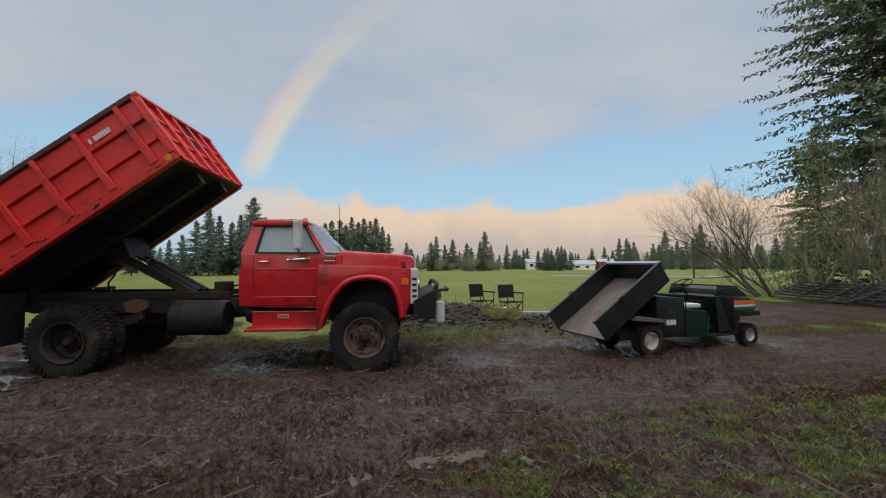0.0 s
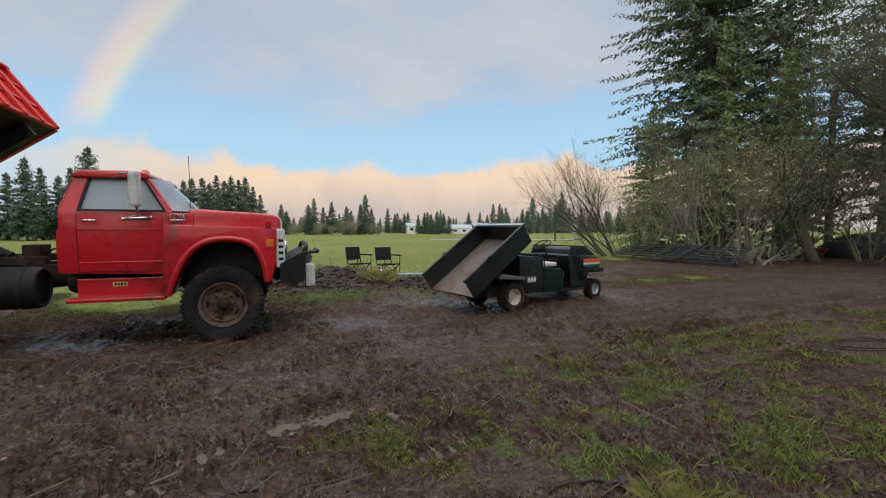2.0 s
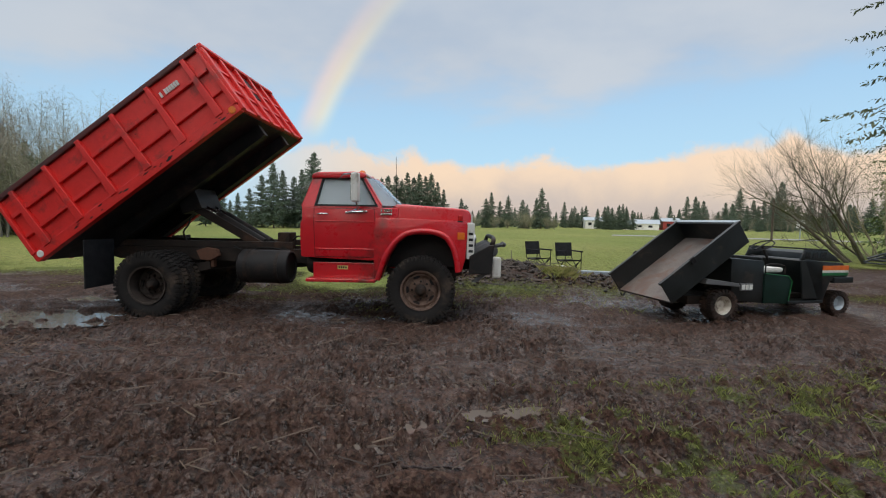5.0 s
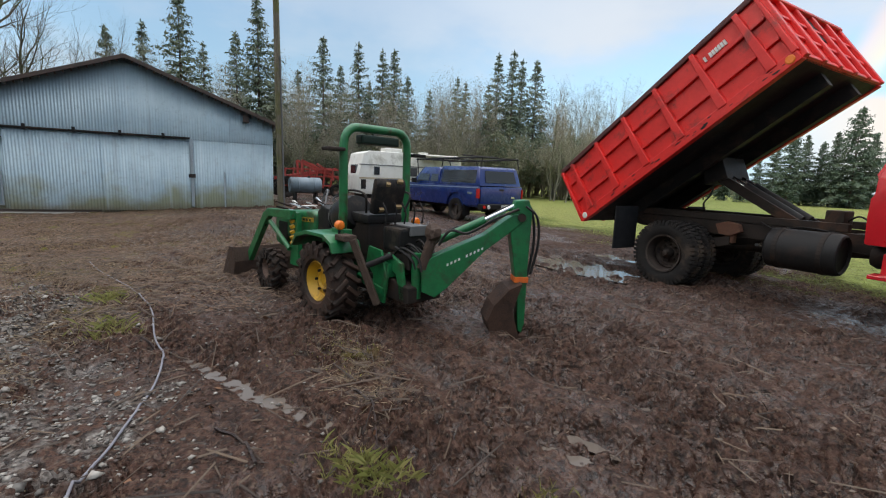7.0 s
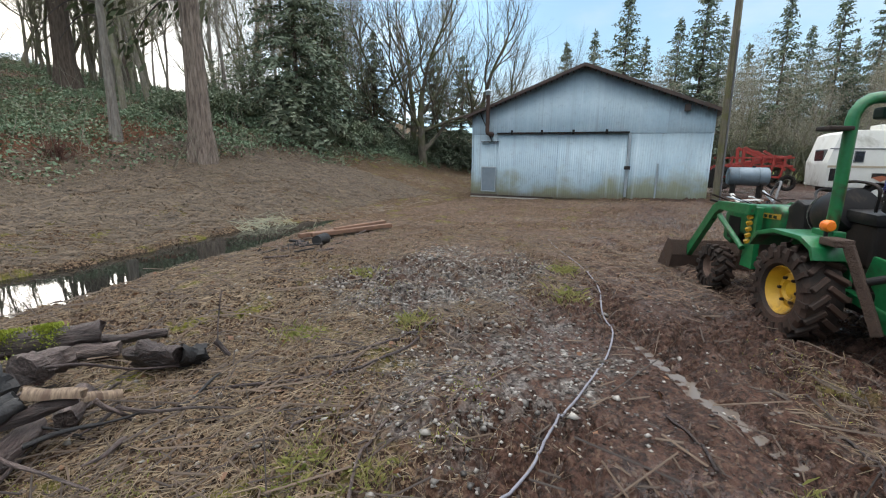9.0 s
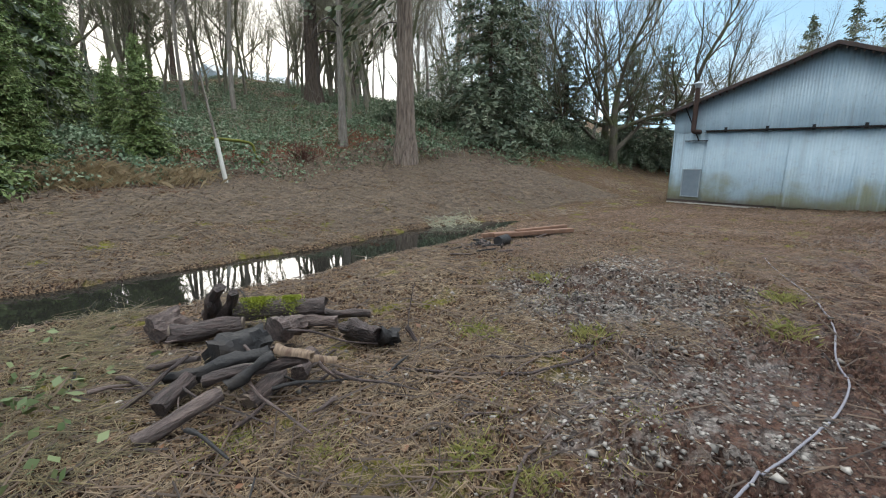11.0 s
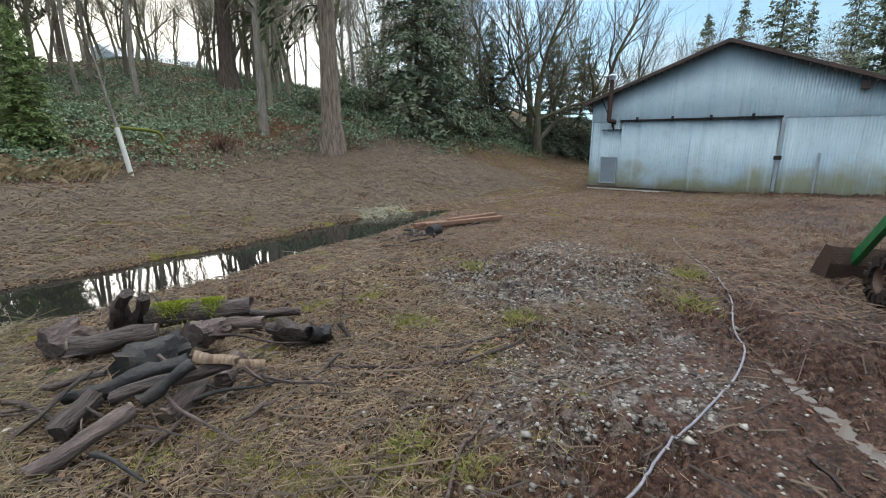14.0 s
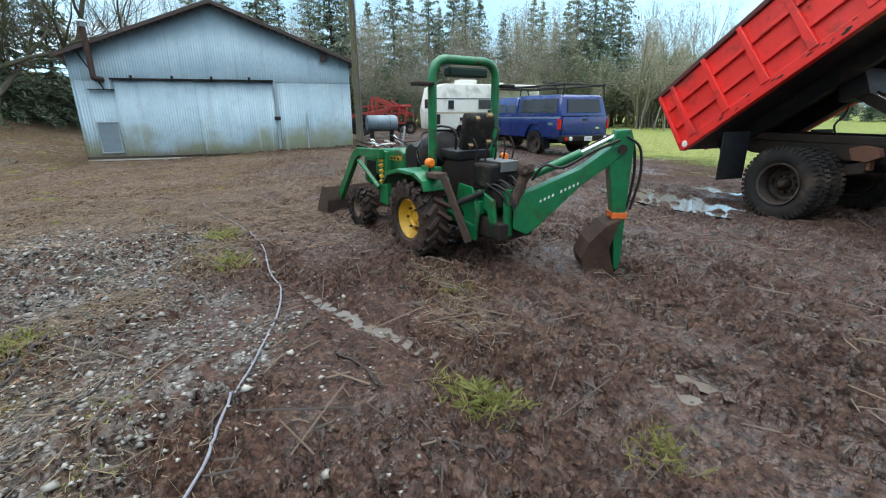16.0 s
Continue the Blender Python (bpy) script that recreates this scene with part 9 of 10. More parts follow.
part("box", boxed(-0.45, 0.45, -0.3, 0.3, 0, 0.5, 0.02), surface("crate_orange", (0.36, 0.08, 0.035), (0.26, 0.06, 0.03), 5, (0.6, 0.8), 0, 0.1), crate)
brush = thing("brush_pile", "pale dead branches heaped beside the panels", "brush pile", Matrix.Translation((16.4, 15.8, 0)))
bm = bmesh.new()
for k in range(16):
    a = rng.uniform(0, 6.3)
    branch_out(bm, Vector((rng.uniform(-0.9, 0.9), rng.uniform(-0.7, 0.7), 0.0)), Vector((math.cos(a), math.sin(a), rng.uniform(0.1, 1.2))), rng.uniform(0.6, 1.3), 0.03, 2, rng, 0.02, 0.35, (1, 2), 0.6)
part("branch_growth", bm, pale_bark, brush)
# road, far signs, farm buildings
strip = bmesh.new()
pts = [(10, 57), (22, 54.5), (34, 51), (60, 44), (110, 30)]
vs = [(strip.verts.new((x, y, 0.05)), strip.verts.new((x + 0.8, y + 3.4, 0.07))) for x, y in pts]
for (a, b_), (c_, d_) in zip(vs, vs[1:]):
    strip.faces.new((a, c_, d_, b_))
tagged(part("road", strip, surface("road_pale", (0.30, 0.29, 0.28), (0.24, 0.235, 0.23), 0.6, (0.6, 0.8), 0, 0.1, 12)), "pale wet asphalt road beyond the field", "road", kind="structure")
sg = thing("road_sign", "white road sign seen from behind", "sign", Matrix.Translation((30.5, 57.5, 0)))
part("post", rod(bmesh.new(), (0, 0, 0), (0, 0, 2.0), 0.05), galvanised, sg)
part("plate", boxed(-0.45, 0.45, -0.03, 0.0, 1.3, 2.2, 0.15), sign_white, sg)
fp = thing("utility_pole", "thin dark pole beyond the field", "pole", Matrix.Translation((24.1, 50.2, 0)))
part("post", rod(bmesh.new(), (0, 0, 0), (0, 0, 4.2), 0.10), fir_bark, fp)


def far_house(yaw, dist, w, d, h, mat_, label, turn=0):
    x, y, z = at_yaw(yaw, dist)
    t = thing("farm_building", label, "building", Matrix.Translation((x, y, 0)) @ Matrix.Rotation(radians(turn), 4, "Z"))
    part("wall", boxed(-w / 2, w / 2, -d / 2, d / 2, -0.2, h, 0), mat_, t)
    part("roof", prism(bmesh.new(), [(-d / 2 - 0.3, h), (0, h + d * 0.22), (d / 2 + 0.3, h)], -w / 2 - 0.3, w / 2 + 0.3, 0, lambda v: Vector((v.y, v.x, v.z))), galvanised, t)
    for k in range(max(2, int(w / 2.5))):
        part("window", boxed(-w / 2 + 0.8 + 2.4 * k, -w / 2 + 1.7 + 2.4 * k, -d / 2 - 0.04, -d / 2, h * 0.4, h * 0.75, 0), dark_glass, t)
    return t


far_house(-13.2, 125, 8, 5, 1.5, rv_skin, "low white farm shed across the field", -8)
far_house(-8.0, 128, 5, 4, 2.2, white_paint, "small white shed across the field")
far_house(-16.2, 130, 4, 4, 2.2, red_implement, "small red shed across the field")
far_house(22.5, 60, 4, 3, 1.7, white_paint, "small white shelter beyond the truck")
far_house(163.5, 60, 9, 7, 9.6, grey_plastic, "grey house roof seen above the bank", 10)

# ---- trees at the lane's right ----
moss_grey = leaf_material("moss_grey", (0.085, 0.10, 0.035), (0.16, 0.17, 0.07), (0.12, 0.115, 0.055))
def one(ob, x, y, turn=0.0, z=None):
    ob.matrix_basis = Matrix.Translation((x, y, (float(broad_height(np.array([x]), np.array([y]))[0]) if z is None else z) - 0.05)) @ Matrix.Rotation(turn, 4, "Z")
    return ob


def bear(yaw, dist):
    return at_yaw(yaw, dist)[:2]


for h_, sp, sd, yaw, d, wd, mt, shp, lf, gp in ((36, 7.0, 61, -42.0, 33, "very tall dark green fir beside the lane", needles, 0.28, 0.50, 0.08), (28, 6.6, 62, -48.5, 34, "tall dark fir behind the thicket", needles, 0.6, 0.48, 0.22), (13, 3.6, 63, -43.5, 29.5, "yellow-green cedar in the thicket", cedar_needles, 0.7, 0.34, 0.2), (9, 3.0, 68, -36.5, 30.5, "yellow-green cedar in the thicket", cedar_needles, 0.7, 0.30, 0.25),
                                                (24, 6.0, 64, -56, 38, "tall dark fir behind the mossy oaks", needles, 0.6, 0.48, 0.24), (25, 6.0, 65, -62, 38, "tall dark fir behind the mossy oaks", needles, 0.6, 0.48, 0.24), (11, 3.2, 66, -49, 30, "yellow-green cedar in the thicket", cedar_needles, 0.7, 0.30, 0.2), (24, 6, 67, -68, 40, "tall dark fir behind the mossy oaks", needles, 0.6, 0.48, 0.24)):
    one(conifer("fir_tree", wd, h_, sp * (0.94 if h_ > 30 else 1), sd, 0.10 if h_ > 20 else 0.03, (3.8 if h_ > 30 else 2.5) if h_ > 20 else 1.9, 0.36, lf, mt, shp, gp, 0.74 if h_ > 30 else 0.5), *bear(yaw, d))
one(bare_tree("mossy_oak", "mossy oak with long bare crooked limbs", 15, 71, bare_bark, 5, 0.026, (-0.25, -0.05), 1, 0.30, 0.03, 0.38, (2, 3), 0.74, moss_grey, 0.10), *bear(-57.5, 25), 0.4)
one(bare_tree("mossy_oak", "mossy oak with long bare crooked limbs", 13, 72, bare_bark, 5, 0.022, (-0.3, 0.1), 1, 0.30, 0.04, 0.36, (2, 3), 0.72, moss_grey, 0.10), *bear(-51.5, 27), 1.0)
one(bare_tree("mossy_oak", "mossy oak with long bare crooked limbs", 15, 73, bare_bark, 5, 0.022, (0.1, 0.1), 1, 0.32, 0.05, 0.34, (2, 3), 0.70, moss_grey, 0.10), *bear(-62, 28), 2.0)
tan_twig = bark_material("tan_twig", (0.21, 0.185, 0.12), (0.40, 0.36, 0.26), (0.26, 0.25, 0.12))
yellow_lichen = leaf_material("yellow_lichen", (0.20, 0.20, 0.09), (0.34, 0.33, 0.18), (0.22, 0.20, 0.12))
for k, (yaw, d, h) in enumerate(((-34.0, 28.0, 5.6), (-37.0, 27.5, 7.0), (-40.0, 26.8, 9.0), (-42.5, 27, 9.4), (-46.0, 27, 8.0), (-50, 27.5, 7.0), (-55, 29, 7.0))):
    one(bare_tree("thicket_shrub", "bare lichen-covered shrub with many pale stems", h, 80 + k, tan_twig if k % 3 != 2 else grey_twig, 4, 0.0125, (0, 0), 6, 0.36, 0.07, 0.24, (1, 2), 0.68, (None, yellow_lichen, None)[k % 3], 0.12, 0.7), *bear(yaw, d), k)
one(bare_tree("thicket_shrub", "leaning bare dark shrub by the lane", 8.5, 91, bare_bark, 5, 0.018, (-0.85, 0.05), 4, 0.34, 0.05, 0.24, (2, 3), 0.68), *bear(-32.5, 26.0))

# ---- the wood on the bank ----
def on_ground(yaw, el, start=8.0):
    """Where a line of sight from the yard at that bearing and height meets the land."""
    for d in np.arange(start, 60, 0.25):
        x, y = -0.5 - math.sin(radians(yaw)) * d, -0.2 + math.cos(radians(yaw)) * d
        z = float(broad_height(np.array([x]), np.array([y]))[0])
        if z >= 1.5 + d * math.tan(radians(el)):
            return x, y, z, d
    return x, y, z, d


def old_trunk(name, label, yaw, el, r, h, seed, mat_, limbs=26, crown=True, tip=(0, 0), reach=4.5):
    """A tall old conifer: a fluted trunk with thin drooping limbs."""
    x, y, z, d = on_ground(yaw, el)
    rg = random.Random(seed)
    t = thing(name, label, "tree", Matrix.Translation((x, y, z)))
    bm = bmesh.new()
    n = 22
    rings = []
    for k in range(15):
        s = k / 14
        rad = r * ((1.0 - 0.75 * s) + 0.55 * math.exp(-s * h / 0.55) + 0.12 * math.exp(-s * h / 2.0))
        ring = []
        for q in range(n):
            a = 2 * math.pi * q / n
            f = 1 + 0.07 * math.sin(a * 7 + seed) * (1 + math.exp(-s * 6)) + 0.05 * math.sin(a * 11 + k)
            ring.append(bm.verts.new((math.cos(a) * rad * f + tip[0] * s * h, math.sin(a) * rad * f + tip[1] * s * h, -0.4 + (h + 0.4) * s)))
        rings.append(ring)
    for a_, b_ in zip(rings, rings[1:]):
        for q in range(n):
            bm.faces.new((a_[q], a_[(q + 1) % n], b_[(q + 1) % n], b_[q]))
    part("trunk", bm, mat_, t, smooth=60)
    bm = bmesh.new()
    cs, ax = [], []
    for k in range(limbs):
        s = rg.uniform(0.22, 0.98)
        p = Vector((tip[0] * s * h, tip[1] * s * h, s * h))
        a = rg.uniform(0, 6.3)
        L = reach * rg.uniform(0.4, 1.0) * (1.15 - s)
        way = Vector((math.cos(a), math.sin(a), 0))
        pts = [p, p + way * L * 0.35 + Vector((0, 0, 0.06 * L)), p + way * L * 0.7 - Vector((0, 0, 0.10 * L)), p + way * L - Vector((0, 0, 0.38 * L))]
        pts = smooth_line(pts, 4)
        tube(bm, pts, 0, 4, [0.035 * (1 - 0.8 * i / len(pts)) for i in range(len(pts))], caps=False)
        for i, q in enumerate(pts[3:]):
            for _ in range(5):
                off = Vector((rg.uniform(-1, 1), rg.uniform(-1, 1), rg.uniform(-1.4, 0.3))) * 0.38
                cs.append(tuple(q + off))
                ax.append((way.x + rg.uniform(-0.5, 0.5), way.y + rg.uniform(-0.5, 0.5), -0.7))
    part("limb_growth", bm, dark_log, t)
    if crown:
        r_ = np.random.default_rng(seed)
        cs, ax = np.array(cs), np.array(ax)
        v, f = card_cloud(cs, ax, np.stack([r_.uniform(0.25, 0.6, len(cs)), r_.uniform(0.08, 0.2, len(cs))], 1), seed)
        part("crown", raw_mesh("crown", v, f, needles), needles, t)
    return t


old_trunk("old_fir", "old fir with ridged bark flaring at its pale foot", 146.0, -0.8, 0.34, 21, 1, bark_material("old_bark", (0.085, 0.062, 0.050), (0.30, 0.240, 0.195), None, (10, 10, 1.2)), 34)
old_trunk("old_fir", "tall straight fir trunk on the bank", 156.8, 5.8, 0.42, 24, 2, fir_bark, 30)
old_trunk("old_fir", "tall fir trunk at the top of the bank", 152.6, 6.5, 0.40, 24, 3, fir_bark, 30, tip=(0.01, 0))
old_trunk("dead_snag", "thin pale dead trunk on the bank", 153.6, 1.3, 0.14, 11, 4, pale_bark, 8, False)
old_trunk("old_fir", "leaning dark fir trunk on the bank", 174.0, 5.0, 0.30, 20, 5, fir_bark, 26, tip=(0.05, 0.0))
old_trunk("old_fir", "dark fir trunk among the bare trees", 171.0, 8.2, 0.28, 22, 6, fir_bark, 22)
old_trunk("old_fir", "dark fir trunk among the bare trees", 139.5, 6.0, 0.30, 22, 7, fir_bark, 30)
old_trunk("old_fir", "dark fir trunk among the bare trees", 186.0, 7.0, 0.32, 22, 8, fir_bark, 40)
old_trunk("old_fir", "dark fir trunk among the bare trees", 165.5, 8.6, 0.22, 20, 9, fir_bark, 14)
rng = random.Random(33)
for k in range(200):
    yaw = rng.uniform(106, 194)
    if 157 < yaw < 163 and rng.random() < 0.5:
        continue
    d = rng.uniform(24, 60)
    x, y, z = at_yaw(yaw, d)
    if float(beyond_ditch(np.array([x]), np.array([y]))[0]) < (12 if k % 3 else 22):
        continue
    plant(thin_kinds[rng.randrange(3)] if k % 3 else bare_kinds[k % 2], x, y, z, rng.uniform(0.7, 1.25), rng.uniform(0, 6), rng.uniform(-0.07, 0.07))
# big leafless maples behind the barn
maple = spare(bare_tree("maple_tree", "large leafless maple behind the barn", 15, 41, bare_bark, 5, 0.020, (0, 0), 1, 0.33, 0.10, 0.24, (2, 3), 0.70))
for yaw, d, s in ((120.5, 30, 1.0), (122.2, 31, 0.95), (113.2, 31, 1.05), (110.0, 36, 0.9), (104.5, 40, 0.85), (126.5, 30, 0.8), (130, 33, 0.9), (99.0, 42, 0.7)):
    x, y, z = at_yaw(yaw, d)
    plant(maple, x, y, z, s, rng.uniform(0, 6))
# dark evergreens on the slope
slope_fir = spare(conifer("evergreen", "dark evergreen with drooping boughs on the bank", 10, 4.6, 51, 0.03, 1.4, 0.60, 0.42, hazed_slope_needles, 0.75, 0.26))
cedar = spare(conifer("young_cedar", "bright green young cedar on the bank", 4.2, 1.25, 52, 0.02, 1.9, 0.40, 0.20, cedar_needles, 0.75, 0.05))
for yaw, d, s in ((184.5, 20, 0.85), (181.0, 22, 0.7), (188.5, 19, 0.9), (135.2, 24.5, 1.05), (132.3, 28, 0.9), (126.5, 30, 0.7), (119.5, 33, 0.75), (116.0, 35, 0.8)):
    x, y, z = at_yaw(yaw, d)
    plant(slope_fir, x, y, z, s, rng.uniform(0, 6))
for yaw, d, s in ((175.2, 17.5, 0.62), (182.8, 15.0, 0.95), (186.5, 12.8, 1.15), (179.5, 20.0, 1.2), (190, 14, 1.3), (183.8, 19, 1.5)):
    x, y, z = at_yaw(yaw, d)
    plant(cedar, x, y, z, s, rng.uniform(0, 6))


def laurel(name, label, size, seed, mat_, leaf):
    """A mound of evergreen leaves on many short stems."""
    rg_, r_ = random.Random(seed), np.random.default_rng(seed)
    t = thing(name, label, "shrub")
    stems = bmesh.new()
    cs, ax = [], []
    for k in range(26):
        a, out = rg_.uniform(0, 6.3), rg_.uniform(0.1, 1.0) ** 0.7
        tip = Vector((math.cos(a) * out * size, math.sin(a) * out * size, size * (0.95 * math.sqrt(max(0.02, 1 - 0.85 * out * out))) * rg_.uniform(0.65, 1.15)))
        tube(stems, [Vector((0.1 * math.cos(a), 0.1 * math.sin(a), -0.1)), tip * 0.55 + Vector((0, 0, 0.12)), tip], 0, 4, [0.03, 0.018, 0.006], caps=False)
        n = 150
        lump = r_.normal(size=(n, 3))
        lump /= np.linalg.norm(lump, axis=1, keepdims=True)
        cs.append(np.array(tuple(tip)) + lump * np.array([0.36, 0.36, 0.26]) * size * r_.uniform(0.5, 1.0, (n, 1)))
        ax.append(lump * 0.6 + r_.normal(scale=0.6, size=(n, 3)))
    cs, ax = np.concatenate(cs), np.concatenate(ax)
    low = cs[:, 2] > 0.02
    cs, ax = cs[low], ax[low]
    part("stem_growth", stems, dark_log, t)
    v, f = card_cloud(cs, ax, np.stack([r_.uniform(0.7, 1.3, len(cs)) * leaf, r_.uniform(0.35, 0.6, len(cs)) * leaf], 1), seed)
    part("foliage", raw_mesh("foliage", v, f, mat_), mat_, t)
    return t


laurel_green = leaf_material("laurel_green", (0.070, 0.105, 0.055), (0.185, 0.225, 0.140), (0.15, 0.155, 0.09), 0.55)
laurels = [spare(laurel("laurel_shrub", "mounded dark evergreen shrub at the foot of the bank", sz_, sd, laurel_green, 0.15)) for sz_, sd in ((1.0, 3), (1.25, 4), (0.9, 5))]
for k in range(64):
    yaw = 106 + 42 * (k + rng.random()) / 64
    for d in np.arange(14, 36, 0.5):
        x, y, z = at_yaw(yaw, float(d))
        if float(beyond_ditch(np.array([x]), np.array([y]))[0]) > 9.2 - 0.14 * max(0, -x - 8) + (0.4 if yaw < 138 else 2.2):
            break
    d += rng.uniform(0.0, 2.6)
    x, y, z = at_yaw(yaw, float(d))
    if x < -14.5 and y > -9.2:
        continue
    plant(laurels[k % 3], x, y, z - 0.05, rng.uniform(0.6, 1.15), rng.uniform(0, 6))
# dark brush filling the slope beside the barn
for k in range(52):
    yaw, d = rng.uniform(106, 143), rng.uniform(21, 34)
    px_, py_, pz_ = at_yaw(yaw, d)
    if float(beyond_ditch(np.array([px_]), np.array([py_]))[0]) < 10.5 or (px_ < -14 and py_ > -11):
        continue
    plant(scrub_kinds[1 if rng.random() < 0.6 else 0], px_, py_, pz_, rng.uniform(0.45, 0.85), rng.uniform(0, 6))
for yaw, d, s in ((193, 21, 1.2), (187.5, 26, 1.0)):
    px_, py_, pz_ = at_yaw(yaw, d)
    plant(slope_fir, px_, py_, pz_, s, rng.uniform(0, 6))
for yaw, el, s in ((174.2, -0.6, 0.80), (183.5, -1.6, 0.55)):
    x, y, z, d = on_ground(yaw, el)
    plant(cedar, x, y, z, s, rng.uniform(0, 6))
# staked sapling with a white guard
x, y, z, d = on_ground(166.9, -3.5)
stk = thing("sapling", "leaning sapling in a white trunk guard", "sapling", Matrix.Translation((x, y, z)))
part("stem", tube(bmesh.new(), smooth_line([(0, 0, -0.1), (0.146, -0.137, 1.25), (0.28, -0.26, 2.3), (0.44, -0.42, 3.6)], 5), 0, 8, [0.05 - 0.0022 * k for k in range(16)]), pale_bark, stk, smooth=60)
bm = bmesh.new()
rg = random.Random(9)
for k in range(9):
    branch_out(bm, Vector((0.195 + 0.025 * k, -0.185 - 0.024 * k, 1.6 + 0.2 * k)), Vector((rg.uniform(-1, 1), rg.uniform(-1, 1), 0.4)), 0.8, 0.014, 2, rg, 0.02, 0.3, (1, 2), 0.6)
part("twig_growth", bm, grey_twig, stk)
part("guard", rod(bmesh.new(), (0, 0, -0.05), (0.146, -0.137, 1.25), 0.062, 0.058, 14), sign_white, stk, "white trunk guard", smooth=60)
lim = thing("mossy_limb", "fallen limb coated in yellow-green moss", "branch", Matrix.Translation((x - 1.0, y - 1.6, z + 0.55)))
part("limb", tube(bmesh.new(), smooth_line([(1.0, 0.2, 0.75), (0.5, 0.1, 0.72), (-0.2, 0, 0.62), (-0.35, 0, 0.2), (-0.9, -0.1, -0.3)], 6), 0.045, 8), surface("moss_bark", (0.16, 0.17, 0.02), (0.09, 0.09, 0.02), 8, (0.8, 0.95), 0, 0.4, 40), lim, smooth=60)
bu = thing("dead_bush", "rust-brown dead bush at the foot of the bank", "bush", Matrix.Translation(on_ground(158.5, -0.9)[:3]))
bm = bmesh.new()
for k in range(26):
    branch_out(bm, Vector((rg.uniform(-0.3, 0.3), rg.uniform(-0.3, 0.3), 0)), Vector((rg.uniform(-1, 1), rg.uniform(-1, 1), 1.1)), 0.45, 0.012, 2, rg, 0.03, 0.3, (2, 3), 0.62)
part("twig_growth", bm, surface("rust_twig", (0.12, 0.05, 0.035), (0.075, 0.035, 0.026), 10, (0.8, 0.9), 0, 0), bu)


# ---- scattered growth and litter ----
def stuff(name, v, f, material, label):
    return tagged(new(name, raw_mesh(name, v, f, material)), label, name.replace("_", " "), kind="stuff")


r = np.random.default_rng(77)


def scatter(n, x0, x1, y0, y1, weight):
    x, y = r.uniform(x0, x1, n), r.uniform(y0, y1, n)
    keep = r.random(n) < weight(x, y)
    return x[keep], y[keep]


# ivy and bramble over the bank
x, y = scatter(900000, -46, 18, -46, -9, lambda a, b: ramp01(beyond_ditch(a, b) + 3.0 * (field(a, b, 2.0, 201, 3) - 0.5) + 0.10 * np.clip(-a - 8, 0, 12), 6.4, 8.2) * (0.45 + 0.55 * ramp01(field(a, b, 1.6, 202, 3), 0.32, 0.5)) * (1 - 0.85 * np.exp(-(((a + 7.2) / 3.2) ** 2 + ((b + 15.3) / 2.4) ** 2))) * np.clip(1.5 - np.hypot(a, b) / 34, 0.18, 1))
clump = field(x, y, 1.1, 203, 3)
z = height(x, y, False) + (clump ** 2) * 1.0 * r.random(len(x)) ** 0.5 + 0.05
c = np.stack([x, y, z], 1)
ax = r.normal(size=c.shape) * np.array([1, 1, 0.5])
l = r.uniform(0.06, 0.13, len(x))
v, f = card_cloud(c, ax, np.stack([l, l * r.uniform(0.5, 0.9, len(x))], 1), 204)
stuff("ivy_cover", v, f, ivy, "dark green ivy and bramble covering the bank")
# bare bramble stems
bm = bmesh.new()
for k in range(420):
    yaw, d = rg.uniform(108, 188), rg.uniform(17, 30)
    px_, py_, pz_ = at_yaw(yaw, d)
    if float(beyond_ditch(np.array([px_]), np.array([py_]))[0]) < 6.5:
        continue
    p = Vector((px_, py_, pz_))
    w = Vector((rg.uniform(-1, 1), rg.uniform(-1, 1), rg.uniform(0.6, 2.0)))
    n = rg.uniform(0.8, 2.6)
    tube(bm, [p, p + w.normalized() * n * 0.5, p + w.normalized() * n + Vector((0, 0, -0.15 * n))], 0, 3, [0.014, 0.010, 0.004], caps=False)
tagged(part("bramble_stems", bm, grey_twig), "tangle of thin bare bramble stems", "bramble", kind="stuff")


def lying(x, y, length, width, lift=0.004, tilt=0.12):
    """Flat slivers lying on the ground, as thin prisms seen from above."""
    n = len(x)
    a = r.uniform(0, 2 * np.pi, n)
    dx, dy = np.cos(a) * length / 2, np.sin(a) * length / 2
    wx, wy = -np.sin(a) * width / 2, np.cos(a) * width / 2
    z0 = height(x - dx, y - dy) + lift * r.uniform(0.4, 3.0, n)
    z1 = height(x + dx, y + dy) + lift * r.uniform(0.4, 3.0, n) + tilt * length * r.random(n) ** 3
    zm = np.maximum((z0 + z1) / 2, height(x, y) + lift) + width * 0.5
    p = np.stack([np.stack([x - dx - wx, y - dy - wy, z0], 1), np.stack([x + dx - wx, y + dy - wy, z1], 1), np.stack([x + dx + wx, y + dy + wy, z1], 1), np.stack([x - dx + wx, y - dy + wy, z0], 1), np.stack([x - dx, y - dy, z0 + width], 1), np.stack([x + dx, y + dy, z1 + width], 1)], 1)
    v = p.reshape(-1, 3)
    base = 6 * np.arange(n)[:, None]
    f = np.concatenate([base + np.array([[0, 1, 5, 4]]), base + np.array([[4, 5, 2, 3]])], 0)
    return v, f


def near_eye(a, b, reach):
    return np.clip(1.25 - np.hypot(a + 0.5, b + 0.2) / reach, 0, 1)


def off_water(a, b, gap=0.72):
    return np.abs(b - np.interp(a, DITCH_X, DITCH_Y)) > gap - 0.3 * ramp01(-a, 6.5, 9)


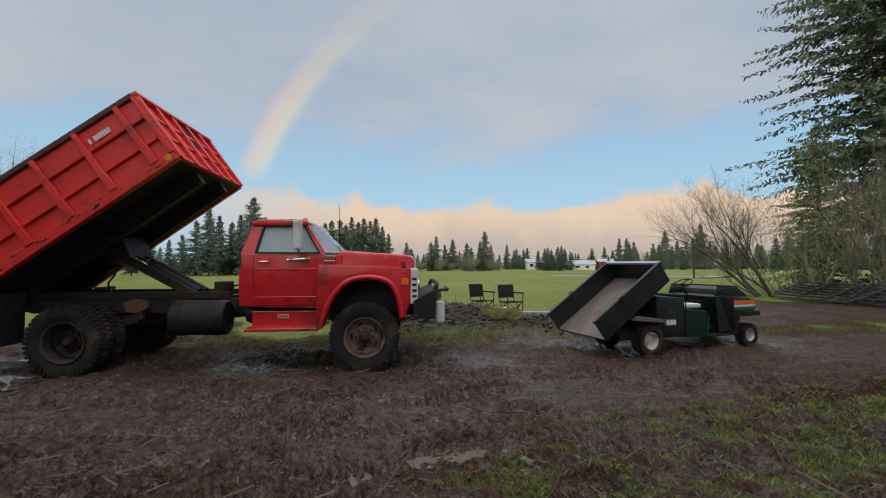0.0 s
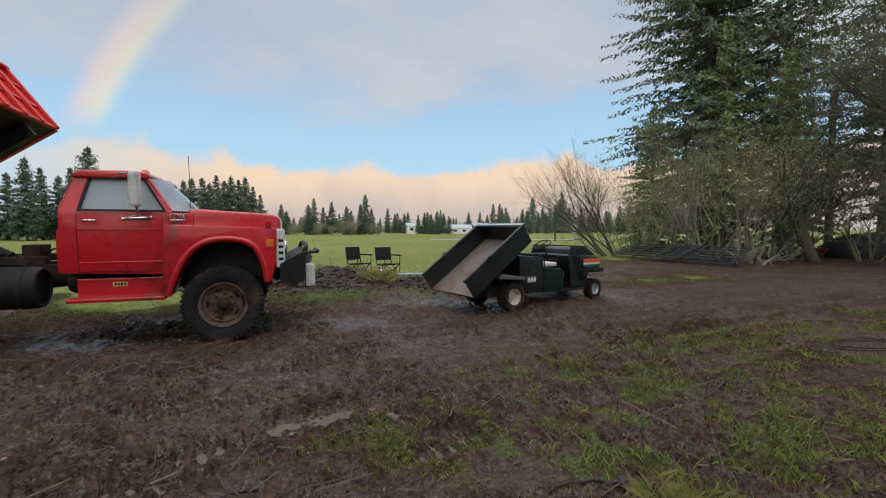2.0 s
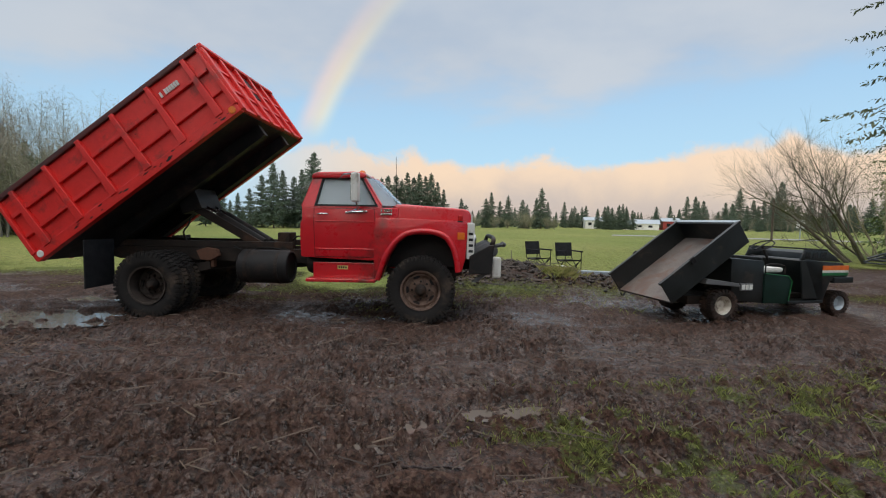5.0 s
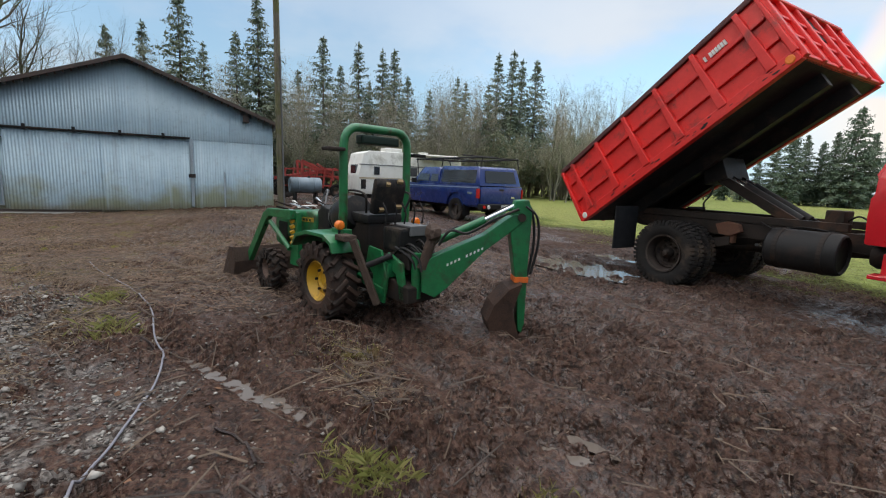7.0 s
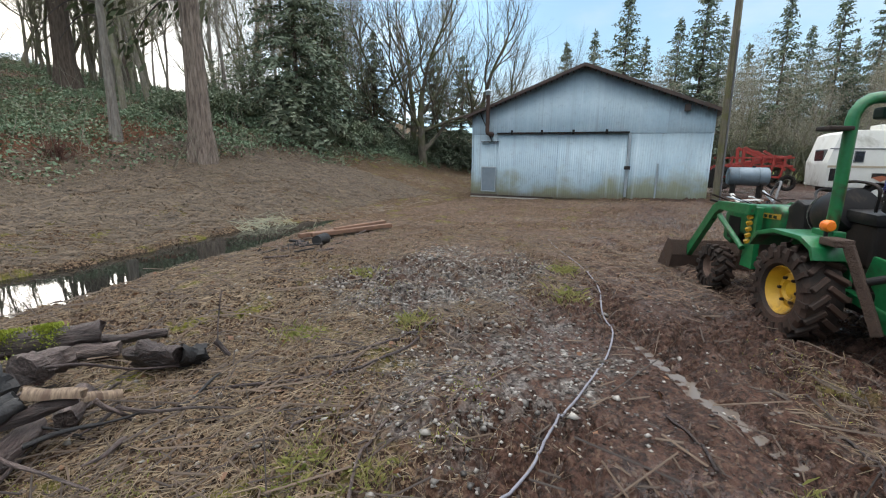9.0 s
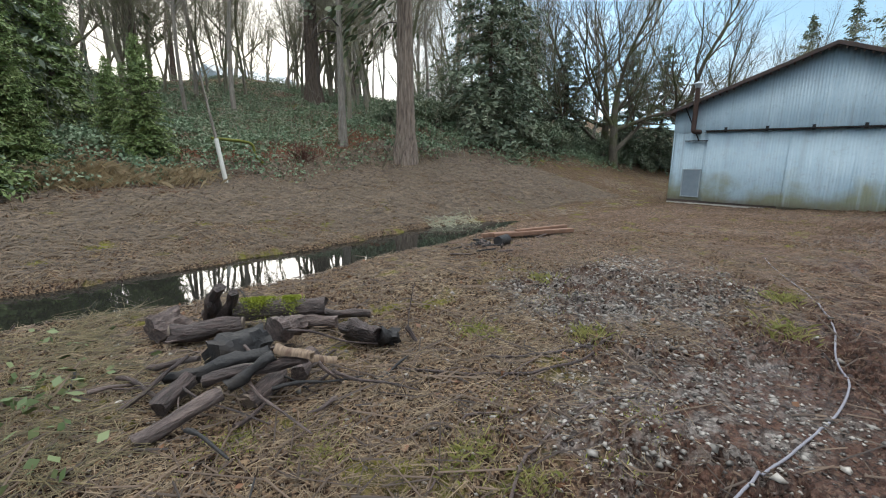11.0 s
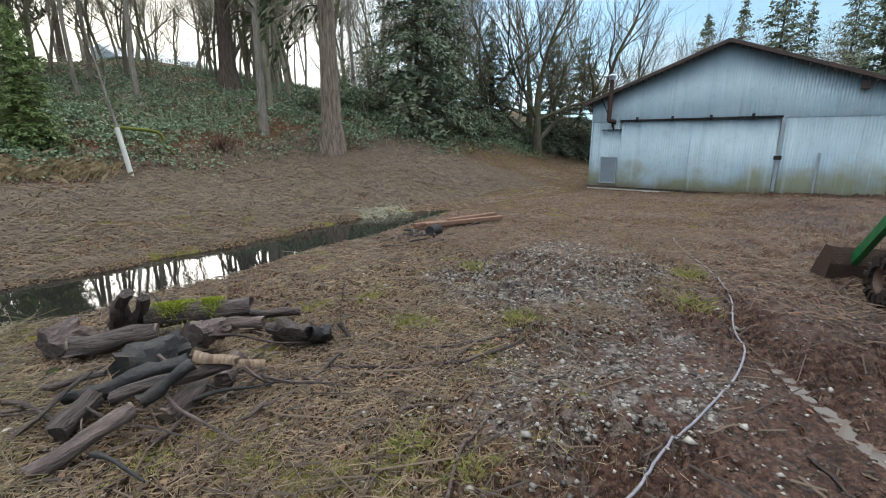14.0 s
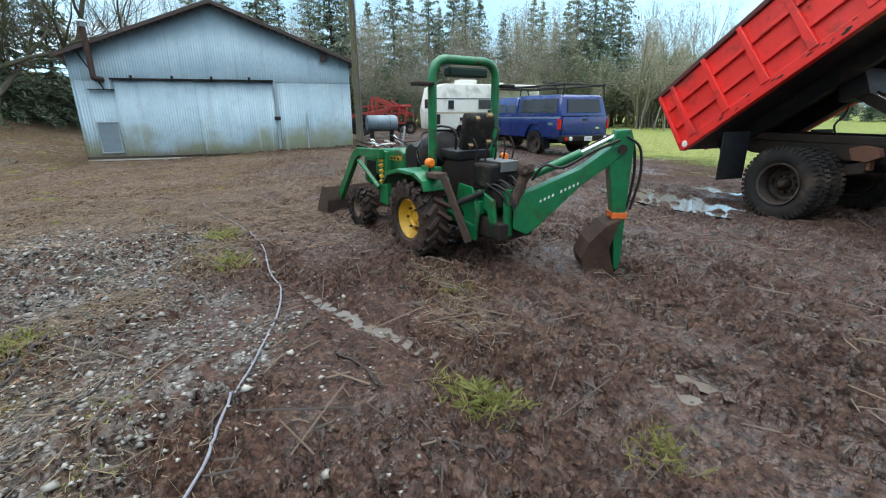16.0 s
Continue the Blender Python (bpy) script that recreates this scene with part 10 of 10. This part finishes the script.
x, y = scatter(520000, -9.5, 4.5, -13, 1.8, lambda a, b: np.clip(zone_straw(a, b) * 1.15 - 0.08, 0, 1) * near_eye(a, b, 9.5) * (0.25 + 0.75 * ramp01(field(a, b, 0.4, 211, 3), 0.30, 0.6)) * off_water(a, b))
v, f = lying(x, y, r.uniform(0.02, 0.085, len(x)) * r.choice([1, 1, 1.8], len(x)), r.uniform(0.0014, 0.0042, len(x)), 0.005, 0.35)
stuff("straw_litter", v, f, straw, "dry straw and cut stems strewn on the ground")
x, y = scatter(60000, -9.5, 4.5, -9, 8.5, lambda a, b: (0.22 + 0.78 * zone_straw(a, b)) * near_eye(a, b, 9) * 0.6 * (1 - 0.8 * zone_grass(a, b)) * off_water(a, b))
v, f = lying(x, y, r.uniform(0.04, 0.18, len(x)) * r.choice([1, 1, 1, 2.8], len(x)), r.uniform(0.004, 0.011, len(x)), 0.008, 0.25)
stuff("twig_litter", v, f, leaf_material("twig_brown", (0.022, 0.014, 0.011), (0.13, 0.088, 0.058), (0.055, 0.036, 0.025)), "thin brown twigs strewn on the ground")
# flat chips of bark and torn leaves pressed into the mud
x, y = scatter(90000, -9.5, 6, -9, 7.5, lambda a, b: (0.35 + 0.65 * zone_straw(a, b)) * near_eye(a, b, 8.5) * ramp01(field(a, b, 0.7, 213, 3), 0.3, 0.6) * off_water(a, b))
c = np.stack([x, y, height(x, y) + 0.006], 1)
v, f = card_cloud(c, r.normal(size=c.shape) * np.array([1, 1, 0.22]), np.stack([r.uniform(0.010, 0.040, len(x)), r.uniform(0.008, 0.024, len(x))], 1), 214)
stuff("bark_chips", v, f, leaf_material("chip_brown", (0.024, 0.015, 0.011), (0.17, 0.115, 0.078), (0.07, 0.042, 0.028), 0.5), "small brown chips and torn leaves in the mud")
x, y = scatter(9000, -10, 4.5, -16, 1.0, lambda a, b: (0.3 + 0.7 * ramp01(beyond_ditch(a, b), 5, 8)) * (0.2 + zone_straw(a, b)) * 0.7 * off_water(a, b))
c = np.stack([x, y, height(x, y) + 0.010], 1)
v, f = card_cloud(c, r.normal(size=c.shape) * np.array([1, 1, 0.10]), np.stack([r.uniform(0.03, 0.08, len(x)), r.uniform(0.03, 0.06, len(x))], 1), 212)
stuff("leaf_litter", v, f, brown_leaf, "fallen brown leaves on the ground")


def pebbles(x, y, size, squash=0.6):
    """Rough eight-sided stones half sunk in the ground."""
    n = len(x)
    z = height(x, y)
    d = r.normal(size=(n, 6, 3)) * 0.22
    base = np.array([[1, 0, 0], [0, 1, 0], [-1, 0, 0], [0, -1, 0], [0, 0, 1], [0, 0, -1.0]])[None] + d
    base[:, :, 2] *= squash
    a = r.uniform(0, 6.3, n)
    ca, sa = np.cos(a)[:, None], np.sin(a)[:, None]
    px_ = base[:, :, 0] * ca - base[:, :, 1] * sa
    py_ = base[:, :, 0] * sa + base[:, :, 1] * ca
    p = np.stack([px_ * size[:, None] + x[:, None], py_ * size[:, None] + y[:, None], base[:, :, 2] * size[:, None] + (z + size * squash * 0.35)[:, None]], 2)
    f = np.array([[0, 1, 4], [1, 2, 4], [2, 3, 4], [3, 0, 4], [1, 0, 5], [2, 1, 5], [3, 2, 5], [0, 3, 5]])
    return p.reshape(-1, 3), (6 * np.arange(n)[:, None, None] + f[None]).reshape(-1, 3)


x, y = scatter(60000, -8, -0.2, -4.6, 0.4, lambda a, b: zone_gravel(a, b) ** 1.3 * 0.75 * ramp01(field(a, b, 0.5, 215, 3), 0.3, 0.6) + 0.03 * (a > -6))
v, f = pebbles(x, y, r.uniform(0.005, 0.016, len(x)) * r.choice([1, 1, 1.6, 2.4], len(x), p=[0.5, 0.3, 0.15, 0.05]))
stuff("gravel", v, f, stone_mat, "loose grey crushed stone")
x, y = scatter(26000, -9, 6, -1.6, 7.5, lambda a, b: np.clip(mud_amount(a, b), 0, 1) ** 2 * near_eye(a, b, 9.5) * ramp01(field(a, b, 0.6, 221, 3), 0.35, 0.65) * (1 - zone_gravel(a, b)))
v, f = pebbles(x, y, r.uniform(0.004, 0.011, len(x)) * r.choice([1, 1, 1.8], len(x)), 0.5)
stuff("mud_clods", v, f, clod_mat, "small wet clods of churned mud")


x, y = scatter(5200, -7.6, -1.6, -4.2, 0.3, lambda a, b: np.clip(zone_gravel(a, b) * 0.9 + 0.05 * (b < -0.2), 0, 1) * ramp01(field(a, b, 0.6, 231, 3), 0.30, 0.55))
v, f = pebbles(x, y, r.uniform(0.007, 0.022, len(x)), 0.45)
stuff("pale_stones", v, f, leaf_material("stone_pale", (0.06, 0.052, 0.045), (0.40, 0.37, 0.33), (0.14, 0.118, 0.10), 0.5), "flat pale broken stones in the gravel")
x, y = scatter(150000, -17, 7, -17, -5.5, lambda a, b: ramp01(beyond_ditch(a, b), 0.7, 1.3) * (1 - ramp01(beyond_ditch(a, b), 8, 10)) * (0.25 + 0.75 * ramp01(field(a, b, 0.7, 232, 3), 0.35, 0.6)))
big = np.clip(np.hypot(x, y) / 8.0, 1.0, 1.6)
v, f = lying(x, y, r.uniform(0.05, 0.20, len(x)) * big, r.uniform(0.005, 0.012, len(x)) * big, 0.015, 0.35)
stuff("dry_stems", v, f, leaf_material("stem_brown", (0.15, 0.105, 0.064), (0.026, 0.017, 0.011), (0.085, 0.060, 0.034)), "dry cut stems strewn beyond the ditch")
x, y = scatter(70000, -17, -5.5, -7.2, 4.5, lambda a, b: (0.3 + 0.7 * ramp01(field(a, b, 0.6, 233, 3), 0.38, 0.6)) * off_water(a, b) * (a > -16.2))
v, f = lying(x, y, r.uniform(0.02, 0.13, len(x)), r.uniform(0.003, 0.008, len(x)), 0.008, 0.45)
stuff("yard_litter", v, f, leaf_material("litter_brown", (0.030, 0.019, 0.014), (0.20, 0.125, 0.078), (0.10, 0.055, 0.034)), "brown stalks and bark strewn over the yard")


def blades(x, y, h, width, bendy=0.5):
    n = len(x)
    z = height(x, y)
    a, b = r.uniform(0, 6.3, n), r.uniform(0, 6.3, n)
    wx, wy = np.cos(a) * width / 2, np.sin(a) * width / 2
    bx, by = np.cos(b) * h * bendy * r.random(n), np.sin(b) * h * bendy * r.random(n)
    p = np.stack([np.stack([x - wx, y - wy, z - 0.005], 1), np.stack([x + wx, y + wy, z - 0.005], 1), np.stack([x + wx * 0.7 + bx * 0.4, y + wy * 0.7 + by * 0.4, z + h * 0.6], 1), np.stack([x + bx, y + by, z + h * 0.9], 1)], 1)
    return p.reshape(-1, 3), np.arange(4 * n).reshape(-1, 4)


x, y = scatter(520000, -3, 13, 0.5, 12, lambda a, b: np.clip(zone_grass(a, b), 0, 1) * ramp01(field(a, b, 0.13, 216, 3), 0.36, 0.60) * np.clip(1.4 - np.hypot(a, b) / 9.5, 0.04, 1))
v, f = blades(x, y, r.uniform(0.014, 0.052, len(x)) * (0.5 + 1.2 * field(x, y, 0.5, 217, 2)), r.uniform(0.0025, 0.006, len(x)), 1.3)
stuff("turf", v, f, grass_blade, "short green and yellow turf in patches")
x, y = scatter(90000, -30, 26, 7.5, 30, lambda a, b: zone_grass(a, b) * np.clip(1.3 - np.hypot(a, b) / 32, 0, 1))
v, f = blades(x, y, r.uniform(0.015, 0.05, len(x)), r.uniform(0.006, 0.012, len(x)), 1.8)
stuff("field_grass", v, f, grass_blade, "rough green grass at the field's edge")
# broad-leaved weeds beside the firewood
x, y = r.normal(-0.15, 0.18, 90), r.normal(-3.7, 0.45, 90)
c = np.stack([x, y, height(x, y) + r.uniform(0.02, 0.16, 90)], 1)
v, f = card_cloud(c, r.normal(size=c.shape) * np.array([1, 1, 0.4]), np.stack([r.uniform(0.05, 0.11, 90), r.uniform(0.03, 0.06, 90)], 1), 222)
stuff("weeds", v, f, leaf_material("weed_green", (0.06, 0.095, 0.03), (0.14, 0.17, 0.07)), "pale green weed leaves beside the firewood")
# single tufts
tufts = [(-2.46, 0.55, 0.09, 120), (-2.62, 0.42, 0.07, 60), (-3.66, -2.22, 0.09, 70), (-1.85, -1.7, 0.06, 110), (-1.0, -2.6, 0.03, 120), (-1.3, -2.2, 0.04, 90), (-2.0, -1.35, 0.05, 90), (0.75, 11.6, 0.25, 260), (2.6, 11.4, 0.2, 160), (-5.1, -1.2, 0.1, 60), (-6.2, -1.5, 0.1, 60), (-4.5, -3.4, 0.09, 60), (-3.0, -2.9, 0.08, 60), (-2.0, 1.2, 0.07, 60), (-1.0, 1.3, 0.06, 50), (1.8, 2.1, 0.14, 120), (2.5, 1.6, 0.16, 120)]
xs = np.concatenate([r.normal(a, 0.05 + hh * 0.55, 3 * n) for a, b, hh, n in tufts])
ys = np.concatenate([r.normal(b, 0.05 + hh * 0.45, 3 * n) for a, b, hh, n in tufts])
hs = np.concatenate([r.uniform(0.3, 0.95, 3 * n) * hh for a, b, hh, n in tufts])
v, f = blades(xs, ys, hs, r.uniform(0.002, 0.0042, len(xs)), 1.7)
stuff("grass_tufts", v, f, leaf_material("tuft_green", (0.17, 0.21, 0.040), (0.36, 0.32, 0.12), (0.24, 0.21, 0.07)), "small bright green grass tufts")
# low moss and short grass in small bright patches
spots = [(-1.04, -2.49, 0.16), (-1.69, -1.76, 0.14), (-1.81, -1.60, 0.16), (-1.40, -2.46, 0.12), (-1.04, -2.71, 0.12), (-3.63, -2.10, 0.16), (-4.10, -2.84, 0.16), (-6.86, -2.49, 0.2), (-0.82, -2.50, 0.12), (-2.07, -1.85, 0.10), (-2.49, -1.20, 0.12), (-4.32, 0.56, 0.22), (-4.07, 0.71, 0.18), (-2.44, -1.97, 0.18), (-6.3, -2.1, 0.12), (-3.0, -1.35, 0.10)]
xs = np.concatenate([r.normal(a, w, 230) for a, b, w in spots])
ys = np.concatenate([r.normal(b, w * 0.8, 230) for a, b, w in spots])
keep = field(xs, ys, 0.10, 241, 2) > 0.42
v, f = blades(xs[keep], ys[keep], r.uniform(0.006, 0.022, keep.sum()), r.uniform(0.004, 0.009, keep.sum()), 1.4)
stuff("moss_patches", v, f, leaf_material("moss_bright", (0.14, 0.17, 0.022), (0.30, 0.31, 0.055), (0.20, 0.19, 0.05)), "bright yellow-green moss and grass in small patches")
x, y = scatter(4500, -0.9, 1.4, -5.4, -2.6, lambda a, b: 0.8 * ramp01(field(a, b, 0.4, 242, 3), 0.35, 0.6) * off_water(a, b, 0.8))
v, f = lying(x, y, r.uniform(0.08, 0.38, len(x)), r.uniform(0.002, 0.0042, len(x)), 0.02, 0.5)
stuff("grass_stems", v, f, leaf_material("stem_yellow", (0.035, 0.032, 0.012), (0.16, 0.125, 0.055), (0.10, 0.065, 0.028)), "long yellow grass stems beside the firewood")
# dry reeds where the ditch narrows, and pale grass heaps under the bank
x, y = scatter(9000, -9.5, -5.6, -9.0, -5.6, lambda a, b: np.exp(-((b - np.interp(a, DITCH_X, DITCH_Y) + 0.3) / 0.5) ** 2) * ramp01(-a, 6.3, 6.8) * (1 - ramp01(-a, 7.4, 8.0)) * 0.6)
v, f = lying(x, y, r.uniform(0.15, 0.5, len(x)), r.uniform(0.006, 0.012, len(x)), 0.03, 0.6)
stuff("reed_litter", v, f, leaf_material("reed_grey", (0.15, 0.16, 0.11), (0.24, 0.23, 0.15)), "grey-green cut reeds lying over the ditch")
for yaw, el, n in ((181.5, -2.8, 1500), (178.6, -2.7, 1200), (172.5, -2.7, 1200)):
    px_, py_, pz_, d = on_ground(yaw, el)
    x, y = r.normal(px_, 0.45, n), r.normal(py_, 0.3, n)
    v, f = blades(x, y, r.uniform(0.10, 0.34, n), np.full(n, 0.014), 2.2)
    stuff("dry_grass_heap", v, f, bpy.data.materials.get("heap_tan") or leaf_material("heap_tan", (0.34, 0.26, 0.15), (0.20, 0.145, 0.08), (0.28, 0.20, 0.10)), "heap of dry tan grass under the bank")
# broken sticks and clods on the debris row by the chairs
x, y = r.normal(-0.5, 1.3, 380), r.normal(12.2, 0.65, 380)
v, f = lying(x, y, r.uniform(0.08, 0.55, len(x)), r.uniform(0.012, 0.03, len(x)), 0.02, 0.5)
stuff("debris_sticks", v, f, leaf_material("debris_brown", (0.014, 0.009, 0.007), (0.085, 0.058, 0.042)), "broken sticks and roots on a row of dark soil")
x, y = r.normal(-0.5, 1.4, 1800), r.normal(12.2, 0.7, 1800)
v, f = pebbles(x, y, r.uniform(0.02, 0.07, len(x)), 0.8)
stuff("soil_clods", v, f, leaf_material("soil_dark", (0.014, 0.009, 0.007), (0.055, 0.036, 0.026)), "dark clods of dug soil by the chairs")
